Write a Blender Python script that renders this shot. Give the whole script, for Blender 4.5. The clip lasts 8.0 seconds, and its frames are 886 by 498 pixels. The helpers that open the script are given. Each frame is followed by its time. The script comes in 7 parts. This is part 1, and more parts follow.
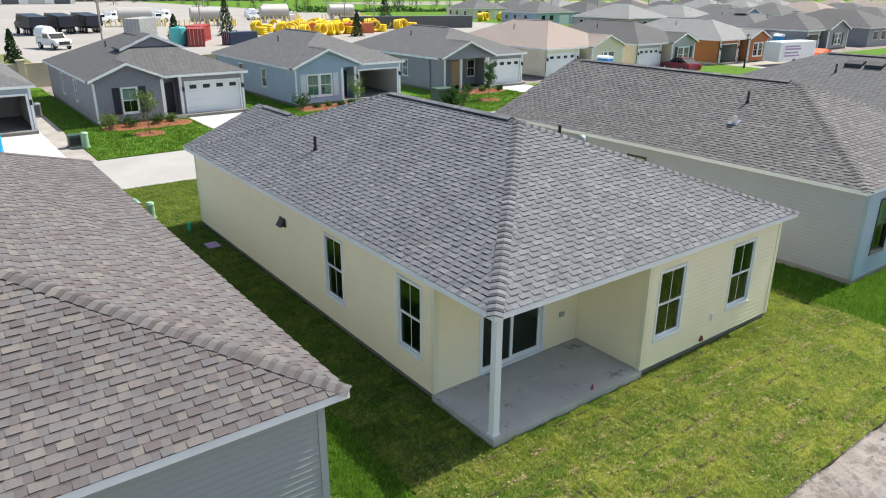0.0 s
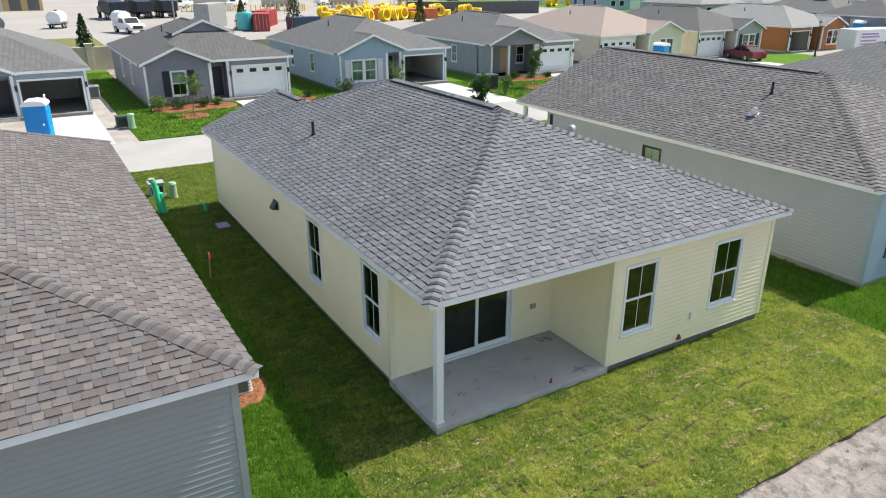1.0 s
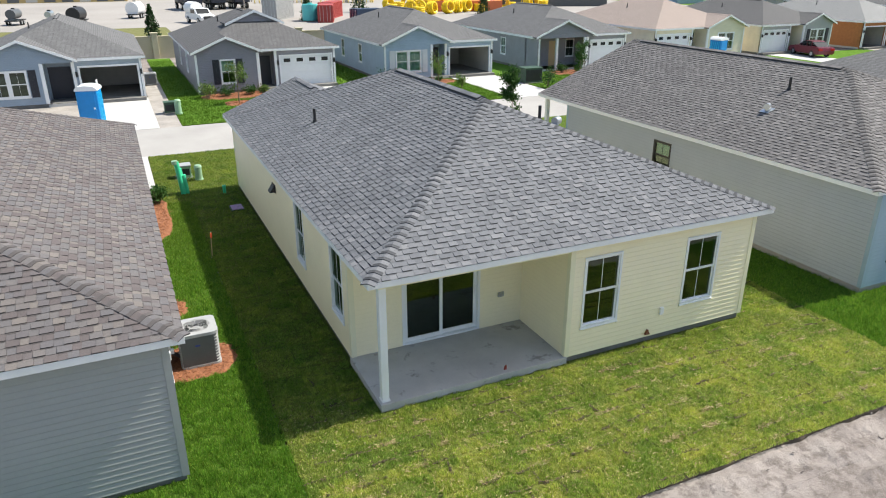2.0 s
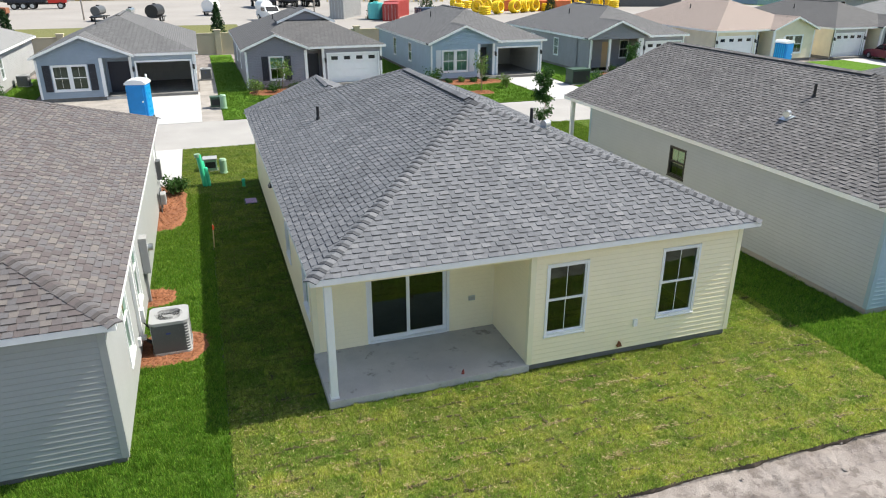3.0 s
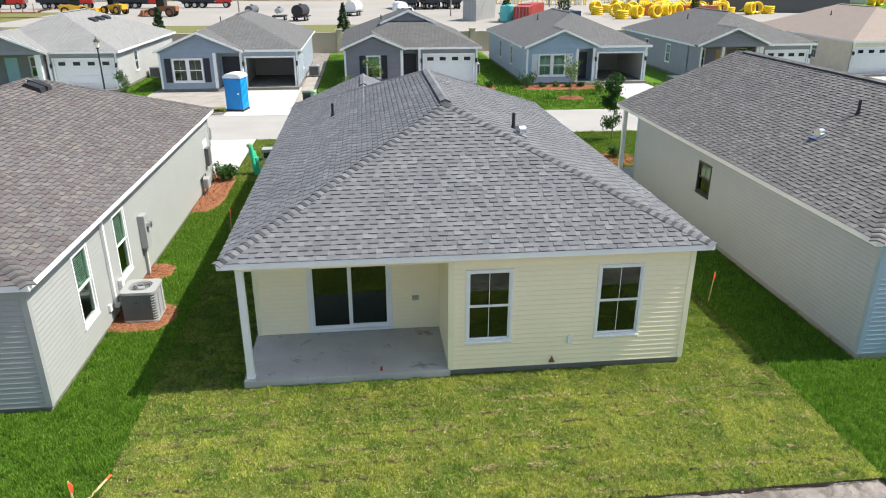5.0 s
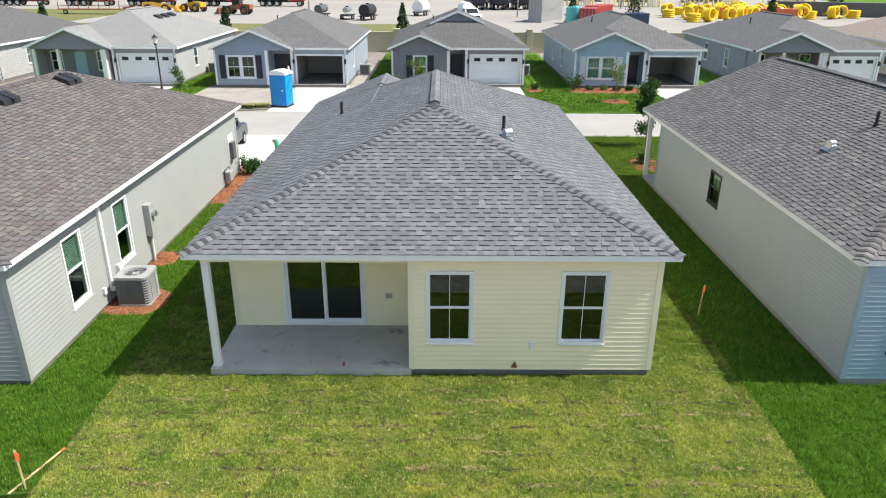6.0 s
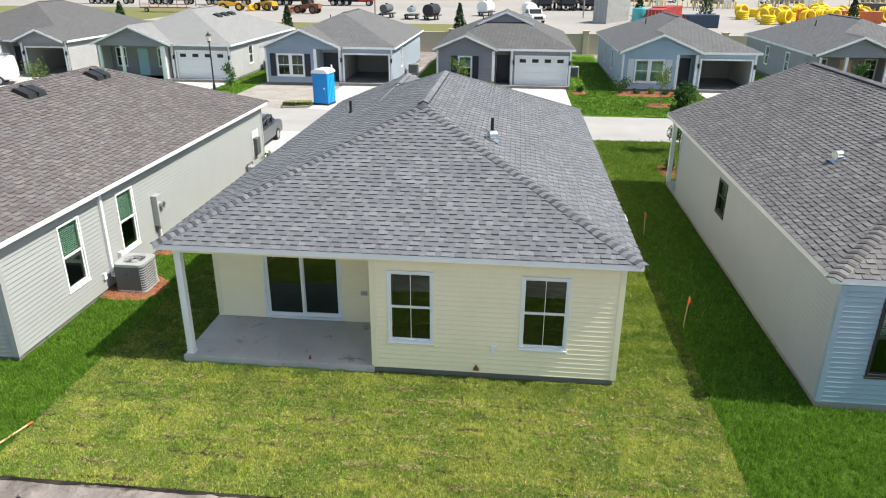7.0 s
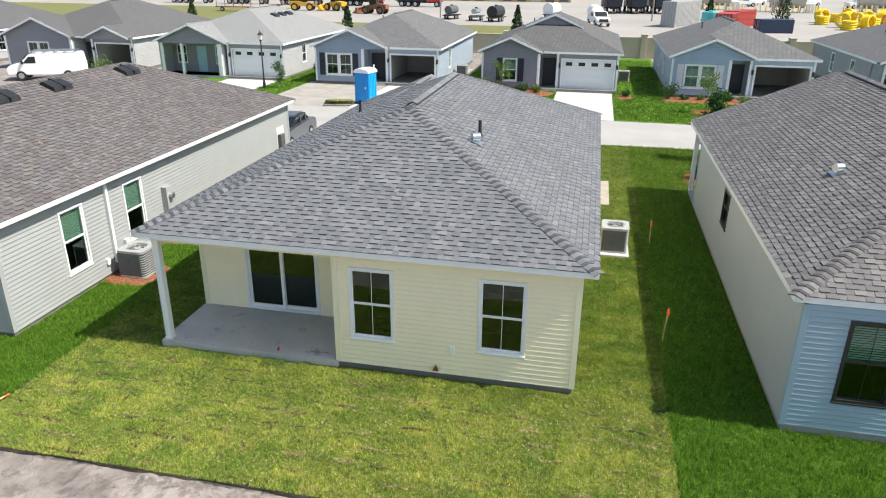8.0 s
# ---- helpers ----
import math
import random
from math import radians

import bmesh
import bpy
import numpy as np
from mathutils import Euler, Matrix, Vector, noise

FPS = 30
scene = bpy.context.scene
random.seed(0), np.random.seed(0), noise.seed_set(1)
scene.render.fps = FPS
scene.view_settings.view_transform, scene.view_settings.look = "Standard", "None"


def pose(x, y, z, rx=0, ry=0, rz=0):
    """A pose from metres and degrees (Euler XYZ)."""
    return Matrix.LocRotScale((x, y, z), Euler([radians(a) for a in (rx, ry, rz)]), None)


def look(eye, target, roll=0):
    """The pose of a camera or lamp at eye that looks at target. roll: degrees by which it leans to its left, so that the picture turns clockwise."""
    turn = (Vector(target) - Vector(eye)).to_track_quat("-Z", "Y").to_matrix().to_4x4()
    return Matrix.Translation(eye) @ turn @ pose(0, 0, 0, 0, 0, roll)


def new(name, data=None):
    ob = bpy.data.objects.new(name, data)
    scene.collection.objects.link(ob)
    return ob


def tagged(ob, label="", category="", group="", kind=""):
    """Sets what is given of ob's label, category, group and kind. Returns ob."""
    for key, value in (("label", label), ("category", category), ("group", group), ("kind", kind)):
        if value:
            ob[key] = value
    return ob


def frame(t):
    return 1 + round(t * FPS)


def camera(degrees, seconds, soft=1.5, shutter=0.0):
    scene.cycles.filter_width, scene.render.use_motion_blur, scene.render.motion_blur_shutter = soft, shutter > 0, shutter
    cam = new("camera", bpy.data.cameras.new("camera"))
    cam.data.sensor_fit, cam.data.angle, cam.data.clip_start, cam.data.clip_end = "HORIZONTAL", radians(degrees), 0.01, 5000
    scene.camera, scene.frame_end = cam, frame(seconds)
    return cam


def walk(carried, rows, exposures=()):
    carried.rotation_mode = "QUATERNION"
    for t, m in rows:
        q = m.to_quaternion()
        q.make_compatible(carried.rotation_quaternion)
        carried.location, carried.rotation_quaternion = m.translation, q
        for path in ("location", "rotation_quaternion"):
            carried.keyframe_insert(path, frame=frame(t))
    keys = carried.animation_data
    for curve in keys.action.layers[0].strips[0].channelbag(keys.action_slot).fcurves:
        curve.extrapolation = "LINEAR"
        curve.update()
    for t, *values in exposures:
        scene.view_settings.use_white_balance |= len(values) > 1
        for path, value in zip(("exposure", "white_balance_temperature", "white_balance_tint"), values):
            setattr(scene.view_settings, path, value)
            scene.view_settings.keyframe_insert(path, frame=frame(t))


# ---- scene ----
cam = camera(65.0, 8.0, soft=1.1)
PATH = [
    (0, (0.422, 0.242, 8.327), (1.54, 1.745, 7.626), 0.2),
    (0.5, (1.41, -0.415, 8.335), (2.442, 1.141, 7.619), 0.0),
    (1, (2.289, -1.047, 8.368), (3.238, 0.552, 7.631), 0.0),
    (1.5, (3.133, -1.851, 8.344), (3.998, -0.211, 7.595), 0.0),
    (3, (6.288, -3.251, 8.371), (6.88, -1.497, 7.614), -0.0),
    (3.5, (7.32, -3.61, 8.377), (7.821, -1.827, 7.621), 0.1),
    (4, (8.471, -3.917, 8.351), (8.87, -2.107, 7.599), 0.1),
    (4.5, (9.595, -4.177, 8.357), (9.895, -2.347, 7.606), 0.0),
    (6, (12.941, -4.544, 8.4), (12.947, -2.69, 7.65), 0.3),
    (6.5, (14.024, -4.557, 8.418), (13.936, -2.705, 7.669), 0.3),
    (7, (15.16, -4.499, 8.453), (14.973, -2.655, 7.702), 0.3),
    (7.5, (16.265, -4.417, 8.475), (15.983, -2.584, 7.726), 0.4),
    (8, (17.393, -4.243, 8.482), (17.015, -2.427, 7.733), 0.5),
]
walk(cam, [(t, look(eye, target, roll)) for t, eye, target, roll in PATH], exposures=[(0.0, 0.88, 6720, 7.0), (8.0, 0.88, 6720, 7.0)])

# ---- world and sun ----
SUN_AZ, SUN_EL = 93.5, 54.0
world = bpy.data.worlds.new("world")
scene.world = world
world.use_nodes = True
wn = world.node_tree.nodes
sky = wn.new("ShaderNodeTexSky")
sky.sky_type = "NISHITA"
sky.sun_disc = False
sky.sun_elevation, sky.sun_rotation = radians(SUN_EL), radians(SUN_AZ)
sky.air_density, sky.dust_density, sky.ozone_density = 1.0, 1.6, 1.0
wn["Background"].inputs["Strength"].default_value = 0.103
world.node_tree.links.new(sky.outputs["Color"], wn["Background"].inputs["Color"])
sun = new("sun", bpy.data.lights.new("sun", "SUN"))
sun.data.energy, sun.data.angle, sun.data.color = 3.95, radians(0.6), (1.0, 0.955, 0.88)
sun_way = Vector((math.sin(radians(SUN_AZ)) * math.cos(radians(SUN_EL)), math.cos(radians(SUN_AZ)) * math.cos(radians(SUN_EL)), math.sin(radians(SUN_EL))))
sun.matrix_world = look(sun_way * 60, (0, 0, 0))

# ---- materials ----
def ramp_of(nt, fac, stops):
    r = nt.nodes.new("ShaderNodeValToRGB")
    els = r.color_ramp.elements
    while len(els) < len(stops):
        els.new(0.5)
    for e, (p, c) in zip(els, stops):
        e.position, e.color = p, (*c, 1)
    nt.links.new(fac, r.inputs["Fac"])
    return r.outputs["Color"]


def noise_of(nt, scale, detail=4, rough=0.6, vec=None):
    n = nt.nodes.new("ShaderNodeTexNoise")
    n.inputs["Scale"].default_value, n.inputs["Detail"].default_value, n.inputs["Roughness"].default_value = scale, detail, rough
    if vec is None:
        vec = nt.nodes.new("ShaderNodeTexCoord").outputs["Object"]
    nt.links.new(vec, n.inputs["Vector"])
    return n.outputs["Fac"]


def mixed(nt, fac, a, b, mode="MIX"):
    m = nt.nodes.new("ShaderNodeMix")
    m.data_type, m.blend_type = "RGBA", mode
    for sock, v in ((m.inputs["Factor"], fac), (m.inputs["A"], a), (m.inputs["B"], b)):
        if hasattr(v, "links"):
            nt.links.new(v, sock)
        else:
            sock.default_value = v if isinstance(v, (int, float)) else (*v, 1)
    return m.outputs["Result"]


def math_of(nt, op, a, b=0.0):
    m = nt.nodes.new("ShaderNodeMath")
    m.operation = op
    for sock, v in zip(m.inputs, (a, b)):
        if hasattr(v, "links"):
            nt.links.new(v, sock)
        else:
            sock.default_value = v
    return m.outputs["Value"]


def bumped(nt, height, strength, dist):
    b = nt.nodes.new("ShaderNodeBump")
    b.inputs["Strength"].default_value, b.inputs["Distance"].default_value = strength, dist
    nt.links.new(height, b.inputs["Height"])
    nt.links.new(b.outputs["Normal"], nt.nodes["Principled BSDF"].inputs["Normal"])


def base(name, rough=0.6, metal=0.0, spec=0.5):
    m = bpy.data.materials.new(name)
    m.use_nodes = True
    p = m.node_tree.nodes["Principled BSDF"]
    p.inputs["Roughness"].default_value, p.inputs["Metallic"].default_value = rough, metal
    p.inputs["Specular IOR Level"].default_value = spec
    return m, m.node_tree, p


def paint(name, col, rough=0.5, var=0.12, scale=3.0, metal=0.0, fine=60.0, bump=0.0, spec=0.5):
    """A coloured surface with broad stains and fine grain."""
    m, nt, p = base(name, rough, metal, spec)
    lo, hi = [c * (1 - var) for c in col], [min(1, c * (1 + var)) for c in col]
    a = ramp_of(nt, noise_of(nt, scale), [(0.3, lo), (0.7, hi)])
    f = noise_of(nt, fine, 2)
    c = mixed(nt, 0.35, a, ramp_of(nt, f, [(0.35, lo), (0.65, hi)]))
    nt.links.new(c, p.inputs["Base Color"])
    if bump:
        bumped(nt, f, bump, 0.01)
    return m


def shingle_mat(name, stops):
    """Asphalt shingle: each tab has its own tone, with mineral grain."""
    m, nt, p = base(name, 0.9, 0, 0.25)
    g, o = nt.nodes.new("ShaderNodeNewGeometry"), nt.nodes.new("ShaderNodeObjectInfo")
    r = math_of(nt, "FRACT", math_of(nt, "ADD", g.outputs["Random Per Island"], o.outputs["Random"]))
    c = ramp_of(nt, r, stops)
    pos = g.outputs["Position"]
    c = mixed(nt, 0.5, c, ramp_of(nt, noise_of(nt, 110, 3, 0.8, pos), [(0.3, (0.25, 0.25, 0.25)), (0.7, (0.76, 0.76, 0.76))]), "OVERLAY")
    c = mixed(nt, 0.35, c, ramp_of(nt, noise_of(nt, 0.7, 3, 0.6, pos), [(0.3, (0.4, 0.4, 0.4)), (0.7, (0.6, 0.6, 0.6))]), "OVERLAY")
    nt.links.new(c, p.inputs["Base Color"])
    bumped(nt, noise_of(nt, 220, 2, 0.7, pos), 0.35, 0.004)
    return m


def far_shingle(name, lo, hi):
    """Roof shingles that stay far off: courses and tabs in the surface."""
    m, nt, p = base(name, 0.9, 0, 0.25)
    tc = nt.nodes.new("ShaderNodeTexCoord")
    s = nt.nodes.new("ShaderNodeSeparateXYZ")
    nt.links.new(tc.outputs["Object"], s.inputs[0])
    cb = nt.nodes.new("ShaderNodeCombineXYZ")
    nt.links.new(math_of(nt, "ADD", s.outputs[0], s.outputs[1]), cb.inputs[0])
    nt.links.new(math_of(nt, "MULTIPLY", s.outputs[2], 2.6), cb.inputs[1])
    b = nt.nodes.new("ShaderNodeTexBrick")
    nt.links.new(cb.outputs[0], b.inputs["Vector"])
    b.inputs["Color1"].default_value, b.inputs["Color2"].default_value = (*lo, 1), (*hi, 1)
    b.inputs["Mortar"].default_value = (*[c * 0.42 for c in lo], 1)
    for k, v in (("Scale", 1.0), ("Mortar Size", 0.018), ("Brick Width", 0.3), ("Row Height", 0.143), ("Mortar Smooth", 0.3)):
        b.inputs[k].default_value = v
    c = mixed(nt, 0.3, b.outputs["Color"], ramp_of(nt, noise_of(nt, 0.35), [(0.2, lo), (0.8, hi)]))
    c = mixed(nt, 0.5, c, ramp_of(nt, noise_of(nt, 14.0, 3, 0.8), [(0.35, (0.36, 0.36, 0.36)), (0.65, (0.64, 0.64, 0.64))]), "OVERLAY")
    nt.links.new(c, p.inputs["Base Color"])
    bumped(nt, b.outputs["Fac"], 0.3, -0.01)
    return m


def lap_mat(name, col, lap=0.114):
    """Vinyl lap siding of far houses: the laps are relief in the surface."""
    m, nt, p = base(name, 0.5, 0, 0.4)
    s = nt.nodes.new("ShaderNodeSeparateXYZ")
    nt.links.new(nt.nodes.new("ShaderNodeTexCoord").outputs["Object"], s.inputs[0])
    f = math_of(nt, "FRACT", math_of(nt, "DIVIDE", s.outputs[2], lap))
    lo, hi = [c * 0.93 for c in col], [min(1, c * 1.05) for c in col]
    c = ramp_of(nt, noise_of(nt, 1.3), [(0.3, lo), (0.7, hi)])
    nt.links.new(c, p.inputs["Base Color"])
    bumped(nt, math_of(nt, "SUBTRACT", 1.0, f), 0.9, 0.02)
    return m


def sod_tone(nt, pos, c):
    """Each piece of sod has grown a little differently."""
    n = nt.nodes.new("ShaderNodeTexNoise")
    n.inputs["Scale"].default_value = 4.0
    v1, v2, v3 = (nt.nodes.new("ShaderNodeVectorMath") for _ in range(3))
    wn2 = nt.nodes.new("ShaderNodeTexWhiteNoise")
    nt.links.new(pos, n.inputs["Vector"])
    v1.operation, v2.operation, v3.operation = "MULTIPLY_ADD", "MULTIPLY", "FLOOR"
    nt.links.new(n.outputs["Color"], v1.inputs[0])
    v1.inputs[1].default_value = (0.12, 0.12, 0)
    nt.links.new(pos, v1.inputs[2])
    nt.links.new(v1.outputs[0], v2.inputs[0])
    v2.inputs[1].default_value = (1.61, 2.41, 0)
    nt.links.new(v2.outputs[0], v3.inputs[0])
    nt.links.new(v3.outputs[0], wn2.inputs["Vector"])
    c = mixed(nt, 0.8, c, ramp_of(nt, wn2.outputs["Value"], [(0.0, (0.34, 0.42, 0.36)), (0.5, (0.5, 0.5, 0.5)), (1.0, (0.64, 0.60, 0.58))]), "OVERLAY")
    k = ramp_of(nt, noise_of(nt, 1.3, 5, 0.65, pos), [(0.36, (0.25, 0.40, 0.28)), (0.5, (0.5, 0.5, 0.5)), (0.64, (0.68, 0.60, 0.60))])
    return mixed(nt, 0.35, c, k, "OVERLAY")


def settled(nt, pos, c, settle):
    """Towards the street the turf has rooted and turned one even middle green between y = settle[0] and settle[1]."""
    s = nt.nodes.new("ShaderNodeSeparateXYZ")
    nt.links.new(pos, s.inputs[0])
    r = nt.nodes.new("ShaderNodeMapRange")
    r.inputs["From Min"].default_value, r.inputs["From Max"].default_value = settle
    nt.links.new(math_of(nt, "ADD", s.outputs[1], math_of(nt, "MULTIPLY", noise_of(nt, 0.6, 4, 0.6, pos), 4.0)), r.inputs["Value"])
    mid = ramp_of(nt, noise_of(nt, 3.1, 6, 0.7, pos), [(0.3, (0.090, 0.170, 0.018)), (0.5, (0.155, 0.245, 0.032)), (0.7, (0.250, 0.320, 0.065))])
    return mixed(nt, math_of(nt, "MULTIPLY", r.outputs["Result"], 0.85), c, mid)


def grass_mat(name, stops, patch, soil, sod=False, deep=1.0, settle=None):
    """The ground of a turf: stalks and thatch of several greens, patches, and bare soil between."""
    m, nt, p = base(name, 0.9, 0, 0.08)
    pos = nt.nodes.new("ShaderNodeNewGeometry").outputs["Position"]
    c = ramp_of(nt, noise_of(nt, 22, 6, 0.75, pos), stops)
    c = mixed(nt, math_of(nt, "MULTIPLY", noise_of(nt, 0.9, 4, 0.6, pos), 0.9), c, ramp_of(nt, noise_of(nt, 2.3, 5, 0.7, pos), patch))
    if settle:
        c = settled(nt, pos, c, settle)
    k = ramp_of(nt, noise_of(nt, 5.0, 5, 0.75, pos), [(0.58, (0, 0, 0)), (0.70, (1, 1, 1))])
    c = mixed(nt, math_of(nt, "MULTIPLY", k, 0.7), c, soil)
    if sod:
        c = sod_tone(nt, pos, c)
    if deep < 1.0:
        c = mixed(nt, 1.0 - deep, c, soil)
    nt.links.new(c, p.inputs["Base Color"])
    bumped(nt, noise_of(nt, 40, 5, 0.8, pos), 0.9, 0.05)
    return m


def mottled(nt, pos, c, straw):
    """Fine tufts of lighter and darker growth, and flecks of dry straw."""
    flat = nt.nodes.new("ShaderNodeVectorMath")
    flat.operation = "MULTIPLY"
    flat.inputs[1].default_value = (1, 1, 0.15)
    nt.links.new(pos, flat.inputs[0])
    pos = flat.outputs[0]
    c = mixed(nt, 0.8, c, ramp_of(nt, noise_of(nt, 15, 4, 0.8, pos), [(0.34, (0.20, 0.22, 0.20)), (0.5, (0.5, 0.5, 0.5)), (0.66, (0.78, 0.77, 0.74))]), "OVERLAY")
    k = ramp_of(nt, noise_of(nt, 37, 2, 0.6, pos), [(0.63, (0, 0, 0)), (0.70, (1, 1, 1))])
    return mixed(nt, math_of(nt, "MULTIPLY", k, straw), c, (0.56, 0.47, 0.25))


def blade_mat(name, stops, patch, sod=False, settle=None, straw=0.0, through_leaf=0.3):
    """Leaves and blades: several tones, and part of the light passes through them."""
    m, nt, p = base(name, 0.6, 0, 0.2)
    g = nt.nodes.new("ShaderNodeNewGeometry")
    pos = g.outputs["Position"]
    c = ramp_of(nt, g.outputs["Random Per Island"], stops)
    c = mixed(nt, math_of(nt, "MULTIPLY", noise_of(nt, 0.9, 4, 0.6, pos), 0.8), c, ramp_of(nt, noise_of(nt, 2.3, 5, 0.7, pos), patch))
    if settle:
        c = settled(nt, pos, c, settle)
    if sod:
        c = sod_tone(nt, pos, c)
    if straw:
        c = mottled(nt, pos, c, straw)
    nt.links.new(c, p.inputs["Base Color"])
    t, x = nt.nodes.new("ShaderNodeBsdfTranslucent"), nt.nodes.new("ShaderNodeMixShader")
    x.inputs[0].default_value = through_leaf
    nt.links.new(c, t.inputs["Color"])
    nt.links.new(p.outputs[0], x.inputs[1])
    nt.links.new(t.outputs[0], x.inputs[2])
    nt.links.new(x.outputs[0], nt.nodes["Material Output"].inputs["Surface"])
    return m


def glass_mat(name, tint=0.55):
    m = bpy.data.materials.new(name)
    m.use_nodes = True
    nt = m.node_tree
    nt.nodes.remove(nt.nodes["Principled BSDF"])
    t, g, f, x = (nt.nodes.new("ShaderNode" + k) for k in ("BsdfTransparent", "BsdfGlossy", "Fresnel", "MixShader"))
    t.inputs["Color"].default_value = (tint * 0.9, tint, tint * 0.93, 1)
    g.inputs["Roughness"].default_value = 0.02
    g.inputs["Color"].default_value = (0.8, 1.0, 0.86, 1)
    f.inputs["IOR"].default_value = 1.75
    for a, b in ((f.outputs[0], x.inputs[0]), (t.outputs[0], x.inputs[1]), (g.outputs[0], x.inputs[2]), (x.outputs[0], nt.nodes["Material Output"].inputs["Surface"])):
        nt.links.new(a, b)
    return m


ROOF_BLUE = shingle_mat("shingle_blue_grey", [(0.0, (0.118, 0.124, 0.137)), (0.3, (0.138, 0.144, 0.158)), (0.7, (0.152, 0.158, 0.172)), (0.9, (0.168, 0.174, 0.188)), (1.0, (0.190, 0.194, 0.206))])
ROOF_BROWN = shingle_mat("shingle_weathered_brown", [(0.0, (0.104, 0.091, 0.092)), (0.25, (0.117, 0.101, 0.102)), (0.45, (0.118, 0.113, 0.120)), (0.65, (0.130, 0.123, 0.126)), (0.85, (0.144, 0.130, 0.126)), (1.0, (0.166, 0.150, 0.140))])
ROOF_GREY = shingle_mat("shingle_pewter", [(0.0, (0.118, 0.114, 0.116)), (0.4, (0.140, 0.135, 0.137)), (0.75, (0.158, 0.152, 0.154)), (1.0, (0.190, 0.183, 0.182))])
# dark strips and caps: lap shade, with the granule band, put into colour
SHADE_BAND = {ROOF_BLUE.name: shingle_mat("shade_band_blue_grey", [(0.0, (0.050, 0.053, 0.060)), (1.0, (0.078, 0.081, 0.088))]),
        ROOF_BROWN.name: shingle_mat("shade_band_brown", [(0.0, (0.074, 0.067, 0.067)), (1.0, (0.098, 0.090, 0.090))]),
        ROOF_GREY.name: shingle_mat("shade_band_pewter", [(0.0, (0.06, 0.058, 0.058)), (1.0, (0.085, 0.082, 0.082))])}
FAR_GREY = far_shingle("far_shingle_grey", (0.12, 0.12, 0.124), (0.165, 0.165, 0.17))
FAR_DARK = far_shingle("far_shingle_charcoal", (0.10, 0.099, 0.102), (0.138, 0.136, 0.14))
FAR_PALE = far_shingle("far_shingle_pale_grey", (0.225, 0.228, 0.23), (0.285, 0.287, 0.287))
FAR_TAN = far_shingle("far_shingle_tan", (0.30, 0.245, 0.22), (0.36, 0.30, 0.27))
VENT_BLACK = paint("black_plastic", (0.018, 0.018, 0.02), 0.5, 0.3)
SIDE_YELLOW = paint("pale_yellow_vinyl", (0.89, 0.80, 0.57), 0.42, 0.04, 1.2, fine=25)
SIDE_CREAM = paint("light_grey_vinyl", (0.335, 0.35, 0.35), 0.42, 0.05, 1.2, fine=25)
SIDE_BLUE = paint("light_blue_vinyl", (0.29, 0.40, 0.48), 0.42, 0.05, 1.2, fine=25)
# greyer copy of the blue vinyl: bounce light on the side wall, in colour
SIDE_BLUE_BOUNCE = paint("bounce_lit_blue_vinyl", (0.35, 0.385, 0.425), 0.42, 0.05, 1.2, fine=25)
WHITE = paint("white_trim", (0.80, 0.81, 0.82), 0.45, 0.05, 1.5)
CREAM_TRIM = paint("cream_trim", (0.82, 0.77, 0.56), 0.45, 0.05, 1.5)
BLACK_TRIM = paint("black_window_frame", (0.02, 0.02, 0.022), 0.45, 0.2)
SCREEN_DARK = paint("insect_screen", (0.03, 0.045, 0.035), 0.8, 0.1)
GLASS = glass_mat("dark_window_glass", 0.24)
GLASS_CLEAR = glass_mat("clear_window_glass", 0.7)
# dimness of the rooms behind the glass is put into this dark floor colour
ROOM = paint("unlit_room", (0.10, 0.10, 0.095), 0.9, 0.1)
BLIND = paint("pale_green_blind", (0.42, 0.67, 0.57), 0.6, 0.06)
FOOT = paint("foundation_concrete", (0.17, 0.165, 0.155), 0.9, 0.3, 2.0, bump=0.2)
FOOT_PALE = paint("dusty_concrete", (0.30, 0.27, 0.235), 0.9, 0.3, 1.6, bump=0.3)
CONC = paint("road_concrete", (0.33, 0.318, 0.305), 0.9, 0.14, 0.35, fine=20, bump=0.1)
DRIVE = paint("new_concrete", (0.46, 0.455, 0.445), 0.85, 0.07, 0.6, fine=20)
MULCH = paint("pine_bark_mulch", (0.24, 0.095, 0.045), 0.95, 0.5, 18, fine=120, bump=0.8)
METAL = paint("galvanised_metal", (0.5, 0.53, 0.56), 0.3, 0.12, 8, metal=0.9)
AC_GREY = paint("grey_condenser_paint", (0.095, 0.10, 0.105), 0.45, 0.1)
AC_LIGHT = paint("light_grey_casing", (0.34, 0.345, 0.35), 0.45, 0.08)
PVC = paint("white_pipe", (0.82, 0.82, 0.8), 0.4, 0.05)
GREEN_PVC = paint("green_pipe", (0.05, 0.55, 0.30), 0.45, 0.1)
PED_GREEN = paint("pale_green_box", (0.27, 0.42, 0.28), 0.55, 0.1)
BOX_GREEN = paint("dark_green_box", (0.035, 0.075, 0.045), 0.55, 0.15)
PURPLE = paint("purple_lid", (0.42, 0.27, 0.45), 0.6, 0.12)
ORANGE = paint("orange_ribbon", (0.9, 0.13, 0.04), 0.6, 0.1)
RED_CLAY = paint("dull_red_clay", (0.30, 0.05, 0.035), 0.7, 0.2)
STAKE = paint("pine_stake", (0.55, 0.40, 0.22), 0.8, 0.15)
BARK = paint("bark", (0.19, 0.14, 0.10), 0.95, 0.3, 8, bump=0.5)
RUBBER = paint("tyre_rubber", (0.02, 0.02, 0.02), 0.85, 0.2)
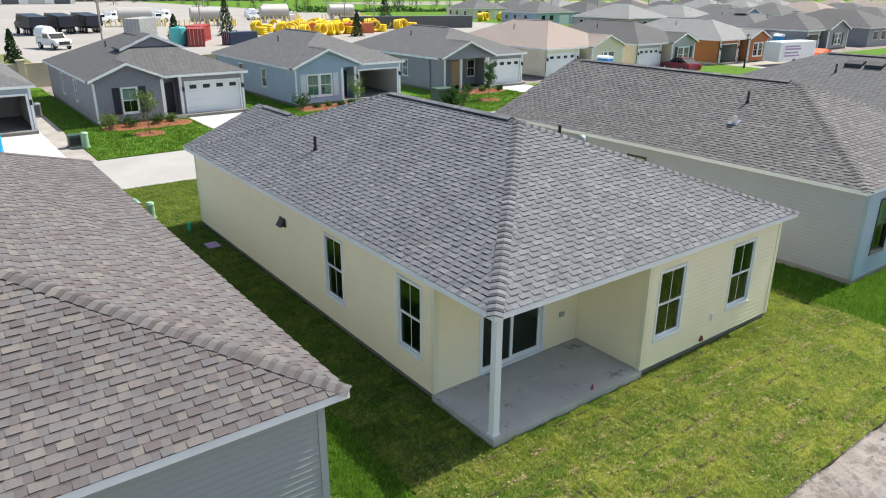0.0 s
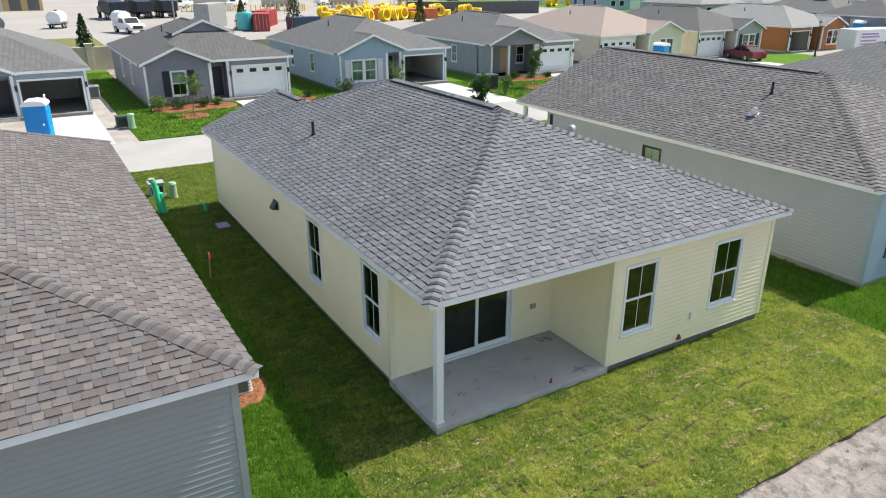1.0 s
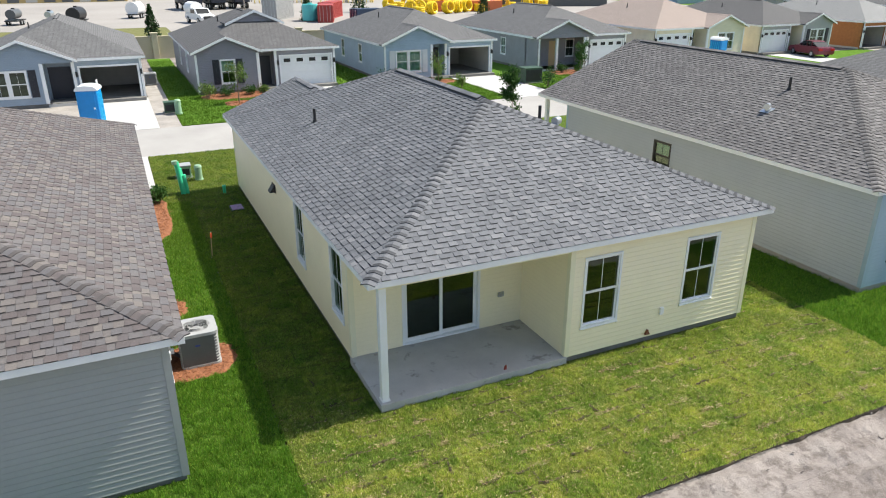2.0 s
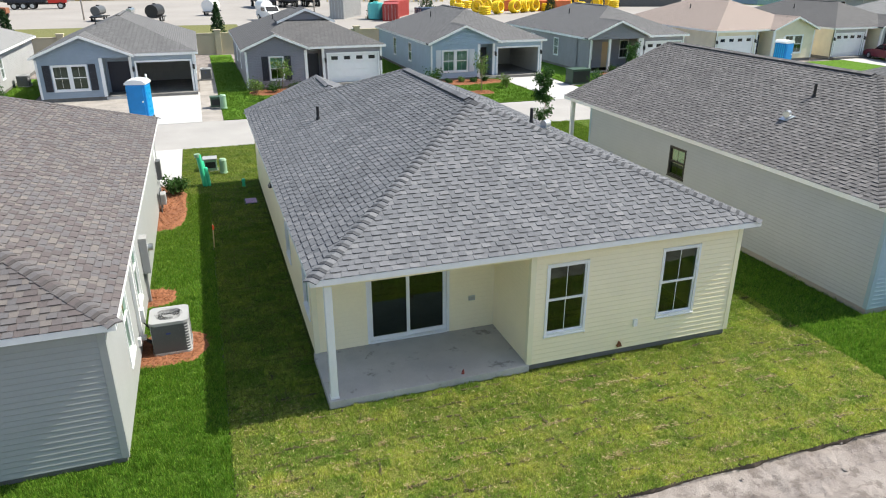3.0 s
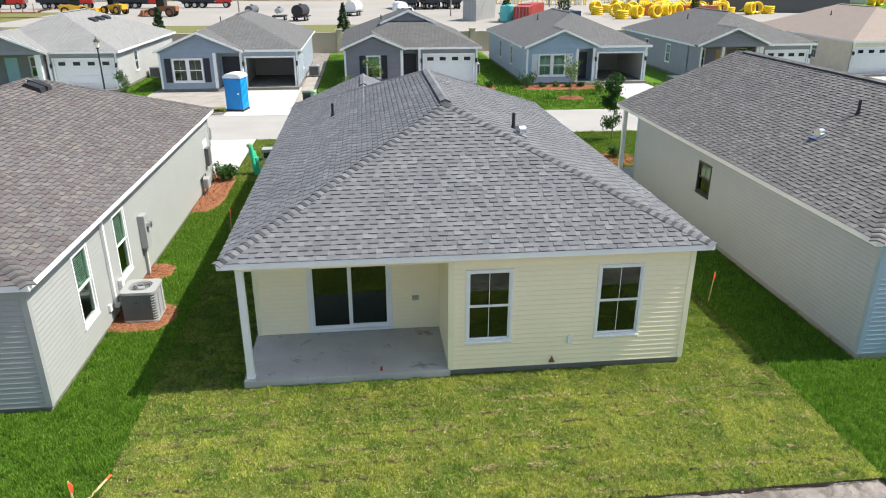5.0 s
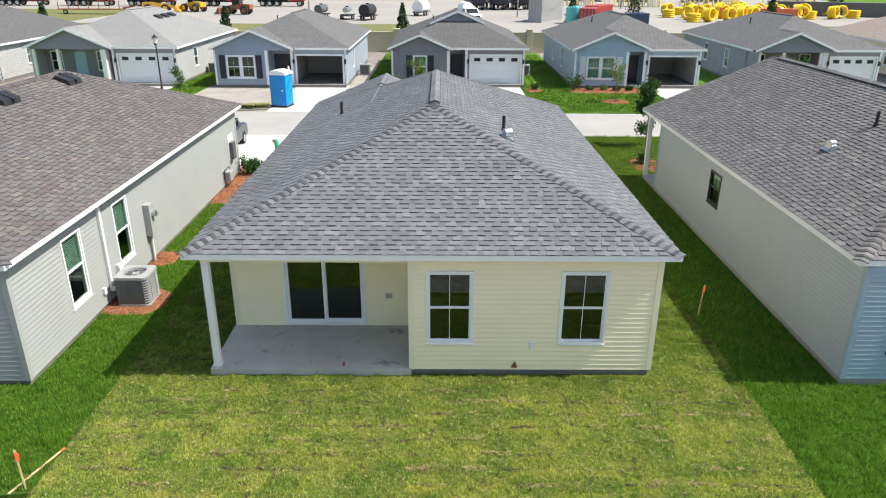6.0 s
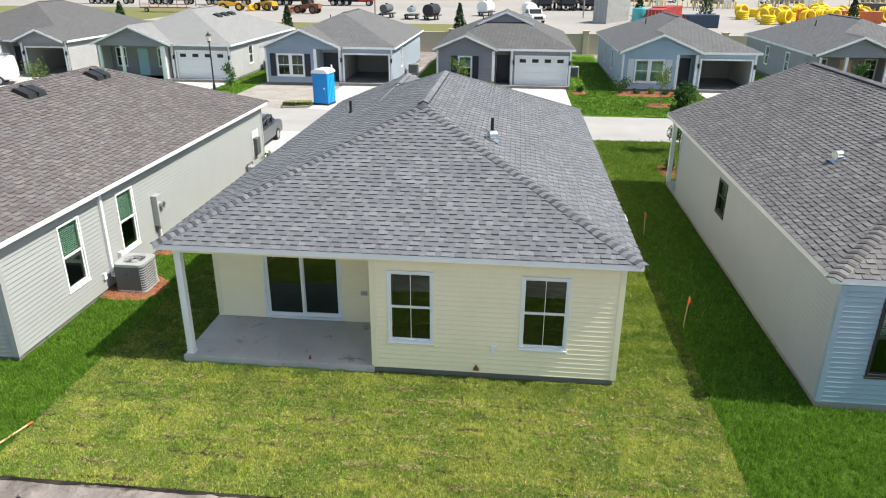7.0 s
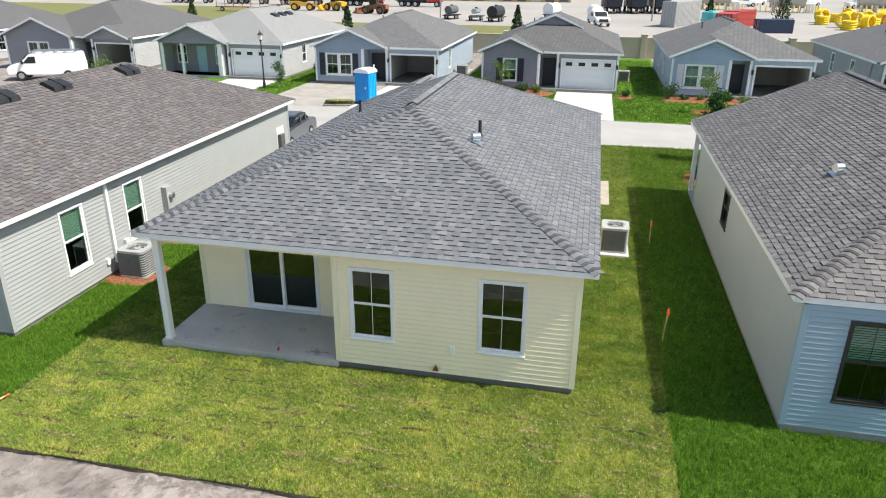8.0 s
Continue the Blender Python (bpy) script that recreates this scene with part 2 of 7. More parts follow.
NEW_BLADE = [(0.0, (0.164, 0.278, 0.040)), (0.4, (0.326, 0.436, 0.075)), (0.7, (0.498, 0.536, 0.125)), (0.9, (0.691, 0.629, 0.241)), (1.0, (0.800, 0.703, 0.406))]
NEW_PATCH = [(0.32, (0.198, 0.325, 0.051)), (0.46, (0.319, 0.424, 0.079)), (0.58, (0.451, 0.501, 0.123)), (0.72, (0.572, 0.550, 0.182))]
OLD_BLADE = [(0.0, (0.045, 0.141, 0.015)), (0.4, (0.108, 0.246, 0.023)), (0.75, (0.189, 0.360, 0.041)), (1.0, (0.365, 0.441, 0.089))]
OLD_PATCH = [(0.3, (0.081, 0.209, 0.016)), (0.7, (0.209, 0.360, 0.041))]
FAR_PATCH = [(0.3, (0.060, 0.150, 0.012)), (0.5, (0.095, 0.200, 0.020)), (0.7, (0.155, 0.240, 0.037))]
TURF_NEW = grass_mat("new_sod", NEW_BLADE, NEW_PATCH, (0.050, 0.038, 0.018), True, 0.35, (9.0, 12.5))
TURF_OLD = grass_mat("green_turf", OLD_BLADE, OLD_PATCH, (0.022, 0.030, 0.010), False, 0.45, (18.0, 27.0))
TURF_FAR = grass_mat("front_yard_turf", [(0.25, (0.045, 0.115, 0.010)), (0.5, (0.085, 0.180, 0.020)), (0.75, (0.165, 0.255, 0.045))], FAR_PATCH, (0.035, 0.075, 0.012))
BLADE_FAR = blade_mat("front_yard_blades", [(0.0, (0.050, 0.130, 0.010)), (0.5, (0.100, 0.210, 0.020)), (1.0, (0.210, 0.300, 0.050))], [(0.3, (0.070, 0.160, 0.012)), (0.7, (0.160, 0.250, 0.030))])
BLADE_NEW = blade_mat("sod_blades", NEW_BLADE, NEW_PATCH, True, (9.0, 12.5), 0.75, 0.4)
BLADE_OLD = blade_mat("turf_blades", OLD_BLADE, OLD_PATCH, False, (18.0, 27.0), 0.12, 0.4)


def slab_mat():
    """Trowelled concrete with broad clouding and dark scattered stains."""
    m, nt, p = base("stained_slab", 0.8, 0, 0.35)
    pos = nt.nodes.new("ShaderNodeNewGeometry").outputs["Position"]
    c = ramp_of(nt, noise_of(nt, 0.8, 5, 0.65, pos), [(0.3, (0.37, 0.36, 0.35)), (0.7, (0.54, 0.53, 0.51))])
    d = ramp_of(nt, noise_of(nt, 2.1, 7, 0.72, pos), [(0.58, (0, 0, 0)), (0.66, (1, 1, 1))])
    c = mixed(nt, math_of(nt, "MULTIPLY", d, 0.75), c, (0.10, 0.085, 0.075))
    c = mixed(nt, 0.25, c, ramp_of(nt, noise_of(nt, 45, 3, 0.6, pos), [(0.3, (0.3, 0.29, 0.28)), (0.7, (0.56, 0.55, 0.54))]))
    nt.links.new(c, p.inputs["Base Color"])
    bumped(nt, noise_of(nt, 30, 4, 0.6, pos), 0.12, 0.01)
    return m


SLAB = slab_mat()


def sand_mat():
    m, nt, p = base("pale_sand", 0.95, 0, 0.2)
    pos = nt.nodes.new("ShaderNodeNewGeometry").outputs["Position"]
    c = ramp_of(nt, noise_of(nt, 0.8, 6, 0.65, pos), [(0.3, (0.15, 0.128, 0.117)), (0.46, (0.25, 0.22, 0.205)), (0.7, (0.35, 0.315, 0.293))])
    d = ramp_of(nt, noise_of(nt, 2.6, 6, 0.7, pos), [(0.5, (0, 0, 0)), (0.6, (1, 1, 1))])
    c = mixed(nt, math_of(nt, "MULTIPLY", d, 0.7), c, (0.13, 0.11, 0.10))
    nt.links.new(c, p.inputs["Base Color"])
    bumped(nt, noise_of(nt, 9, 6, 0.75, pos), 0.7, 0.06)
    return m


SAND = sand_mat()
GRAVEL = paint("pale_gravel", (0.30, 0.28, 0.262), 0.95, 0.16, 0.05, fine=3)

# ---- building helpers ----
def linked(name, data, material, parent=None, label="", kind=""):
    data.materials.append(material)
    ob = new(name, data)
    if parent is not None:
        ob.parent = parent
    return tagged(ob, label, kind=kind)


def part(name, bm, material, parent, label="", kind=""):
    """Links a bmesh as one mesh object under a thing or a part."""
    bmesh.ops.recalc_face_normals(bm, faces=bm.faces)
    data = bpy.data.meshes.new(name)
    bm.to_mesh(data)
    bm.free()
    return linked(name, data, material, parent, label, kind)


def thing(name, m, label, category, group="", kind=""):
    ob = new(name)
    ob.matrix_basis = m
    ob.empty_display_size = 0.2
    return tagged(ob, label, category, group, kind)


def box(x0, y0, z0, x1, y1, z1, bevel=0.0, bm=None):
    own = bm or bmesh.new()
    t = bmesh.new() if bevel else own
    vs = [t.verts.new(p) for p in ((x0, y0, z0), (x1, y0, z0), (x1, y1, z0), (x0, y1, z0), (x0, y0, z1), (x1, y0, z1), (x1, y1, z1), (x0, y1, z1))]
    for f in ((3, 2, 1, 0), (4, 5, 6, 7), (0, 1, 5, 4), (1, 2, 6, 5), (2, 3, 7, 6), (3, 0, 4, 7)):
        t.faces.new([vs[i] for i in f])
    if bevel:
        bmesh.ops.bevel(t, geom=t.edges[:], offset=bevel, segments=2, affect="EDGES", profile=0.6)
        if bm is None:
            own.free()
            return t
        d = bpy.data.meshes.new("tmp")
        t.to_mesh(d)
        t.free()
        own.from_mesh(d)
        bpy.data.meshes.remove(d)
    return own


def tube(p, q, r0, r1=None, n=12, bm=None):
    """A tapered round bar from p to q."""
    bm = bm or bmesh.new()
    p, q = Vector(p), Vector(q)
    r1 = r0 if r1 is None else r1
    ax = (q - p).normalized()
    a = ax.orthogonal().normalized()
    b = ax.cross(a)
    rings = []
    for c, r in ((p, r0), (q, r1)):
        rings.append([bm.verts.new(c + (a * math.cos(k * math.tau / n) + b * math.sin(k * math.tau / n)) * r) for k in range(n)])
    for k in range(n):
        bm.faces.new((rings[0][k], rings[0][(k + 1) % n], rings[1][(k + 1) % n], rings[1][k]))
    bm.faces.new(rings[0][::-1])
    bm.faces.new(rings[1])
    return bm


def prism(points, way, bm=None):
    """A flat outline pushed along way."""
    bm = bm or bmesh.new()
    way = Vector(way)
    a = [bm.verts.new(p) for p in points]
    b = [bm.verts.new(Vector(p) + way) for p in points]
    n = len(a)
    bm.faces.new(a)
    bm.faces.new(b[::-1])
    for k in range(n):
        bm.faces.new((a[k], b[k], b[(k + 1) % n], a[(k + 1) % n]))
    return bm


def moved(bm, m):
    bmesh.ops.transform(bm, matrix=m, verts=bm.verts)
    return bm


def fast_mesh(name, verts, faces):
    d = bpy.data.meshes.new(name)
    d.from_pydata(verts, [], faces)
    d.update()
    return d


class Side:
    """A wall's own frame: u runs along it (rightwards seen from outside), d is out of it."""
    def __init__(self, ox, oy, ux, uy):
        self.o, self.u, self.n = Vector((ox, oy, 0)), Vector((ux, uy, 0)), Vector((uy, -ux, 0))
        self.m = Matrix(((ux, uy, 0, ox), (uy, -ux, 0, oy), (0, 0, 1, 0), (0, 0, 0, 1)))

    def box(self, u0, d0, z0, u1, d1, z1, bevel=0.0, bm=None):
        t = moved(box(u0, d0, z0, u1, d1, z1, bevel), self.m)
        if bm is None:
            return t
        d = bpy.data.meshes.new("tmp")
        t.to_mesh(d)
        t.free()
        bm.from_mesh(d)
        bpy.data.meshes.remove(d)
        return bm


    def pane(self, u0, z0, u1, z1, d, parent, glass=None):
        """A sheet of glass facing out of the wall."""
        data = fast_mesh("pane", [tuple(self.m @ Vector((u, d, z))) for u, z in ((u0, z0), (u1, z0), (u1, z1), (u0, z1))], [(0, 1, 2, 3)])
        g = linked("pane", data, glass or GLASS, parent)
        g.visible_shadow = False
        return g


LAP = 0.114


def wall(parent, side, length, z0, z1, holes, material, boards=True, thick=0.12, name="wall"):
    """A wall with its openings cut through, and lap boards on its outside."""
    us = sorted({0.0, length, *[h[0] for h in holes], *[h[1] for h in holes]})
    zs = sorted({z0, z1, *[h[2] for h in holes], *[h[3] for h in holes]})
    bm = bmesh.new()
    cells = {(i, k) for i in range(len(us) - 1) for k in range(len(zs) - 1)
             if not any(q[0] < (us[i] + us[i + 1]) / 2 < q[1] and q[2] < (zs[k] + zs[k + 1]) / 2 < q[3] for q in holes)}
    vs = {}

    def corner(i, d, k):
        if (i, d, k) not in vs:
            vs[i, d, k] = bm.verts.new(side.m @ Vector((us[i], -thick * d, zs[k])))
        return vs[i, d, k]

    for i, k in cells:
        for d in (0, 1):
            bm.faces.new([corner(*c) for c in ((i, d, k), (i + 1, d, k), (i + 1, d, k + 1), (i, d, k + 1))])
        for (di, dk), (p, q) in (((-1, 0), ((i, k), (i, k + 1))), ((1, 0), ((i + 1, k), (i + 1, k + 1))), ((0, -1), ((i, k), (i + 1, k))), ((0, 1), ((i, k + 1), (i + 1, k + 1)))):
            if (i + di, k + dk) not in cells:
                bm.faces.new((corner(p[0], 0, p[1]), corner(q[0], 0, q[1]), corner(q[0], 1, q[1]), corner(p[0], 1, p[1])))
    w = part(name, bm, material, parent)
    if boards:
        z = z0
        while z < z1 - 0.01:
            top = min(z + LAP, z1)
            free, cuts = [], sorted((h[0], h[1]) for h in holes if h[2] < z + LAP * 0.8 and h[3] > z + LAP * 0.2)
            u = 0.0
            for a, b in cuts:
                if a > u:
                    free.append((u, a))
                u = max(u, b)
            if u < length:
                free.append((u, length))
            prof = [(0.001, z), (0.023, z + 0.002), (0.024, z + 0.014), (0.006, top), (0.001, top)]
            for a, b in free:
                part("siding_board", prism([side.m @ Vector((a, d, k)) for d, k in prof], side.u * (b - a)), material, w)
            z += LAP
    return w


def window(parent, side, u0, u1, z0, z1, trim=WHITE, behind=None, muntin=True, wide=0.055, hung=True, full=False):
    """A single-hung window: casing, two sashes, glass, and a vertical glazing bar."""
    bm = bmesh.new()
    for a, b, c, d in ((u0, u0 + wide, z0, z1), (u1 - wide, u1, z0, z1), (u0 + wide, u1 - wide, z1 - wide, z1), (u0 + wide, u1 - wide, z0, z0 + wide)):
        side.box(a, -0.12, c, b, 0.035, d, bm=bm)
    w = part("window", bm, trim, parent)
    part("sill", side.box(u0 - 0.012, 0.002, z0 - 0.035, u1 + 0.012, 0.05, z0, 0.006), trim, w)
    mid = (z0 + z1) / 2
    rows = ((mid, z1 - wide, 0.0), (z0 + wide, mid, -0.02)) if hung else ((z0 + wide, z1 - wide, 0.0),)
    for c, d, dep in rows:
        bm = bmesh.new()
        s = 0.032
        for p in ((u0 + wide, u0 + wide + s, c, d), (u1 - wide - s, u1 - wide, c, d), (u0 + wide + s, u1 - wide - s, d - s, d), (u0 + wide + s, u1 - wide - s, c, c + s)):
            side.box(p[0], dep - 0.03, p[2], p[1], dep + 0.01, p[3], bm=bm)
        part("sash", bm, trim, w)
        side.pane(u0 + wide + s, c + s, u1 - wide - s, d - s, dep - 0.012, w, GLASS_CLEAR if behind is BLIND and (full or c >= mid) else GLASS)
        if muntin:
            m = (u0 + u1) / 2
            part("muntin", side.box(m - 0.006, dep - 0.012, c + s, m + 0.006, dep - 0.004, d - s), trim, w)
    if behind is not None:
        bm = bmesh.new()
        z = z0 + wide if full else mid - 0.02
        while z < z1 - wide:
            prism([side.m @ Vector((u0 + wide, d, k)) for d, k in ((-0.098, z), (-0.094, z), (-0.074, z + 0.044), (-0.078, z + 0.044))], side.u * (u1 - u0 - 2 * wide), bm)
            z += 0.05
        part("blind", bm, behind, w, "pale green slatted blind")
    return w


SLOPE = 5 / 12


def hip_deck(parent, x0, y0, x1, y1, ze, material, gable=False):
    """The solid of a hip roof over a rectangle, ridge along the longer side."""
    w, l = x1 - x0, y1 - y0
    h = min(w, l) / 2 * SLOPE
    bm = bmesh.new()
    c = [bm.verts.new(p) for p in ((x0, y0, ze), (x1, y0, ze), (x1, y1, ze), (x0, y1, ze))]
    if l >= w:
        a, b = bm.verts.new(((x0 + x1) / 2, y0 + w / 2, ze + h)), bm.verts.new(((x0 + x1) / 2, y1 if gable else y1 - w / 2, ze + h))
        fs = ((c[0], c[1], a), (c[1], c[2], b, a), (c[2], c[3], b), (c[3], c[0], a, b))
    else:
        a, b = bm.verts.new((x0 + l / 2, (y0 + y1) / 2, ze + h)), bm.verts.new((x1 - l / 2, (y0 + y1) / 2, ze + h))
        fs = ((c[0], c[1], b, a), (c[1], c[2], b), (c[2], c[3], a, b), (c[3], c[0], a))
    for f in fs:
        bm.faces.new(f)
    bm.faces.new(c[::-1])
    return part("roof", bm, material, parent)


def fascia(parent, x0, y0, x1, y1, ze, material=WHITE, h=0.16):
    t = 0.03
    for p in ((x0, y0, x1, y0 + t), (x0, y1 - t, x1, y1), (x0, y0 + t, x0 + t, y1 - t), (x1 - t, y0 + t, x1, y1 - t)):
        part("fascia_board", box(p[0], p[1], ze - h, p[2], p[3], ze - 0.003, 0.004), material, parent)


def ridge_cap_mesh(drop):
    """A cap shingle bent over a hip, its lower edge proud."""
    v = [(0, 0, 0.034), (0, 0.15, 0.034 - drop), (0, -0.15, 0.034 - drop), (0, 0.05, 0.031 - drop * 0.22), (0, -0.05, 0.031 - drop * 0.22)]
    o = []
    for x, k in ((0, 0.0), (0.21, -0.016)):
        o += [(x, y, z + k) for _, y, z in (v[1], v[3], v[0], v[4], v[2])]
    o += [(0, y, z - 0.028) for _, y, z in (v[1], v[3], v[0], v[4], v[2])]
    f = [(k, k + 1, k + 6, k + 5) for k in range(4)] + [(k + 10, k + 11, k + 1, k) for k in range(4)]
    return fast_mesh("ridge_cap", o, f)


def caps(roof, p, q, drop, material):
    """Cap shingles laid from p up to q, each lapping the one below; every second one is dark, with lap shade and
    printed band put into its colour.
    """
    p, q = Vector(p), Vector(q)
    x = (q - p).normalized()
    y = Vector((0, 0, 1)).cross(x).normalized()
    z = x.cross(y)
    d = ridge_cap_mesh(drop)
    d.materials.append(material)
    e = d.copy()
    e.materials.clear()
    e.materials.append(SHADE_BAND[material.name])
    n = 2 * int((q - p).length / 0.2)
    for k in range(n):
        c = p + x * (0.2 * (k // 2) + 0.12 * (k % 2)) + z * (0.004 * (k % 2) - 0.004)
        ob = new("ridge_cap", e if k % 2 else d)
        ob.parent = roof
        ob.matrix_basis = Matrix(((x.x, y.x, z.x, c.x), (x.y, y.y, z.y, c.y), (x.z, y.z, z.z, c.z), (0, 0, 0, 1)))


TABS = ((0.19, True), (0.12, False), (0.16, True), (0.15, False), (0.21, True), (0.13, False))


def courses(roof, p0, u, up, vmax, left, right, material, rng, pick=None):
    """Laminated shingle courses on one roof plane: thick teeth over a thin lower ply; a dark strip on each butt and
    just below it puts the shade there, and the granule band, into the colour. p0: the eave's start, u along the eave,
    up the slope; left(v), right(v): the plane's bounds. The tabs that pick chooses are parts of their own.
    """
    p0, u, up = Vector(p0), Vector(u), Vector(up)
    nrm = u.cross(up).normalized()
    if nrm.z < 0:
        nrm = -nrm
    EXP = 0.143
    V, F, V2, F2 = [], [], [], []
    chosen = 0
    k = 0
    while k * EXP < vmax - 0.02:
        v0, v1 = k * EXP, min((k + 1) * EXP + 0.01, vmax)
        a, b = left(v0), right(v0)
        c = -1.0 - (k * 0.155 + rng.choice((0.0, 0.0, 0.03, 0.31))) % 0.96
        n_tab = 0
        while c < b:
            wd, tooth = TABS[n_tab % 6]
            wd += rng.uniform(-0.012, 0.012)
            n_tab += 1
            s, e = max(c, a), min(c + wd - 0.003, b)
            c += wd
            if e - s < 0.02:
                continue
            lift = rng.uniform(0.021, 0.027) if tooth else rng.uniform(0.009, 0.012)
            s1, e1 = max(s, left(v1)), min(e, right(v1))
            if e1 < s1:
                e1 = s1 = (e1 + s1) / 2
            P = [p0 + u * s + up * v0 + nrm * lift, p0 + u * e + up * v0 + nrm * lift, p0 + u * e1 + up * v1 + nrm * 0.006, p0 + u * s1 + up * v1 + nrm * 0.006,
                 p0 + u * s + up * v0, p0 + u * e + up * v0]
            fs = [(0, 1, 2, 3), (4, 0, 3), (1, 5, 2)]
            if pick and chosen < 300 and pick((s + e) / 2, v0):
                chosen += 1
                d = fast_mesh("shingle", [tuple(x) for x in P], fs + [(4, 5, 1, 0)])
                linked("shingle", d, material, roof)
            else:
                n = len(V)
                V += [tuple(x) for x in P]
                F += [tuple(i + n for i in f) for f in fs]
            # butt face and strip below it: shade painted dark along with the granule band
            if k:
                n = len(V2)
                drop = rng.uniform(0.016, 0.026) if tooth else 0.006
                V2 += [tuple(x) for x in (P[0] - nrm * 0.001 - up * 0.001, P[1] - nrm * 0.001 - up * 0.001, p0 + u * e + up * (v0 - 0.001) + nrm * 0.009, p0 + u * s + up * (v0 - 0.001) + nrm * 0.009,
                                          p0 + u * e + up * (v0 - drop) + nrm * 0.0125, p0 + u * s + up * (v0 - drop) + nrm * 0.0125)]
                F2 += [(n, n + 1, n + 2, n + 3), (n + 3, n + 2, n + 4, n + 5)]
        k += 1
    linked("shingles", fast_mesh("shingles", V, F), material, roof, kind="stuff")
    linked("shadow_band", fast_mesh("shadow_band", V2, F2), SHADE_BAND[material.name], roof, kind="stuff")


def shingled_hip(parent, x0, y0, x1, y1, ze, material, seed, planes="SWEN", pick=None, gable=False):
    """A hip roof (ridge along y) with its courses, hip caps and a ridge vent."""
    roof = hip_deck(parent, x0, y0, x1, y1, ze, material, gable)
    end = 0.0 if gable else 1.0
    rng = random.Random(seed)
    w = x1 - x0
    ca, sa = 1 / math.hypot(1, SLOPE), SLOPE / math.hypot(1, SLOPE)
    run = w / 2
    vm = run / ca
    L = y1 - y0
    if "S" in planes:
        courses(roof, (x0, y0, ze), (1, 0, 0), (0, ca, sa), vm, lambda v: v * ca, lambda v: w - v * ca, material, rng, pick)
    if "N" in planes:
        courses(roof, (x1, y1, ze), (-1, 0, 0), (0, -ca, sa), vm, lambda v: v * ca, lambda v: w - v * ca, material, rng)
    if "W" in planes:
        courses(roof, (x0, y1, ze), (0, -1, 0), (ca, 0, sa), vm, lambda v: v * ca * end, lambda v: L - v * ca, material, rng)
    if "E" in planes:
        courses(roof, (x1, y0, ze), (0, 1, 0), (-ca, 0, sa), vm, lambda v: v * ca, lambda v: L - v * ca * end, material, rng)
    h = run * SLOPE
    xm = (x0 + x1) / 2
    drop = 0.15 * SLOPE * 0.72
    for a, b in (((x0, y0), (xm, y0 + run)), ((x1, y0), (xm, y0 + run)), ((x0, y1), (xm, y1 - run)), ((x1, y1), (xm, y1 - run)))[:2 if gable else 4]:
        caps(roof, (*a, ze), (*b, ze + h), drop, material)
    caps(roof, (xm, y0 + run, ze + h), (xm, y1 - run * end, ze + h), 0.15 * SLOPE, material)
    return roof, h


def ridge_vent(parent, x, y0, y1, z, material):
    """A black ridge vent with cap shingles over it."""
    r = part("ridge_vent", prism([(x - 0.14, y0, z - 0.05), (x - 0.14, y0, z - 0.025), (x, y0, z + 0.035), (x + 0.14, y0, z - 0.025), (x + 0.14, y0, z - 0.05)], (0, y1 - y0, 0)), VENT_BLACK, parent, "black ridge vent")
    bm = bmesh.new()
    y = y0 + 0.03
    while y < y1 - 0.05:
        e = min(y + 0.2, y1 - 0.02)
        for s in (-1, 1):
            prism([(x, y, z + 0.037), (x, e, z + 0.041), (x + s * 0.13, e, z - 0.015), (x + s * 0.13, y, z - 0.019)], (0, 0, 0.01), bm)
        y += 0.2
    part("cap_shingles", bm, material, r)
    return r


def pipe_vent(parent, x, y, z, material=VENT_BLACK):
    """A plumbing vent with its flashing collar."""
    p = part("vent_pipe", tube((x, y, z - 0.1), (x, y, z + 0.42), 0.045), material, parent, "black plumbing vent pipe")
    part("collar", tube((x, y, z - 0.08), (x, y, z + 0.09), 0.1, 0.055), VENT_BLACK, p)


def metal_vent(parent, x, y, z, lean=22.6):
    """A small galvanised goose-neck roof vent."""
    bm = tube((x, y, z - 0.05), (x, y, z + 0.14), 0.065)
    p = part("roof_vent", bm, METAL, parent, "shiny galvanised roof vent")
    part("hood", moved(tube((-0.1, 0, 0), (0.1, 0, 0), 0.105, n=16), pose(x, y, z + 0.15, 0, 0, 25)), METAL, p)
    part("flashing", moved(box(-0.17, -0.18, -0.008, 0.17, 0.17, 0.008), pose(x, y, z + 0.03, 0, lean, 0)), METAL, p)

# ---- the three near houses ----
ZE = 3.0
LEAN_CAP = math.degrees(math.atan(SLOPE))


def foundation(h, x0, y0, x1, y1, top=0.24, material=None):
    part("foundation", box(x0, y0, -0.3, x1, y1, top, 0.01), material or FOOT, h)


def corner_trim(h, x, y, sx, sy, material, z0=0.25, z1=2.84):
    """An L-shaped corner post at a house corner; sx, sy point outwards."""
    a, b = sorted((x - sx * 0.09, x + sx * 0.03)), sorted((y - sy * 0.09, y + sy * 0.03))
    c = sorted((x - sx * 0.004, x + sx * 0.03))
    d = sorted((y - sy * 0.004, y + sy * 0.03))
    bm = box(a[0], d[0], z0, a[1], d[1], z1)
    box(c[0], b[0], z0, c[1], d[0] if sy > 0 else b[1], z1, bm=bm) if sy > 0 else box(c[0], d[1], z0, c[1], b[1], z1, bm=bm)
    part("corner_trim", bm, material, h)


def ceiling_and_floor(h, x0, y0, x1, y1):
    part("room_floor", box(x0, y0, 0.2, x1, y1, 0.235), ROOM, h)


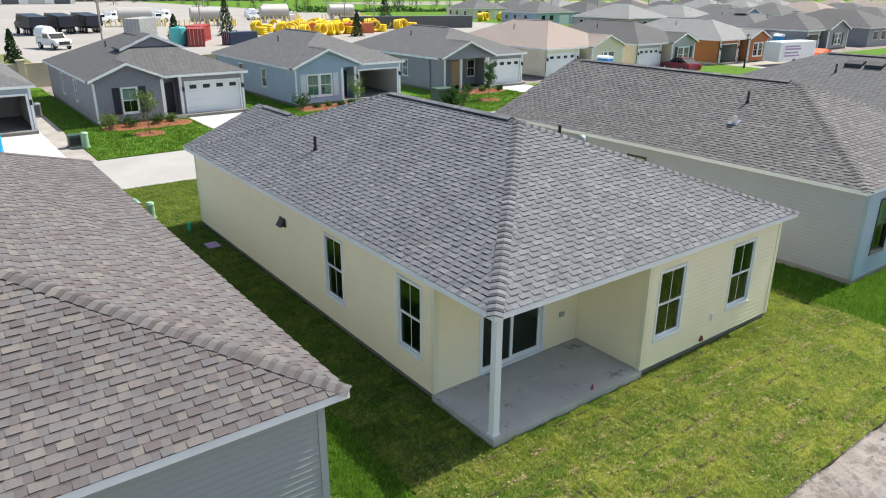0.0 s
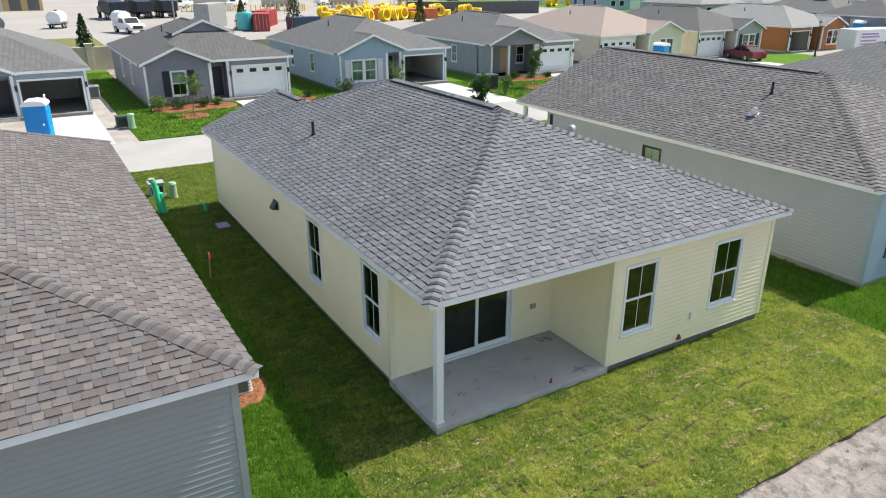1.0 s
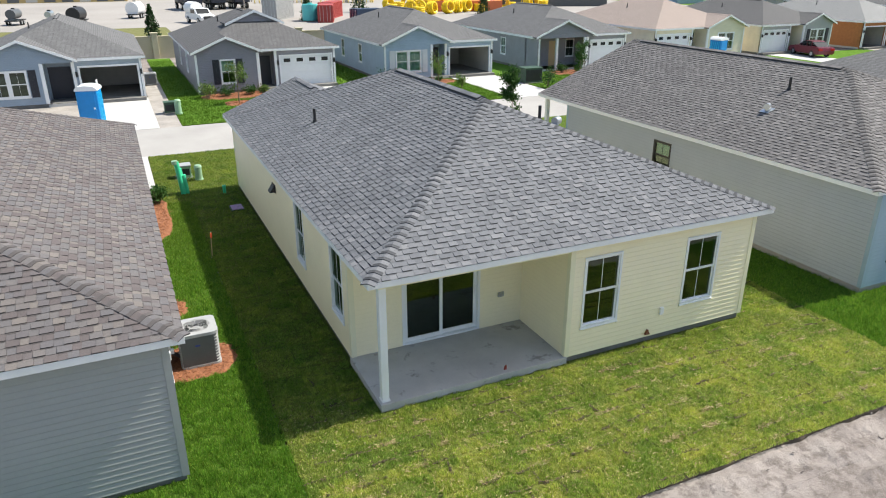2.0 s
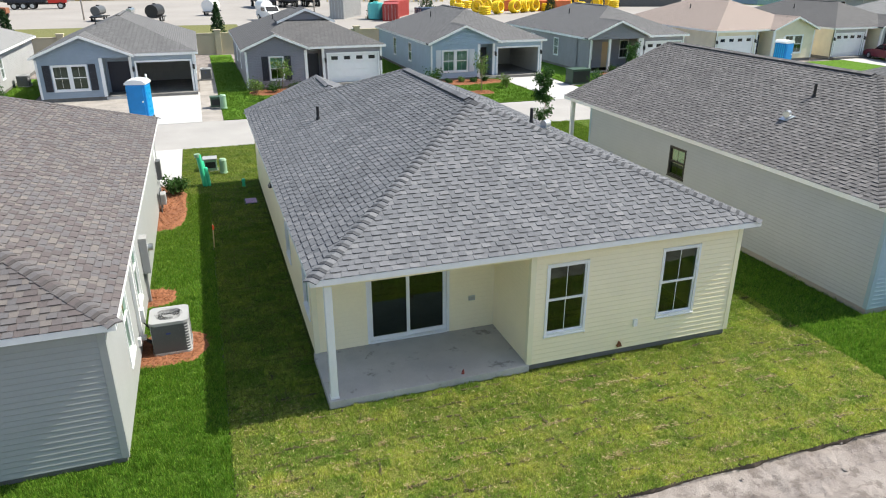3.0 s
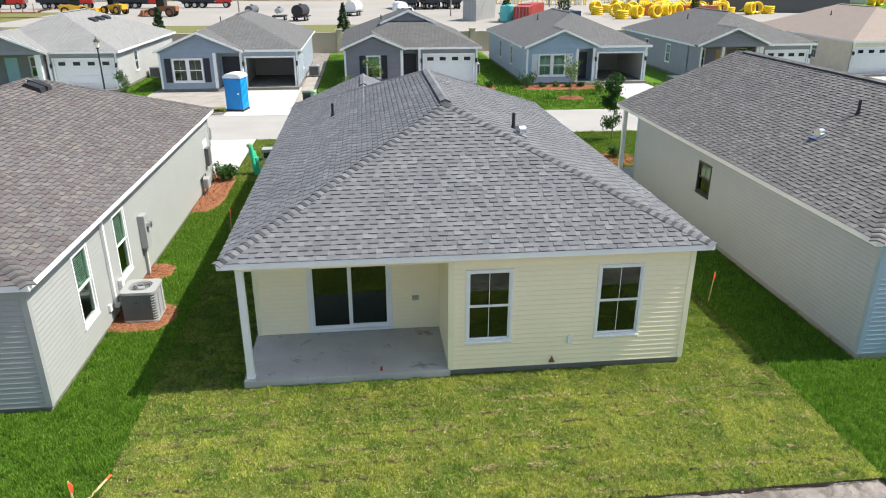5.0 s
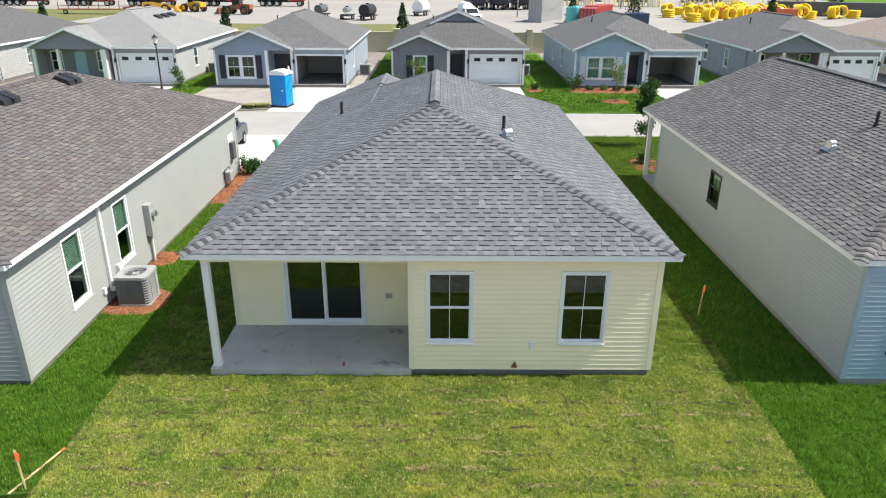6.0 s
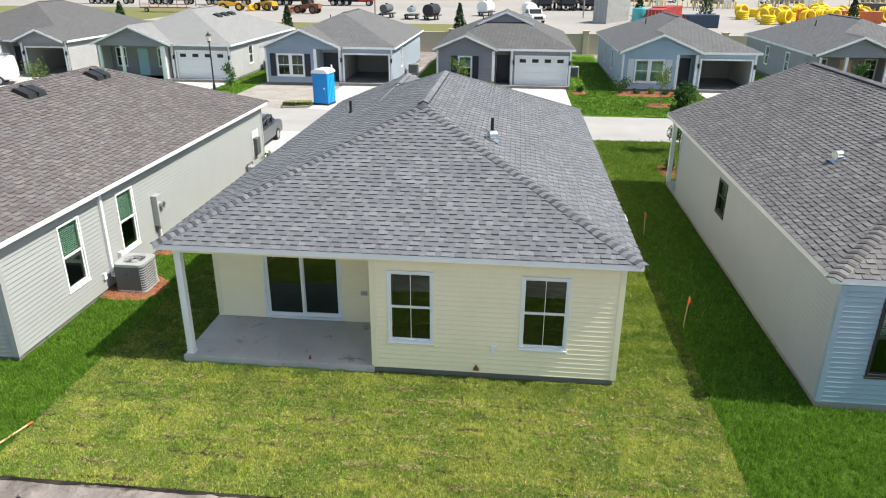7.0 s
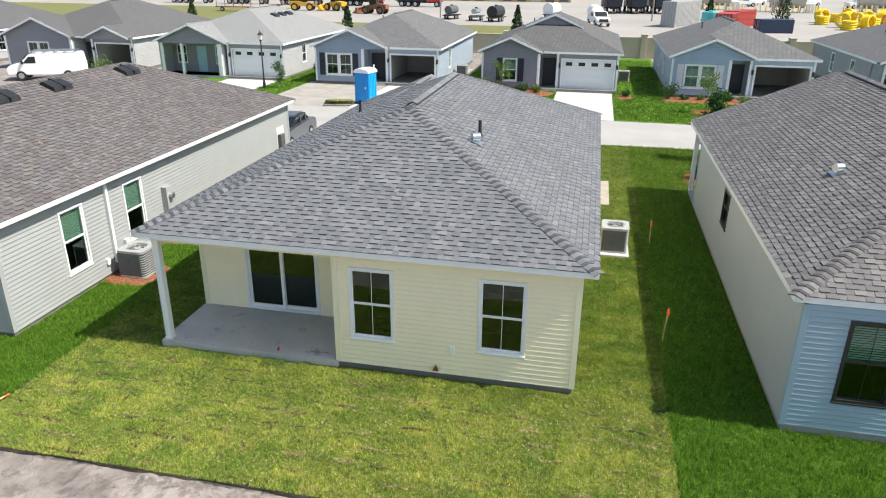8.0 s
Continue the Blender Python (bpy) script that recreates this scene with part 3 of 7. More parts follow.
# pale yellow house
HX, HY = 7.95, 8.70
yellow_house = thing("house", pose(HX, HY, 0), "pale yellow single-storey house with blue-grey shingle roof and corner patio", "house")
h = yellow_house
W, D, PX, PY = 9.60, 16.7, 4.33, 1.95
foundation(h, 0.02, PY + 0.02, W - 0.02, D - 0.02)
part("foundation", box(PX + 0.02, 0.02, -0.3, W - 0.02, PY, 0.235, 0.01), FOOT, h)
patio = part("patio_slab", box(-0.06, -0.07, -0.3, PX + 0.019, PY + 0.019, 0.22, 0.012), SLAB, h, "grey concrete patio slab with stains")
back = Side(PX, 0, 1, 0)
wall(h, back, W - PX, 0.19, 2.86, [(0.35, 1.35, 0.85, 2.55), (3.19, 4.20, 0.85, 2.55)], SIDE_YELLOW)
window(h, back, 0.35, 1.35, 0.85, 2.55)
window(h, back, 3.19, 4.20, 0.85, 2.55)
patio_back = Side(0, PY, 1, 0)
wall(h, patio_back, PX, 0.225, 2.86, [(1.20, 3.18, 0.235, 2.34)], SIDE_YELLOW)
patio_side = Side(PX, PY, 0, -1)
wall(h, patio_side, PY, 0.225, 2.86, [], SIDE_YELLOW)
left = Side(0, D, 0, -1)
LU = lambda y: HY + D - y
wall(h, left, D - PY, 0.19, 2.86, [(LU(12.02), LU(11.07), 0.85, 2.55), (LU(15.42), LU(14.47), 0.85, 2.55)], SIDE_YELLOW)
window(h, left, LU(12.02), LU(11.07), 0.85, 2.55)
window(h, left, LU(15.42), LU(14.47), 0.85, 2.55)
right = Side(W, 0, 0, 1)
wall(h, right, D, 0.19, 2.86, [], SIDE_YELLOW)
wall(h, Side(W, D, -1, 0), W, 0.25, 2.86, [], SIDE_YELLOW, boards=False)
for x, y, sx, sy in ((0, PY, -1, -1), (PX, 0, -1, -1), (W, 0, 1, -1), (0, D, -1, 1), (W, D, 1, 1)):
    corner_trim(h, x, y, sx, sy, CREAM_TRIM, 0.19)
ceiling_and_floor(h, 0.13, PY + 0.13, W - 0.13, D - 0.13)
# sliding patio door
door = part("sliding_door", patio_back.box(1.20, -0.13, 0.236, 1.26, 0.03, 2.34, 0.004), WHITE, h, "white sliding glass patio door")
part("jamb", patio_back.box(3.12, -0.13, 0.236, 3.18, 0.03, 2.34, 0.004), WHITE, door)
part("head", patio_back.box(1.26, -0.13, 2.27, 3.12, 0.03, 2.34, 0.004), WHITE, door)
part("threshold", patio_back.box(1.26, -0.13, 0.236, 3.12, 0.05, 0.285, 0.004), WHITE, door)
for a, b, dep in ((1.26, 2.22, -0.03), (2.16, 3.12, -0.075)):
    bm = bmesh.new()
    for p in ((a, a + 0.075, 0.285, 2.27), (b - 0.075, b, 0.285, 2.27), (a + 0.075, b - 0.075, 0.285, 0.38), (a + 0.075, b - 0.075, 2.2, 2.27)):
        patio_back.box(p[0], dep - 0.02, p[2], p[1], dep + 0.02, p[3], bm=bm)
    part("door_panel", bm, WHITE, door)
    patio_back.pane(a + 0.075, 0.38, b - 0.075, 2.2, dep, door)
part("door_handle", patio_back.box(3.06, -0.055, 1.15, 3.085, -0.02, 1.42, 0.004), WHITE, door)
# porch post and beams
post = part("patio_post", box(0.0, 0.02, 0.22, 0.15, 0.17, 2.73, 0.006), WHITE, h, "white square patio post")
part("post_base", box(-0.015, 0.005, 0.22, 0.165, 0.185, 0.26, 0.004), WHITE, post)
part("beam", box(-0.005, 0.0, 2.73, PX + 0.0, 0.16, 2.86, 0.004), CREAM_TRIM, h)
part("beam", box(-0.005, 0.162, 2.73, 0.155, PY - 0.02, 2.86, 0.004), CREAM_TRIM, h)
part("soffit", box(-0.26, -0.21, 2.862, W + 0.26, D - 0.42, 2.885), CREAM_TRIM, h)
# roof
RX0, RY0, RX1, RY1 = -0.29, -0.24, W + 0.31, 16.3
roof, rise = shingled_hip(h, RX0, RY0, RX1, RY1, ZE, ROOF_BLUE, 3, "SWE", pick=lambda s, v: v < 1.3 and s < 5.0)
fascia(h, RX0 - 0.0, RY0 - 0.0, RX1, RY1, ZE, h=0.125)
ridge_vent(roof, (RX0 + RX1) / 2, RY0 + 5.35, RY1 - 5.3, ZE + rise + 0.02, ROOF_BLUE)


def front_gable(h, gx0, gx1, y_in, y_out, material, wallmat, ze=ZE, trim=WHITE, over=0.3, vent=True, shingles=None, posts=False):
    """A street gable: two roof slabs, the gable wall and its rake boards."""
    ze -= 0.008
    gm, half = (gx0 + gx1) / 2, (gx1 - gx0) / 2
    zr = ze + half * SLOPE
    r = None
    for s in (-1, 1):
        e = (gm + s * (half - 0.012), ze + 0.005)
        r = part("gable_roof", prism([(e[0], y_in, e[1]), (gm, y_in, zr), (gm, y_in, zr - 0.1), (e[0], y_in, e[1] - 0.1)], (0, y_out - y_in, 0)), material, h)
        part("rake_board", prism([(e[0], y_out - 0.004, e[1] - 0.004), (gm, y_out - 0.004, zr - 0.004), (gm, y_out - 0.004, zr - 0.15), (e[0], y_out - 0.004, e[1] - 0.15)], (0, 0.03, 0)), trim, h)
    yi = y_out - over
    part("gable_wall", prism([(gx0 + 0.3, yi, ze - 0.13), (gx1 - 0.3, yi, ze - 0.13), (gx1 - 0.3, yi, ze), (gm, yi, zr - 0.105), (gx0 + 0.3, yi, ze)], (0, -0.12, 0)), wallmat, h)
    if vent:
        ridge_vent(h, gm, y_in + 1.0, y_out - 0.9, zr + 0.01, material)
    return zr


front_gable(h, RX0, RX0 + 5.9, 10.0, 16.95, ROOF_BLUE, SIDE_YELLOW, vent=False)
part("fascia_board", box(RX0, 16.302, ZE - 0.125, RX0 + 0.03, 16.95, ZE - 0.012), WHITE, h)
ridge_vent(h, RX0 + 2.95, 14.0, 16.3, ZE + 2.95 * SLOPE + 0.01, ROOF_BLUE)
gr = part("gable_ridge", prism([(RX0 + 2.8, 10.0, ZE + 1.16), (RX0 + 2.95, 10.0, ZE + 1.26), (RX0 + 3.1, 10.0, ZE + 1.16)], (0, 6.94, 0)), ROOF_BLUE, h)
ca, sa = 1 / math.hypot(1, SLOPE), SLOPE / math.hypot(1, SLOPE)
courses(gr, (RX0, 16.95, ZE), (0, -1, 0), (ca, 0, sa), 2.95 / ca, lambda v: 0.0, lambda v: 0.66 + v * ca, ROOF_BLUE, random.Random(8))
pipe_vent(roof, 14.6 - HX, 13.85 - HY, 4.36)
metal_vent(roof, 14.63 - HX, 13.05 - HY, 4.36)
pipe_vent(roof, 9.58 - HX, 18.95 - HY, 3.80)

# left house
LX, LY = -4.87, 8.21
left_house = thing("house", pose(LX, LY, 0), "light grey sided house with weathered brown shingle roof", "house")
h = left_house
W, D = 9.04, 16.6
foundation(h, 0.02, 0.02, W - 0.02, D - 0.02, 0.17)
wall(h, Side(0, 0, 1, 0), W, 0.17, 2.86, [], SIDE_CREAM)
right = Side(W, 0, 0, 1)
RU = lambda y: y - LY
wall(h, right, D, 0.17, 2.86, [(RU(10.30), RU(11.22), 0.78, 2.55), (RU(12.95), RU(13.87), 0.78, 2.55)], SIDE_CREAM)
window(h, right, RU(10.30), RU(11.22), 0.78, 2.55, behind=BLIND, muntin=False)
window(h, right, RU(12.95), RU(13.87), 0.78, 2.55, behind=BLIND, muntin=False)
wall(h, Side(0, D, 0, -1), D, 0.17, 2.86, [], SIDE_CREAM, boards=False)
wall(h, Side(W, D, -1, 0), W, 0.17, 2.86, [], SIDE_CREAM, boards=False)
corner_trim(h, W, 0, 1, -1, SIDE_CREAM, 0.17)
corner_trim(h, W, D, 1, 1, SIDE_CREAM, 0.17)
ceiling_and_floor(h, 0.13, 0.13, W - 0.13, D - 0.13)
part("soffit", box(-0.26, -0.31, 2.862, W + 0.24, D + 0.2, 2.885), WHITE, h)
LR = (-0.28, -0.35, W + 0.28, D + 0.3)
lroof, lrise = shingled_hip(h, *LR, ZE, ROOF_BROWN, 5, "SE", pick=lambda s, v: v < 3.0 and 4.3 < s < 9.8)
fascia(h, *LR, ZE, h=0.125)

# right house
RXH, RYH = 21.58, 8.31
right_house = thing("house", pose(RXH, RYH, 0), "light blue sided house with pewter shingle roof and black windows", "house")
h = right_house
W, D = 9.7, 14.2
foundation(h, 0.02, 0.02, W - 0.02, D + 1.9, 0.22, CONC)
back = Side(0, 0, 1, 0)
wall(h, back, W, 0.23, 2.86, [(0.80, 1.75, 0.88, 2.6), (4.2, 5.15, 0.88, 2.6)], SIDE_BLUE)
window(h, back, 0.80, 1.75, 0.88, 2.6, BLACK_TRIM, behind=BLIND)
window(h, back, 4.2, 5.15, 0.88, 2.6, BLACK_TRIM, behind=BLIND)
left = Side(0, D, 0, -1)
LU2 = lambda y: RYH + D - y
wall(h, left, D, 0.23, 2.86, [(LU2(16.95), LU2(16.05), 1.45, 2.5)], SIDE_BLUE_BOUNCE)
window(h, left, LU2(16.95), LU2(16.05), 1.45, 2.5, BLACK_TRIM, behind=BLIND)
wall(h, Side(W, 0, 0, 1), D, 0.23, 2.86, [], SIDE_BLUE, boards=False)
wall(h, Side(W, D, -1, 0), W, 0.23, 2.86, [], SIDE_BLUE, boards=False)
corner_trim(h, 0, 0, -1, -1, SIDE_BLUE, 0.23)
corner_trim(h, 0, D, -1, 1, SIDE_BLUE, 0.23)
ceiling_and_floor(h, 0.13, 0.13, W - 0.13, D - 0.13)
post = part("porch_post", box(0.0, D + 1.65, 0.22, 0.16, D + 1.81, 2.86, 0.006), WHITE, h, "white square porch post")
part("soffit", box(-0.2, 0.0, 2.862, W + 0.24, D + 1.9, 2.885), WHITE, h)
RR = (-0.23, -0.04, W + 0.27, 16.25)
rroof, rrise = shingled_hip(h, RR[0], -0.04 - 0.0, RR[2], RR[3], ZE, ROOF_GREY, 7, "SW", pick=lambda s, v: v < 1.6 and s < 4, gable=True)
fascia(h, *RR, ZE, h=0.125)
ridge_vent(rroof, (RR[0] + RR[2]) / 2, RR[1] + 5.4, RR[3] - 0.6, ZE + rrise + 0.02, ROOF_GREY)
pipe_vent(rroof, 24.8 - RXH, 14.3 - RYH, 4.44)
metal_vent(rroof, 23.48 - RXH, 13.93 - RYH, 3.89, -22.6)
metal_vent(rroof, 27.0 - RXH, 10.0 - RYH, 3.71, 0)

# wall details of the left house
h = left_house
W = 9.04
right = Side(W, 0, 0, 1)
for q in (15.8, 19.55, 13.5):
    v = part("roof_vent", moved(prism([(-0.3, -0.42, 0), (0.3, -0.42, 0), (0.3, -0.42, 0.05), (0.22, -0.42, 0.16), (-0.22, -0.42, 0.16), (-0.3, -0.42, 0.05)], (0, 0.84, 0)), pose(0.2 - LX, q - LY, 4.76, 0, LEAN_CAP, 0)), VENT_BLACK, lroof, "black plastic slope vent")
    part("vent_rib", moved(box(-0.32, -0.015, 0.02, 0.32, 0.015, 0.185, 0.006), pose(0.2 - LX, q - LY, 4.76, 0, LEAN_CAP, 0)), VENT_BLACK, v)
ls = part("lineset_cover", right.box(RU(12.12), 0.025, 0.5, RU(12.22), 0.10, 2.8, 0.008), WHITE, h, "white vertical pipe cover")
part("elbow", right.box(RU(12.11), 0.025, 0.42, RU(12.23), 0.16, 0.52, 0.015), WHITE, ls)
part("hose", tube((W + 0.1, RU(12.17), 0.45), (W + 0.45, RU(12.2), 0.12), 0.04), VENT_BLACK, ls, "black insulated hose")
bx = part("meter_box", right.box(RU(14.78), 0.025, 0.95, RU(15.12), 0.22, 1.92, 0.015), AC_LIGHT, h, "grey electric meter box")
part("meter", tube((W + 0.2, RU(14.95), 1.62), (W + 0.34, RU(14.95), 1.62), 0.09, n=20), METAL, bx)
part("conduit", right.box(RU(14.9), 0.03, 0.0, RU(14.97), 0.1, 0.95, 0.01), AC_LIGHT, bx)
part("conduit", right.box(RU(15.02), 0.03, 0.0, RU(15.07), 0.08, 0.95, 0.01), PVC, bx)
db = part("disconnect_box", right.box(RU(12.62), 0.025, 0.62, RU(12.8), 0.13, 0.95, 0.01), WHITE, h, "small white disconnect box")
part("whip", tube((W + 0.06, RU(12.7), 0.62), (W + 0.5, RU(12.5), 0.1), 0.018), VENT_BLACK, db)
part("outlet_cover", right.box(RU(11.75), 0.02, 0.48, RU(11.87), 0.08, 0.66, 0.01), WHITE, h)
ub = part("utility_box", right.box(RU(23.55), 0.025, 1.0, RU(23.95), 0.2, 1.7, 0.012), AC_GREY, h, "grey utility box")
part("panel", right.box(RU(23.5), 0.02, 0.95, RU(24.2), 0.035, 2.0), WHITE, ub)
gm = part("gas_meter", right.box(RU(22.5), 0.05, 0.35, RU(22.95), 0.3, 0.75, 0.04), AC_LIGHT, h, "grey gas meter with pipes")
for q in (22.4, 23.0):
    part("gas_pipe", tube((W + 0.12, RU(q), 0.0), (W + 0.12, RU(q), 0.85), 0.022), AC_GREY, gm)
part("gas_pipe", tube((W + 0.12, RU(22.4), 0.85), (W + 0.12, RU(23.0), 0.85), 0.022), AC_GREY, gm)

# wall details of the yellow house
h = yellow_house
W = 9.60
back, left = Side(PX, 0, 1, 0), Side(0, D := 16.7, 0, -1)
part("outlet_cover", back.box(2.60, 0.02, 0.72, 2.70, 0.07, 0.9, 0.008), WHITE, h)
part("hose_tap", prism([(6.55, -0.02, 0.27), (6.68, -0.02, 0.27), (6.615, -0.02, 0.4)], (0, -0.06, 0)), MULCH, h, "small rusty hose tap")
part("wall_switch", patio_back.box(3.66, 0.02, 0.98, 3.82, 0.05, 1.10, 0.006), METAL, h, "grey outlet plate")
hv = part("range_hood_vent", left.box(LU(18.08), 0.02, 2.03, LU(17.72), 0.06, 2.28, 0.01), VENT_BLACK, h, "black wall vent hood")
part("hood", prism([left.m @ Vector((LU(18.05), d, z)) for d, z in ((0.06, 2.05), (0.2, 2.05), (0.06, 2.26))], left.u * 0.3), VENT_BLACK, hv)

# ---- ground, road, lawns ----
def slab(name, x0, y0, x1, y1, z, material, label, category, kind="structure", below=0.3):
    ob = part(name, box(x0, y0, z - below, x1, y1, z), material, None, label, kind)
    return tagged(ob, label, category, kind=kind)


ground = part("ground", box(-2500, -600, -1.0, 2500, 3000, -0.06), SAND, None)
tagged(ground, "pale sandy ground with damp streaks and tyre tracks", "ground", kind="structure")


def lawn(name, outline, z, material, label):
    bm = prism([(x, y, z - 0.3) for x, y in outline], (0, 0, 0.3))
    return tagged(part(name, bm, material, None), label, "lawn", kind="structure")


def ragged(x0, x1, y, amp, seed, step=0.35):
    r = random.Random(seed)
    n = max(2, int((x1 - x0) / step))
    return [(x0 + (x1 - x0) * k / n, y + r.uniform(-amp, amp)) for k in range(n + 1)]


def bound(x0, y0, x1, y1, amp, seed, step=0.4):
    r = random.Random(seed)
    n = max(2, int(math.hypot(x1 - x0, y1 - y0) / step))
    return [(x0 + (x1 - x0) * k / n + r.uniform(-amp, amp), y0 + (y1 - y0) * k / n) for k in range(n + 1)]


XL, XR = 5.95, 19.5
front_edge = ragged(XL, XR, 4.62, 0.05, 4)
sod = lawn("lawn", front_edge + bound(XR, 4.7, XR, 32.2, 0.03, 6) + [(4.9, 32.2), (4.9, 24.52), (XL, 24.52)] + bound(XL, 24.0, XL, 4.7, 0.03, 7), 0.05, TURF_NEW, "yellowish new sod lawn with visible seams")
lawn("lawn", ragged(-12, XL - 0.04, 4.9, 0.06, 9) + [(XL - 0.04, 5.0), (XL - 0.04, 24.5), (-12, 24.5)], 0.054, TURF_OLD, "lush green lawn")
lawn("lawn", ragged(XR + 0.01, 60, 4.4, 0.06, 10) + [(60, 32.2), (XR + 0.01, 32.2)], 0.054, TURF_OLD, "lush green lawn")
slab("road", -400, 32.3, 400, 38.85, 0.0, CONC, "pale concrete residential street", "road")
slab("driveway", -1.2, 24.9, 4.88, 32.29, 0.05, DRIVE, "new white concrete driveway", "driveway")


def soil_edge(points, seed):
    """The cut rim of the sod: a ragged dark face of soil under the grass."""
    r = random.Random(seed)
    V, F = [], []
    for x, y in points:
        n = len(V)
        V += [(x, y - 0.012 - r.uniform(0, 0.03), -0.09), (x, y - 0.01 - r.uniform(0, 0.015), 0.0), (x, y - 0.004, 0.047)]
        if n:
            F += [(n - 3, n, n + 1, n - 2), (n - 2, n + 1, n + 2, n - 1)]
    linked("sod_edge", fast_mesh("sod_edge", V, F), paint("dark_soil", (0.085, 0.066, 0.048), 0.95, 0.4, 6, fine=60, bump=0.6), sod)


soil_edge(front_edge, 12)


def sand_strip(seed):
    """Loose sand beside the lawn: humps, ruts of tyres, and crumbs of relief."""
    nx, ny = 260, 60
    V, F = [], []
    for j in range(ny + 1):
        for i in range(nx + 1):
            x, y = -2 + 32 * i / nx, -2.2 + 7.3 * j / ny
            e = min(1.0, 4.0 * min(i / nx, 1 - i / nx, j / ny, 1.0))
            z = 0.06 * noise.noise((x * 0.8, y * 1.1, 2)) + 0.06 * noise.noise((x * 2.6, y * 3.0, 5)) + 0.03 * noise.noise((x * 8, y * 8, 9))
            for c in (3.75, 2.35, 0.9):
                d = y - c - 0.22 * math.sin(x * 0.35) - 0.05 * (x - 12) * 0.4
                z -= 0.06 * math.exp(-(d / 0.13) ** 2) * (1 + 0.35 * math.sin(x * 26))
                z += 0.035 * math.exp(-((abs(d) - 0.24) / 0.08) ** 2)
            V.append((x, y, -0.045 + e * z * 0.9))
    for j in range(ny):
        for i in range(nx):
            a = j * (nx + 1) + i
            F.append((a, a + 1, a + nx + 2, a + nx + 1))
    tagged(linked("sand_strip", fast_mesh("sand_strip", V, F), SAND), "rutted pale sand with tyre tracks beside the lawn", "sand", kind="structure")


sand_strip(3)


def clumps(p, cell, rng):
    """Smooth uneven growth: values 0 to 1 at the points p, varying over about cell metres."""
    q = p / cell
    k = np.floor(q).astype(int)
    f = q - k
    f = f * f * (3 - 2 * f)
    grid = rng.random((257, 257))
    at = lambda dx, dy: grid[(k[:, 0] + dx) % 257, (k[:, 1] + dy) % 257]
    return (at(0, 0) * (1 - f[:, 0]) + at(1, 0) * f[:, 0]) * (1 - f[:, 1]) + (at(0, 1) * (1 - f[:, 0]) + at(1, 1) * f[:, 0]) * f[:, 1]


def grass(name, material, areas, holes, seed, hmin, hmax, label, seams=False, wide=1.0, ground=0.05, rings=()):
    """Standing blades, three corners each, strewn in clumps over rectangles (x0, y0, x1, y1, blades a square metre)."""
    rng = np.random.default_rng(seed)
    pts = []
    for x0, y0, x1, y1, dens in areas:
        n = int((x1 - x0) * (y1 - y0) * dens)
        pts.append(np.column_stack([rng.uniform(x0, x1, n), rng.uniform(y0, y1, n)]))
    p = np.concatenate(pts)
    for x0, y0, x1, y1 in holes:
        p = p[~((p[:, 0] > x0) & (p[:, 0] < x1) & (p[:, 1] > y0) & (p[:, 1] < y1))]
    for x0, y0, x1, y1 in rings:
        p = p[(np.abs((p[:, 0] - (x0 + x1) / 2) / (x1 - x0) * 2) ** 3 + np.abs((p[:, 1] - (y0 + y1) / 2) / (y1 - y0) * 2) ** 3) > 1.0]
    grow = 0.6 * clumps(p, 0.08 * wide, rng) + 0.4 * clumps(p, 0.21 * wide, rng)
    if seams:
        row = np.floor((p[:, 1] - 4.69) / 0.415)
        sx = p[:, 0] + 0.31 * (row % 2) + 0.05 * (clumps(p, 0.35, rng) - 0.5)
        sy = p[:, 1] - 4.69 + 0.06 * (clumps(p, 0.3, rng) - 0.5)
        col = np.floor(sx / 0.62)
        gap = np.abs(sy / 0.415 - np.round(sy / 0.415)) * 0.415 < 0.010 + 0.03 * clumps(p, 0.5, rng)
        side_gap = np.abs(sx / 0.62 - np.round(sx / 0.62)) * 0.62 < 0.008 + 0.024 * clumps(p, 0.4, rng)
        pick = np.modf(np.abs(np.sin(col * 12.9898 + np.round(sy / 0.415) * 78.233) * 43758.5453))[0]
        pick2 = np.modf(np.abs(np.sin(np.round(sx / 0.62) * 39.425 + row * 17.17) * 24634.6345))[0]
        keep = ~((gap & (pick < 0.42)) | (side_gap & (pick2 < 0.30)))
        p, grow = p[keep], grow[keep]
    thin = rng.random(len(p)) < 0.30 + 1.5 * grow
    p, grow = p[thin], grow[thin]
    n = len(p)
    a = rng.uniform(0, math.tau, n)
    w = rng.uniform(0.005, 0.010, n) * wide
    hh = rng.uniform(hmin, hmax, n) * (0.25 + 2.2 * grow ** 1.6)
    lean = rng.uniform(0.1, 0.6, n) * hh
    b = rng.uniform(0, math.tau, n)
    co = np.zeros((n, 3, 3))
    co[:, 0, 0], co[:, 0, 1] = p[:, 0] - np.cos(a) * w, p[:, 1] - np.sin(a) * w
    co[:, 1, 0], co[:, 1, 1] = p[:, 0] + np.cos(a) * w, p[:, 1] + np.sin(a) * w
    co[:, 2, 0], co[:, 2, 1], co[:, 2, 2] = p[:, 0] + np.cos(b) * lean, p[:, 1] + np.sin(b) * lean, hh
    co[:, :, 2] += ground
    d = bpy.data.meshes.new(name)
    d.vertices.add(3 * n)
    d.vertices.foreach_set("co", co.ravel())
    d.loops.add(3 * n)
    d.loops.foreach_set("vertex_index", np.arange(3 * n, dtype=np.int32))
    d.polygons.add(n)
    d.polygons.foreach_set("loop_start", np.arange(0, 3 * n, 3, dtype=np.int32))
    d.update(calc_edges=True)
    ob = linked(name, d, material)
    return tagged(ob, label, "grass", kind="stuff")


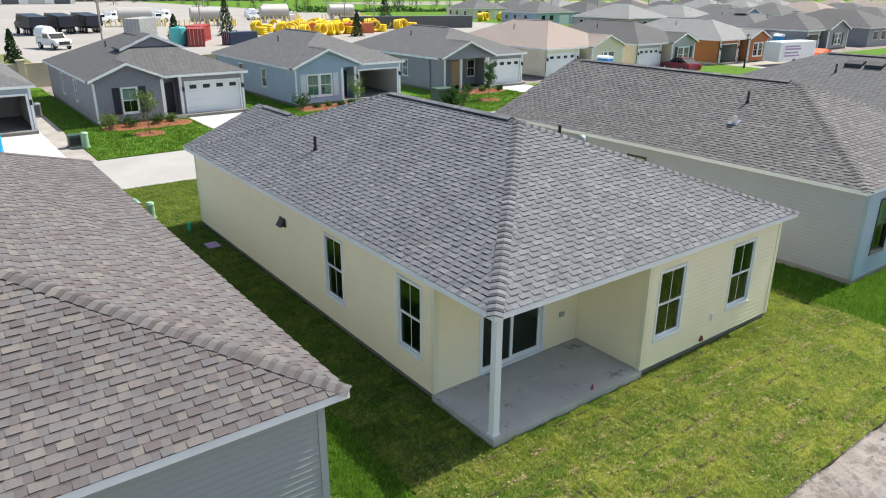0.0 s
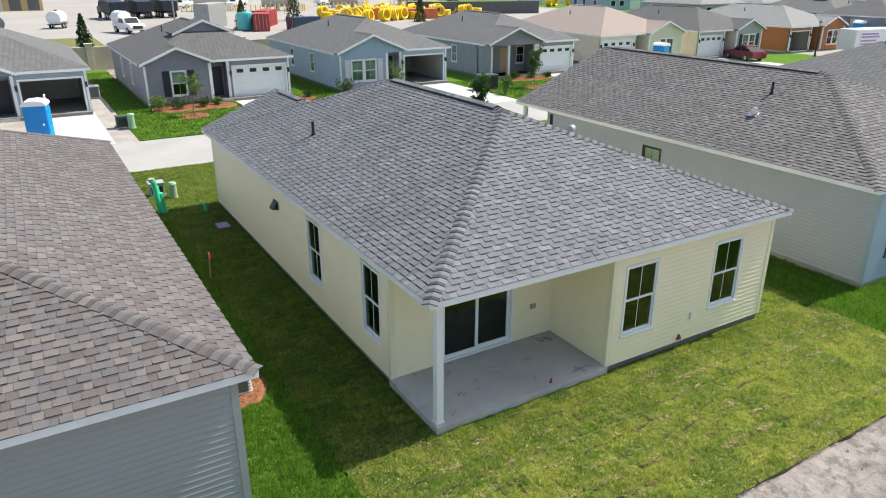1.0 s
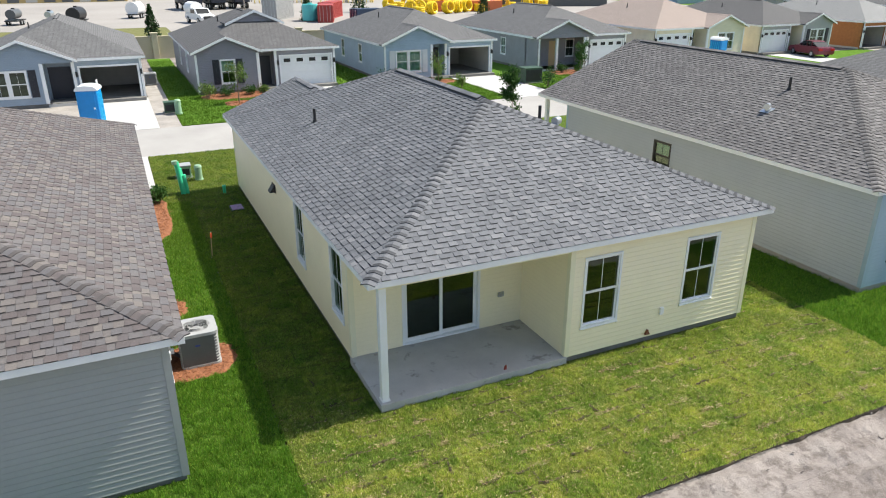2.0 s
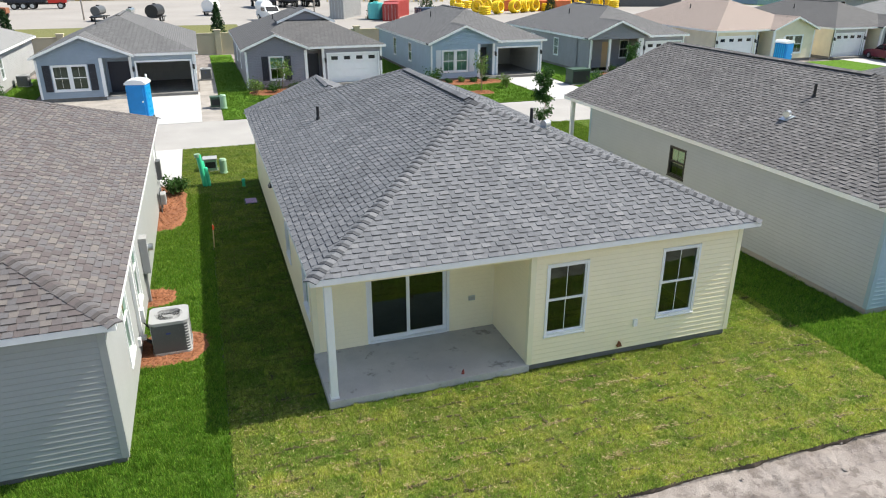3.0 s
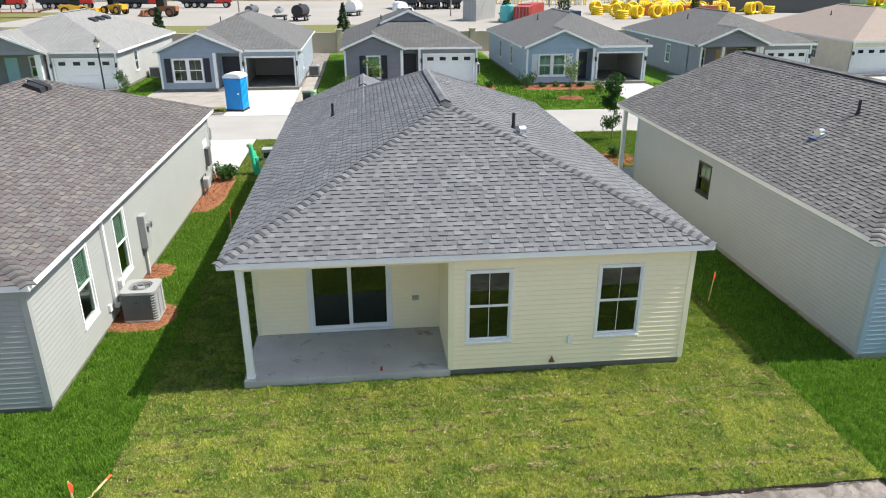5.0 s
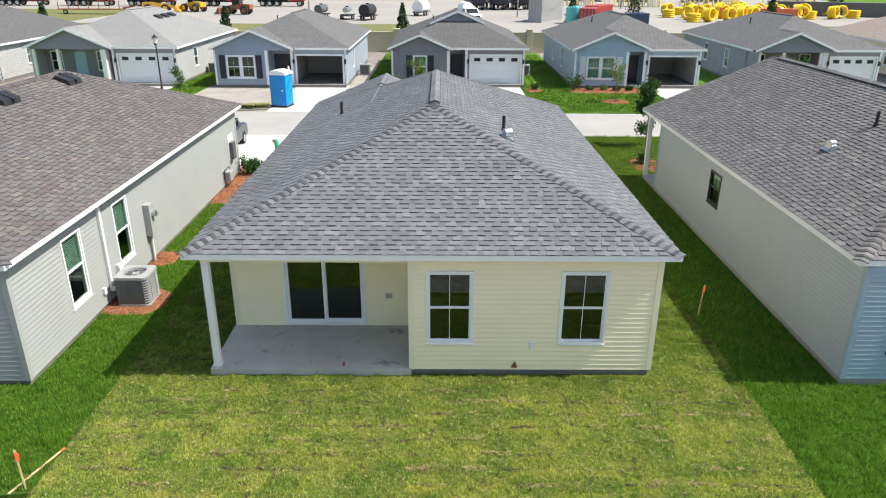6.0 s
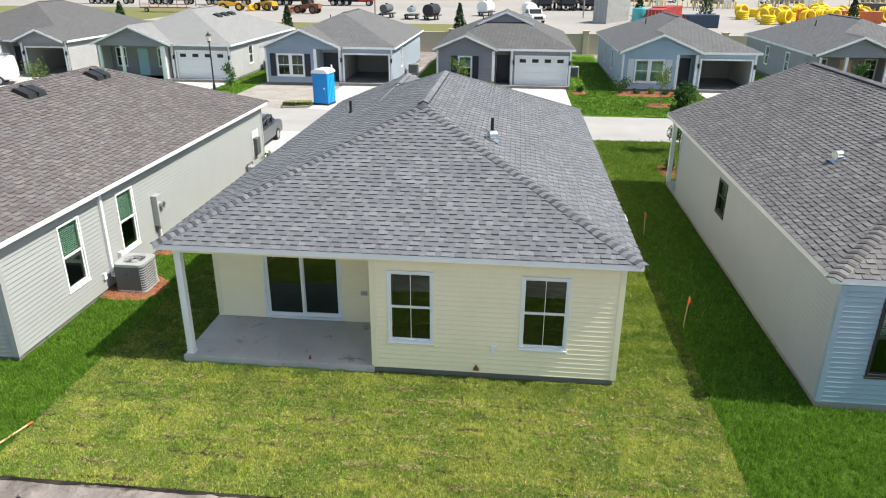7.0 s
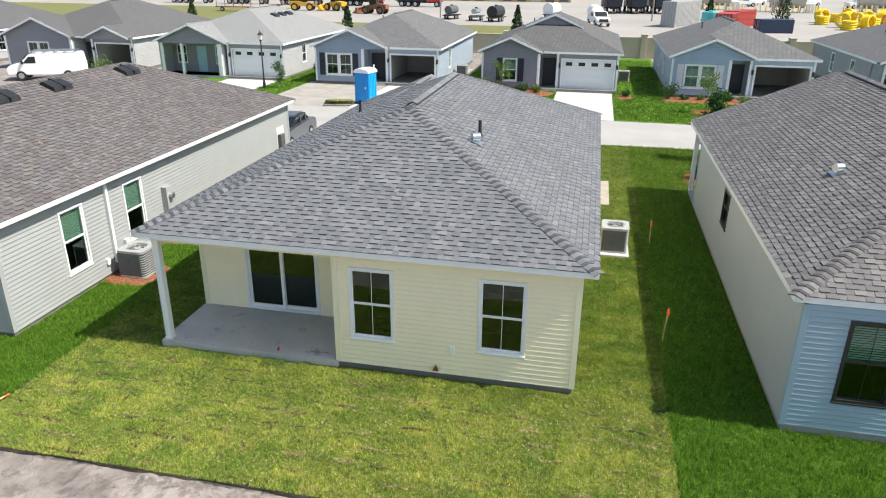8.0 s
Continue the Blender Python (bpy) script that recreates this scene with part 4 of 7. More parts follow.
HOUSES = [(7.88, 8.62, 17.6, 25.5), (-4.9, 8.2, 4.2, 24.9), (21.55, 8.3, 31.4, 24.6)]
BEDS = [(3.75, 11.42, 5.66, 13.08), (3.5, 14.6, 4.9, 15.75), (3.3, 20.4, 5.15, 25.9), (18.05, 16.7, 19.05, 17.95), (17.6, 22.0, 18.45, 25.3)]
grass("grass", BLADE_NEW, [(5.95, 4.57, XR, 10.5, 6800), (5.95, 10.5, XR, 20, 3000), (5.95, 20, XR, 32.2, 1300), (4.9, 24.5, 5.95, 32.2, 1300)], HOUSES + BEDS[3:], 21, 0.025, 0.06, "short yellowish green sod blades", True, rings=BEDS[:3])
grass("grass", BLADE_OLD, [(0, 4.95, 5.95, 14, 4200), (4.2, 14, 5.95, 24.4, 2400), (XR, 4.5, 28, 12, 3600), (XR, 12, 26, 32.2, 1700)], HOUSES + BEDS[3:], 22, 0.04, 0.10, "lush green lawn blades", rings=BEDS[:3])


def sod_pieces(seed):
    """Strips of sod on the back lawn: each a low pad with rounded rim, a little uneven."""
    r = random.Random(seed)
    pads = []
    for k in range(6):
        rr = random.Random(70 + k)
        L, B = 0.632, 0.424
        ring = [(x * (1 + rr.uniform(-0.09, 0.03)), y * (1 + rr.uniform(-0.12, 0.04))) for x, y in
                ((-L / 2, -B / 2), (-L / 6, -B / 2), (L / 6, -B / 2), (L / 2, -B / 2), (L / 2, 0), (L / 2, B / 2), (L / 6, B / 2), (-L / 6, B / 2), (-L / 2, B / 2), (-L / 2, 0))]
        n = len(ring)
        v = [(x, y, -0.05) for x, y in ring] + [(x * 0.99, y * 0.99, -0.008) for x, y in ring] + [(x * 0.95, y * 0.93, 0.0) for x, y in ring] + [(0, 0, 0.002)]
        f = [(i, (i + 1) % n, n + (i + 1) % n, n + i) for i in range(n)] + [(n + i, n + (i + 1) % n, 2 * n + (i + 1) % n, 2 * n + i) for i in range(n)] + [(2 * n + i, 2 * n + (i + 1) % n, 3 * n) for i in range(n)]
        d = fast_mesh("sod_piece", v, f)
        d.materials.append(TURF_NEW)
        pads.append(d)
    row = 0
    y = 4.9
    made = 0
    while y < 10.4 and made < 300:
        x = XL + 0.3 + (row % 2) * 0.31
        while x < XR - 0.3:
            if not (7.6 < x < 17.9 and y > 8.35) and made < 300:
                ob = new("sod_piece", r.choice(pads))
                ob.parent = sod
                ob.matrix_basis = pose(x + r.uniform(-0.05, 0.05), y + r.uniform(-0.03, 0.03), r.uniform(0.047, 0.058), r.uniform(-0.9, 0.9), r.uniform(-0.7, 0.7), r.uniform(-5, 5) + r.choice((0, 180)))
                made += 1
            x += 0.62
        y += 0.415
        row += 1


sod_pieces(17)


def thatch(seed):
    """Dry brown scraps of straw and torn sod along the seams."""
    r = random.Random(seed)
    V, F = [], []
    for k in range(70):
        cx, cy = r.uniform(6.3, 19.3), 4.7 + 0.415 * r.randint(0, 8) + r.uniform(-0.04, 0.04)
        if 7.6 < cx < 17.9 and cy > 8.3:
            continue
        ln = r.uniform(0.1, 0.55)
        for q in range(int(ln * 110)):
            x, y = cx + r.uniform(-ln, ln) / 2, cy + r.gauss(0, 0.035)
            a, l, z = r.gauss(0, 0.7), r.uniform(0.03, 0.1), r.uniform(0.07, 0.11)
            n = len(V)
            V += [(x, y, z), (x + math.cos(a) * l, y + math.sin(a) * l, z + r.uniform(-0.01, 0.03)), (x + 0.008, y + 0.012, z + 0.008)]
            F.append((n, n + 1, n + 2))
    for k in range(6000):
        x, y = r.uniform(6.0, 19.45), r.uniform(4.65, 9.5)
        if 7.7 < x < 17.7 and y > 8.4:
            continue
        a, l, z = r.uniform(0, 6.28), r.uniform(0.025, 0.075), r.uniform(0.085, 0.115)
        n = len(V)
        V += [(x, y, z), (x + math.cos(a) * l, y + math.sin(a) * l, z + r.uniform(-0.005, 0.02)), (x - math.sin(a) * 0.016, y + math.cos(a) * 0.016, z + 0.006)]
        F.append((n, n + 1, n + 2))
    d = fast_mesh("thatch", V, F)
    tagged(linked("thatch", d, blade_mat("dry_thatch", [(0.0, (0.08, 0.05, 0.025)), (0.35, (0.30, 0.22, 0.10)), (0.7, (0.50, 0.42, 0.20)), (1.0, (0.66, 0.58, 0.34))], [(0.3, (0.22, 0.16, 0.07)), (0.7, (0.48, 0.40, 0.2))])), "dry brown straw along the sod seams", "thatch", kind="stuff")


thatch(19)


def seam_soil(seed):
    """Crumbs of dark soil lying along the open seams between sod pieces."""
    r = random.Random(seed)
    V, F = [], []
    for _ in range(330):
        row, col = r.randint(0, 13), r.randint(0, 21)
        along = r.random() < 0.62
        x, y = XL + 0.62 * col + 0.31 * (row % 2), 4.69 + 0.415 * row
        ln = r.uniform(0.12, 0.62) if along else r.uniform(0.1, 0.4)
        for q in range(int(ln * 58)):
            f = r.random() * ln
            px, py = (x + f, y + 0.03 * math.sin(f * 9 + row) + r.gauss(0, 0.010)) if along else (x + 0.03 * math.sin(f * 9 + col) + r.gauss(0, 0.010), y + f)
            if (7.7 < px < 17.7 and py > 8.5) or py < 4.65 or px > XR:
                continue
            a, l, z = r.uniform(0, 6.28), r.uniform(0.013, 0.029), r.uniform(0.068, 0.092)
            n = len(V)
            V += [(px + l * math.cos(a + t), py + l * math.sin(a + t), z + r.uniform(-0.01, 0.01)) for t in (0, 2.1, 4.2)]
            F.append((n, n + 1, n + 2))
    tagged(linked("seam_soil", fast_mesh("seam_soil", V, F), paint("seam_soil", (0.070, 0.057, 0.026), 0.95, 0.4, 9, fine=60)), "dark soil crumbs along the sod seams", "soil", kind="stuff")


seam_soil(23)


def clods(seed):
    """Small sod scraps and pebbles lying on the sand and grass edge, one object each."""
    r = random.Random(seed)
    for k in range(20):
        x, y = r.uniform(6, 22), r.choice((r.uniform(3.2, 4.5), r.uniform(3.9, 4.6)))
        bm = bmesh.new()
        bmesh.ops.create_icosphere(bm, subdivisions=1, radius=r.uniform(0.02, 0.07))
        for v in bm.verts:
            v.co *= r.uniform(0.7, 1.3)
            v.co.z *= 0.5
        ob = part("clod", bm, SAND, None)
        ob.location = (x, y, -0.02)
        tagged(ob, "small clod of soil lying on the sand", "clod", "clods on the sand")


clods(3)


def bed(outline, z, label, seed):
    """A mulch bed: a low uneven mound with a rounded ragged rim and strewn straw."""
    r = random.Random(seed)
    x0, y0, x1, y1 = outline
    cx, cy, rx, ry = (x0 + x1) / 2, (y0 + y1) / 2, (x1 - x0) / 2, (y1 - y0) / 2
    rings, n = 7, 40
    V = [(cx, cy, z + 0.05)]
    wob = [r.uniform(0.93, 1.07) for _ in range(n)]
    for i in range(1, rings + 1):
        f = i / rings
        for k in range(n):
            a = k * math.tau / n
            e = (abs(math.cos(a)) ** 3 + abs(math.sin(a)) ** 3) ** (-1 / 3) * f * wob[k]
            V.append((cx + rx * e * math.cos(a), cy + ry * e * math.sin(a), z - 0.025 if i == rings else z + r.uniform(0.0, 0.055)))
    F = [(0, 1 + k, 1 + (k + 1) % n) for k in range(n)]
    for i in range(rings - 1):
        o = 1 + i * n
        F += [(o + k, o + n + k, o + n + (k + 1) % n, o + (k + 1) % n) for k in range(n)]
    ob = linked("mulch_bed", fast_mesh("mulch_bed", V, F), MULCH)
    V, F = [], []
    for _ in range(int(rx * ry * 420)):
        a, f = r.uniform(0, 6.28), math.sqrt(r.random()) * 1.0
        x, y, t, l = cx + rx * f * math.cos(a), cy + ry * f * math.sin(a), r.uniform(0, 6.28), r.uniform(0.05, 0.14)
        q = len(V)
        V += [(x, y, z + 0.045), (x + math.cos(t) * l, y + math.sin(t) * l, z + r.uniform(0.05, 0.10)), (x - math.sin(t) * 0.014, y + math.cos(t) * 0.014, z + 0.06)]
        F.append((q, q + 1, q + 2))
    linked("straw", fast_mesh("straw", V, F), STRAW, ob, kind="stuff")
    return tagged(ob, label, "mulch bed", kind="structure")


STRAW = blade_mat("pine_straw", [(0.0, (0.10, 0.035, 0.015)), (0.5, (0.26, 0.10, 0.045)), (1.0, (0.48, 0.24, 0.12))], [(0.3, (0.2, 0.08, 0.035)), (0.7, (0.32, 0.14, 0.065))])
for k, o in enumerate(BEDS[:3]):
    bed(o, 0.065, "reddish bark mulch bed beside the house wall", 30 + k)
tagged(part("equipment_pad", box(18.05, 16.75, -0.1, 19.0, 17.95, 0.11, 0.015), DRIVE, None), "white concrete equipment pad", "pad")
tagged(part("walk_slab", box(17.62, 22.0, -0.1, 18.45, 25.3, 0.09, 0.015), FOOT_PALE, None), "pale concrete slab beside the house", "slab")


def rounded_square(s, r, z0, z1, hole=0.0):
    """A square block with round upright corners, with a round well through it where asked."""
    n = 8
    rim = []
    for cx, cy, a0 in ((1, 1, 0), (-1, 1, 90), (-1, -1, 180), (1, -1, 270)):
        for k in range(n + 1):
            a = radians(a0 + 90 * k / n)
            rim.append((cx * (s - r) + r * math.cos(a), cy * (s - r) + r * math.sin(a)))
    bm = bmesh.new()
    m = len(rim)
    lo, hi = [bm.verts.new((x, y, z0)) for x, y in rim], [bm.verts.new((x, y, z1)) for x, y in rim]
    for k in range(m):
        bm.faces.new((lo[k], lo[(k + 1) % m], hi[(k + 1) % m], hi[k]))
    if hole:
        w = []
        for z in (z0, z1):
            w.append([bm.verts.new((hole * math.cos(math.atan2(y, x)), hole * math.sin(math.atan2(y, x)), z)) for x, y in rim])
        for k in range(m):
            q = (k + 1) % m
            bm.faces.new((hi[k], hi[q], w[1][q], w[1][k]))
            bm.faces.new((lo[q], lo[k], w[0][k], w[0][q]))
            bm.faces.new((w[0][k], w[1][k], w[1][q], w[0][q]))
    else:
        bm.faces.new(hi)
        bm.faces.new(lo[::-1])
    return bm


def air_conditioner(x, y, z, label):
    """A square condenser with round corners: dark casing, louvre wires, light cap with a wire guard over the fan."""
    a = thing("air_conditioner", pose(x, y, z), label, "air conditioner", "outdoor condensers")
    s, hh = 0.42, 0.82
    part("base_pan", rounded_square(s + 0.01, 0.12, 0.0, 0.05), AC_LIGHT, a)
    part("casing", rounded_square(s - 0.025, 0.11, 0.05, hh - 0.22), AC_GREY, a)
    part("casing_rim", rounded_square(s - 0.025, 0.11, hh - 0.22, hh - 0.07, 0.32), AC_GREY, a)
    part("front_panel", box(-s + 0.03, -s - 0.002, 0.06, s - 0.10, -s + 0.024, hh - 0.075, 0.008), AC_GREY, a)
    for k in range(8):
        part("panel_groove", box(-s + 0.08 + k * 0.085, -s - 0.006, 0.12, -s + 0.11 + k * 0.085, -s - 0.003, hh - 0.14), AC_GREY, a)
    for k in range(9):
        z0 = 0.10 + k * 0.071
        part("louvre", rounded_square(s, 0.12, z0, z0 + 0.014, 0.36), AC_LIGHT, a)
    for q in (-0.16, 0.16):
        part("guard_rod", box(s - 0.004, q - 0.008, 0.05, s + 0.010, q + 0.008, hh - 0.07), AC_LIGHT, a)
    cap = part("top_cap", rounded_square(s + 0.008, 0.13, hh - 0.07, hh, 0.30), AC_LIGHT, a, "light grey top cap")
    part("fan_well", tube((0, 0, hh - 0.219), (0, 0, hh - 0.21), 0.31, n=32), VENT_BLACK, a)
    for r in (0.29, 0.235, 0.18, 0.125, 0.07):
        bm = bmesh.new()
        n = 32
        ring = [[bm.verts.new(((r + dr) * math.cos(k * math.tau / n), (r + dr) * math.sin(k * math.tau / n), hh + dz)) for k in range(n)] for dr, dz in ((-0.004, 0.008), (0.004, 0.008), (0.0, 0.016))]
        for k in range(n):
            for i, j in ((0, 1), (1, 2), (2, 0)):
                bm.faces.new((ring[i][k], ring[i][(k + 1) % n], ring[j][(k + 1) % n], ring[j][k]))
        part("grille_ring", bm, AC_LIGHT, cap)
    for k in range(8):
        t = k * math.tau / 8
        part("grille_bar", tube((0.05 * math.cos(t), 0.05 * math.sin(t), hh + 0.012), (0.305 * math.cos(t), 0.305 * math.sin(t), hh + 0.006), 0.005, n=6), AC_LIGHT, cap)
    for k in range(4):
        part("fan_blade", moved(prism([(0.07, -0.07, 0), (0.27, -0.11, 0), (0.28, 0.08, 0.0), (0.08, 0.06, 0)], (0, 0, 0.006)), pose(0, 0, hh - 0.14, 0, 0, 90 * k + 25) @ pose(0, 0, 0, 22, 0, 0)), AC_LIGHT, a)
    part("fan_hub", tube((0, 0, hh - 0.2), (0, 0, hh - 0.04), 0.085, n=20), AC_LIGHT, a)
    part("badge", box(-0.09, -s - 0.011, 0.52, 0.01, -s - 0.007, 0.56), SHUT_BADGE, a)
    return a


SHUT_BADGE = paint("dark_blue_badge", (0.03, 0.05, 0.22), 0.4, 0.05)
air_conditioner(4.86, 12.30, 0.09, "grey air conditioner on a mulch bed")
air_conditioner(18.52, 17.38, 0.11, "grey air conditioner on a concrete pad")


def stake(x, y, hh, lean, label="wooden survey stake with orange ribbon"):
    s = thing("survey_stake", pose(x, y, 0, lean, lean * 0.6, 20), label, "stake", "survey stakes")
    part("post", box(-0.014, -0.009, -0.15, 0.014, 0.009, hh, 0.002), STAKE, s)
    part("ribbon", prism([(-0.018, -0.013, hh - 0.2), (0.03, -0.013, hh - 0.22), (0.045, -0.013, hh - 0.1), (0.02, -0.013, hh - 0.04), (-0.018, -0.013, hh - 0.04)], (0, 0.026, 0)), ORANGE, s, "bright orange ribbon")


stake(19.62, 11.55, 0.95, 3)
stake(19.72, 18.2, 0.85, -2)
stake(5.95, 18.5, 0.85, 3)
stake(5.84, 4.98, 0.85, -4)
lath = thing("lath", pose(5.81, 5.43, 0.1, 0, -2, 72), "wooden lath with a red end lying on the grass", "lath")
part("slat", box(-0.62, -0.02, 0.0, 0.50, 0.02, 0.02, 0.003), STAKE, lath)
part("painted_end", box(0.50, -0.02, 0.0, 0.61, 0.02, 0.02, 0.003), ORANGE, lath)
tagged(part("marker_flag", prism([(10.77, 8.76, 0.22), (10.83, 8.76, 0.22), (10.82, 8.76, 0.33), (10.79, 8.76, 0.30)], (0, 0.03, 0)), RED_CLAY, None), "small red marker on the patio edge", "marker")
vb = thing("valve_box", pose(7.42, 22.85, 0.05), "purple plastic valve box lid in the grass", "valve box")
part("lid", box(-0.2, -0.28, 0.0, 0.2, 0.28, 0.06, 0.015), PURPLE, vb)
part("rim", box(-0.24, -0.32, -0.1, 0.24, 0.32, 0.035, 0.01), BOX_GREEN, vb)
co = thing("cleanout_pipe", pose(7.3, 24.95, 0), "green capped cleanout pipe in the lawn", "pipe")
part("pipe", tube((0, 0, -0.2), (0, 0, 0.3), 0.06, n=16), GREEN_PVC, co)
part("cap", tube((0, 0, 0.3), (0, 0, 0.37), 0.075, n=16), GREEN_PVC, co)
tp = thing("tall_pipes", pose(5.85, 25.5, 0), "bundle of upright bright green pipes", "pipe")
for k, (dx, dy, hh) in enumerate(((0, 0, 1.35), (0.13, 0.05, 0.8), (0.05, 0.14, 1.05))):
    q = part("pipe", tube((dx, dy, -0.2), (dx - 0.2 * hh / 1.75, dy, hh), 0.1, n=16), GREEN_PVC, tp)
    if k == 0:
        part("cap", tube((dx - 0.19, dy, hh - 0.08), (dx - 0.205, dy, hh + 0.05), 0.115, n=16), PED_GREEN, q)


def pedestal(x, y, w, hh, material, label):
    p = thing("utility_pedestal", pose(x, y, 0), label, "utility box", "utility pedestals")
    part("body", tube((0, 0, -0.1), (0, 0, hh), w, w * 0.95, 16), material, p)
    part("dome", tube((0, 0, hh), (0, 0, hh + 0.08), w * 1.08, w * 0.8, 16), material, p)
    part("collar", tube((0, 0, 0.0), (0, 0, 0.1), w * 1.15, n=16), material, p)


def transformer(x, y, w, d, hh, label, material=BOX_GREEN, top=None):
    p = thing("transformer_box", pose(x, y, 0), label, "utility box")
    part("pad", box(-w / 2 - 0.08, -d / 2 - 0.08, -0.1, w / 2 + 0.08, d / 2 + 0.08, 0.06, 0.01), FOOT, p)
    part("cabinet", box(-w / 2, -d / 2, 0.06, w / 2, d / 2, hh - 0.06, 0.02), material, p)
    part("lid", box(-w / 2 - 0.03, -d / 2 - 0.03, hh - 0.06, w / 2 + 0.03, d / 2 + 0.03, hh, 0.02), top or material, p)
    part("vent_grille", box(-w / 2 + 0.06, -d / 2 - 0.008, 0.18, w / 2 - 0.06, -d / 2 + 0.002, hh - 0.15), VENT_BLACK, p)


pedestal(6.62, 27.3, 0.15, 0.6, PED_GREEN, "pale green utility pedestal in the lawn")
transformer(6.1, 28.0, 0.55, 0.5, 0.6, "green and grey utility cabinet in the lawn", PED_GREEN, AC_LIGHT)

LEAF_DARK = blade_mat("shrub_leaves", [(0.0, (0.015, 0.05, 0.012)), (0.5, (0.04, 0.10, 0.022)), (1.0, (0.10, 0.19, 0.05))], [(0.3, (0.02, 0.07, 0.012)), (0.7, (0.06, 0.14, 0.03))])
LEAF_LIGHT = blade_mat("light_leaves", [(0.0, (0.05, 0.10, 0.02)), (0.5, (0.12, 0.2, 0.045)), (1.0, (0.25, 0.33, 0.10))], [(0.3, (0.07, 0.14, 0.025)), (0.7, (0.17, 0.25, 0.06))])
LEAF_FIR = blade_mat("conifer_needles", [(0.0, (0.012, 0.032, 0.012)), (0.6, (0.03, 0.07, 0.025)), (1.0, (0.07, 0.12, 0.045))], [(0.3, (0.015, 0.045, 0.015)), (0.7, (0.045, 0.09, 0.035))])


def leaves(points, size, rng):
    """A crown of small bent leaves round the given points."""
    V, F = [], []
    for p in points:
        a = Vector((rng.gauss(0, 1), rng.gauss(0, 1), rng.gauss(0.3, 0.8))).normalized()
        b = a.orthogonal().normalized()
        b = (Matrix.Rotation(rng.uniform(0, 6.28), 3, a) @ b)
        c = a.cross(b)
        s = size * rng.uniform(0.6, 1.3)
        n = len(V)
        for q in (-b, -c * 0.45 + a * 0.12, b, c * 0.45 + a * 0.12):
            V.append(tuple(p + q * s))
        F += [(n, n + 1, n + 2), (n, n + 2, n + 3)]
    return fast_mesh("crown", V, F)


def shrub(x, y, r, hh, material, seed, label="round green shrub in a mulch bed", n=420):
    rng = random.Random(seed)
    s = thing("shrub", pose(x, y, 0), label, "shrub", "garden shrubs")
    bm = bmesh.new()
    tips = []
    for k in range(9):
        a = rng.uniform(0, 6.28)
        t = Vector((math.cos(a) * r * rng.uniform(0.3, 0.8), math.sin(a) * r * rng.uniform(0.3, 0.8), hh * rng.uniform(0.5, 0.95)))
        tube((0, 0, -0.05), t, 0.018, 0.006, 5, bm)
        tips.append(t)
    part("stem", bm, BARK, s)
    pts = []
    for k in range(n):
        t = rng.choice(tips) * rng.uniform(0.45, 1.05)
        pts.append(t + Vector((rng.gauss(0, r * 0.22), rng.gauss(0, r * 0.22), rng.gauss(0, hh * 0.1))))
    linked("crown", leaves(pts, 0.05 + 0.03 * r, rng), material, s)


def young_tree(x, y, hh, r, material, seed, label, n=900, low=0.4):
    rng = random.Random(seed)
    t = thing("young_tree", pose(x, y, 0), label, "tree", "young street trees")
    bm = tube((0, 0, -0.1), (rng.uniform(-0.05, 0.05), 0.03, hh * 0.85), 0.04, 0.012, 8)
    tips = []
    for k in range(15):
        z = hh * rng.uniform(low, 0.85)
        a = rng.uniform(0, 6.28)
        e = r * rng.uniform(0.5, 1.0) * (1.1 - 0.5 * (z / hh - low))
        q = Vector((math.cos(a) * e, math.sin(a) * e, z + rng.uniform(0.15, 0.45) * r * 2))
        tube((0, 0, z), q, 0.014, 0.004, 5, bm)
        tips.append((Vector((0, 0, z)), q))
    part("trunk", bm, BARK, t)
    pts = []
    for k in range(n):
        a, b = rng.choice(tips)
        pts.append(a.lerp(b, rng.uniform(0.35, 1.1)) + Vector([rng.gauss(0, 0.12) for _ in range(3)]))
    linked("crown", leaves(pts, 0.075, rng), material, t)


def conifer(x, y, hh, r, seed, label="tall dark green conifer", n=1500):
    rng = random.Random(seed)
    t = thing("conifer", pose(x, y, 0), label, "tree", "far conifers")
    part("trunk", tube((0, 0, -0.2), (0, 0, hh * 0.95), r * 0.09, 0.03, 8), BARK, t)
    pts = []
    for k in range(n):
        f = rng.random() ** 1.3
        z = hh * (0.06 + 0.94 * f)
        a = rng.uniform(0, 6.28)
        lobe = 0.72 + 0.28 * math.sin(a * 5 + z * 3.1)
        e = r * (1 - f) ** 0.75 * math.sqrt(rng.uniform(0.25, 1)) * lobe + 0.05
        pts.append(Vector((math.cos(a) * e, math.sin(a) * e, z - e * 0.25)))
    linked("crown", leaves(pts, 0.10 + 0.045 * r, rng), LEAF_FIR, t)


shrub(4.72, 24.55, 0.55, 0.85, LEAF_DARK, 1, "dark green shrub in a mulch bed by the wall", 1100)
young_tree(23.3, 30.2, 3.3, 0.6, LEAF_DARK, 2, "slender young evergreen tree on the front lawn", 2600, 0.18)
shrub(22.2, 26.6, 0.4, 0.7, LEAF_DARK, 3)
bed((21.6, 25.2, 23.2, 27.6), 0.065, "reddish mulch bed by the porch", 40)

# ---- houses across the street ----
GARAGE_WHITE = paint("white_garage_door", (0.74, 0.75, 0.76), 0.5, 0.04)
DRYWALL = paint("drywall", (0.5, 0.49, 0.46), 0.9, 0.08)
DARK_PANE = paint("dark_garage_pane", (0.015, 0.018, 0.02), 0.1, 0.1)


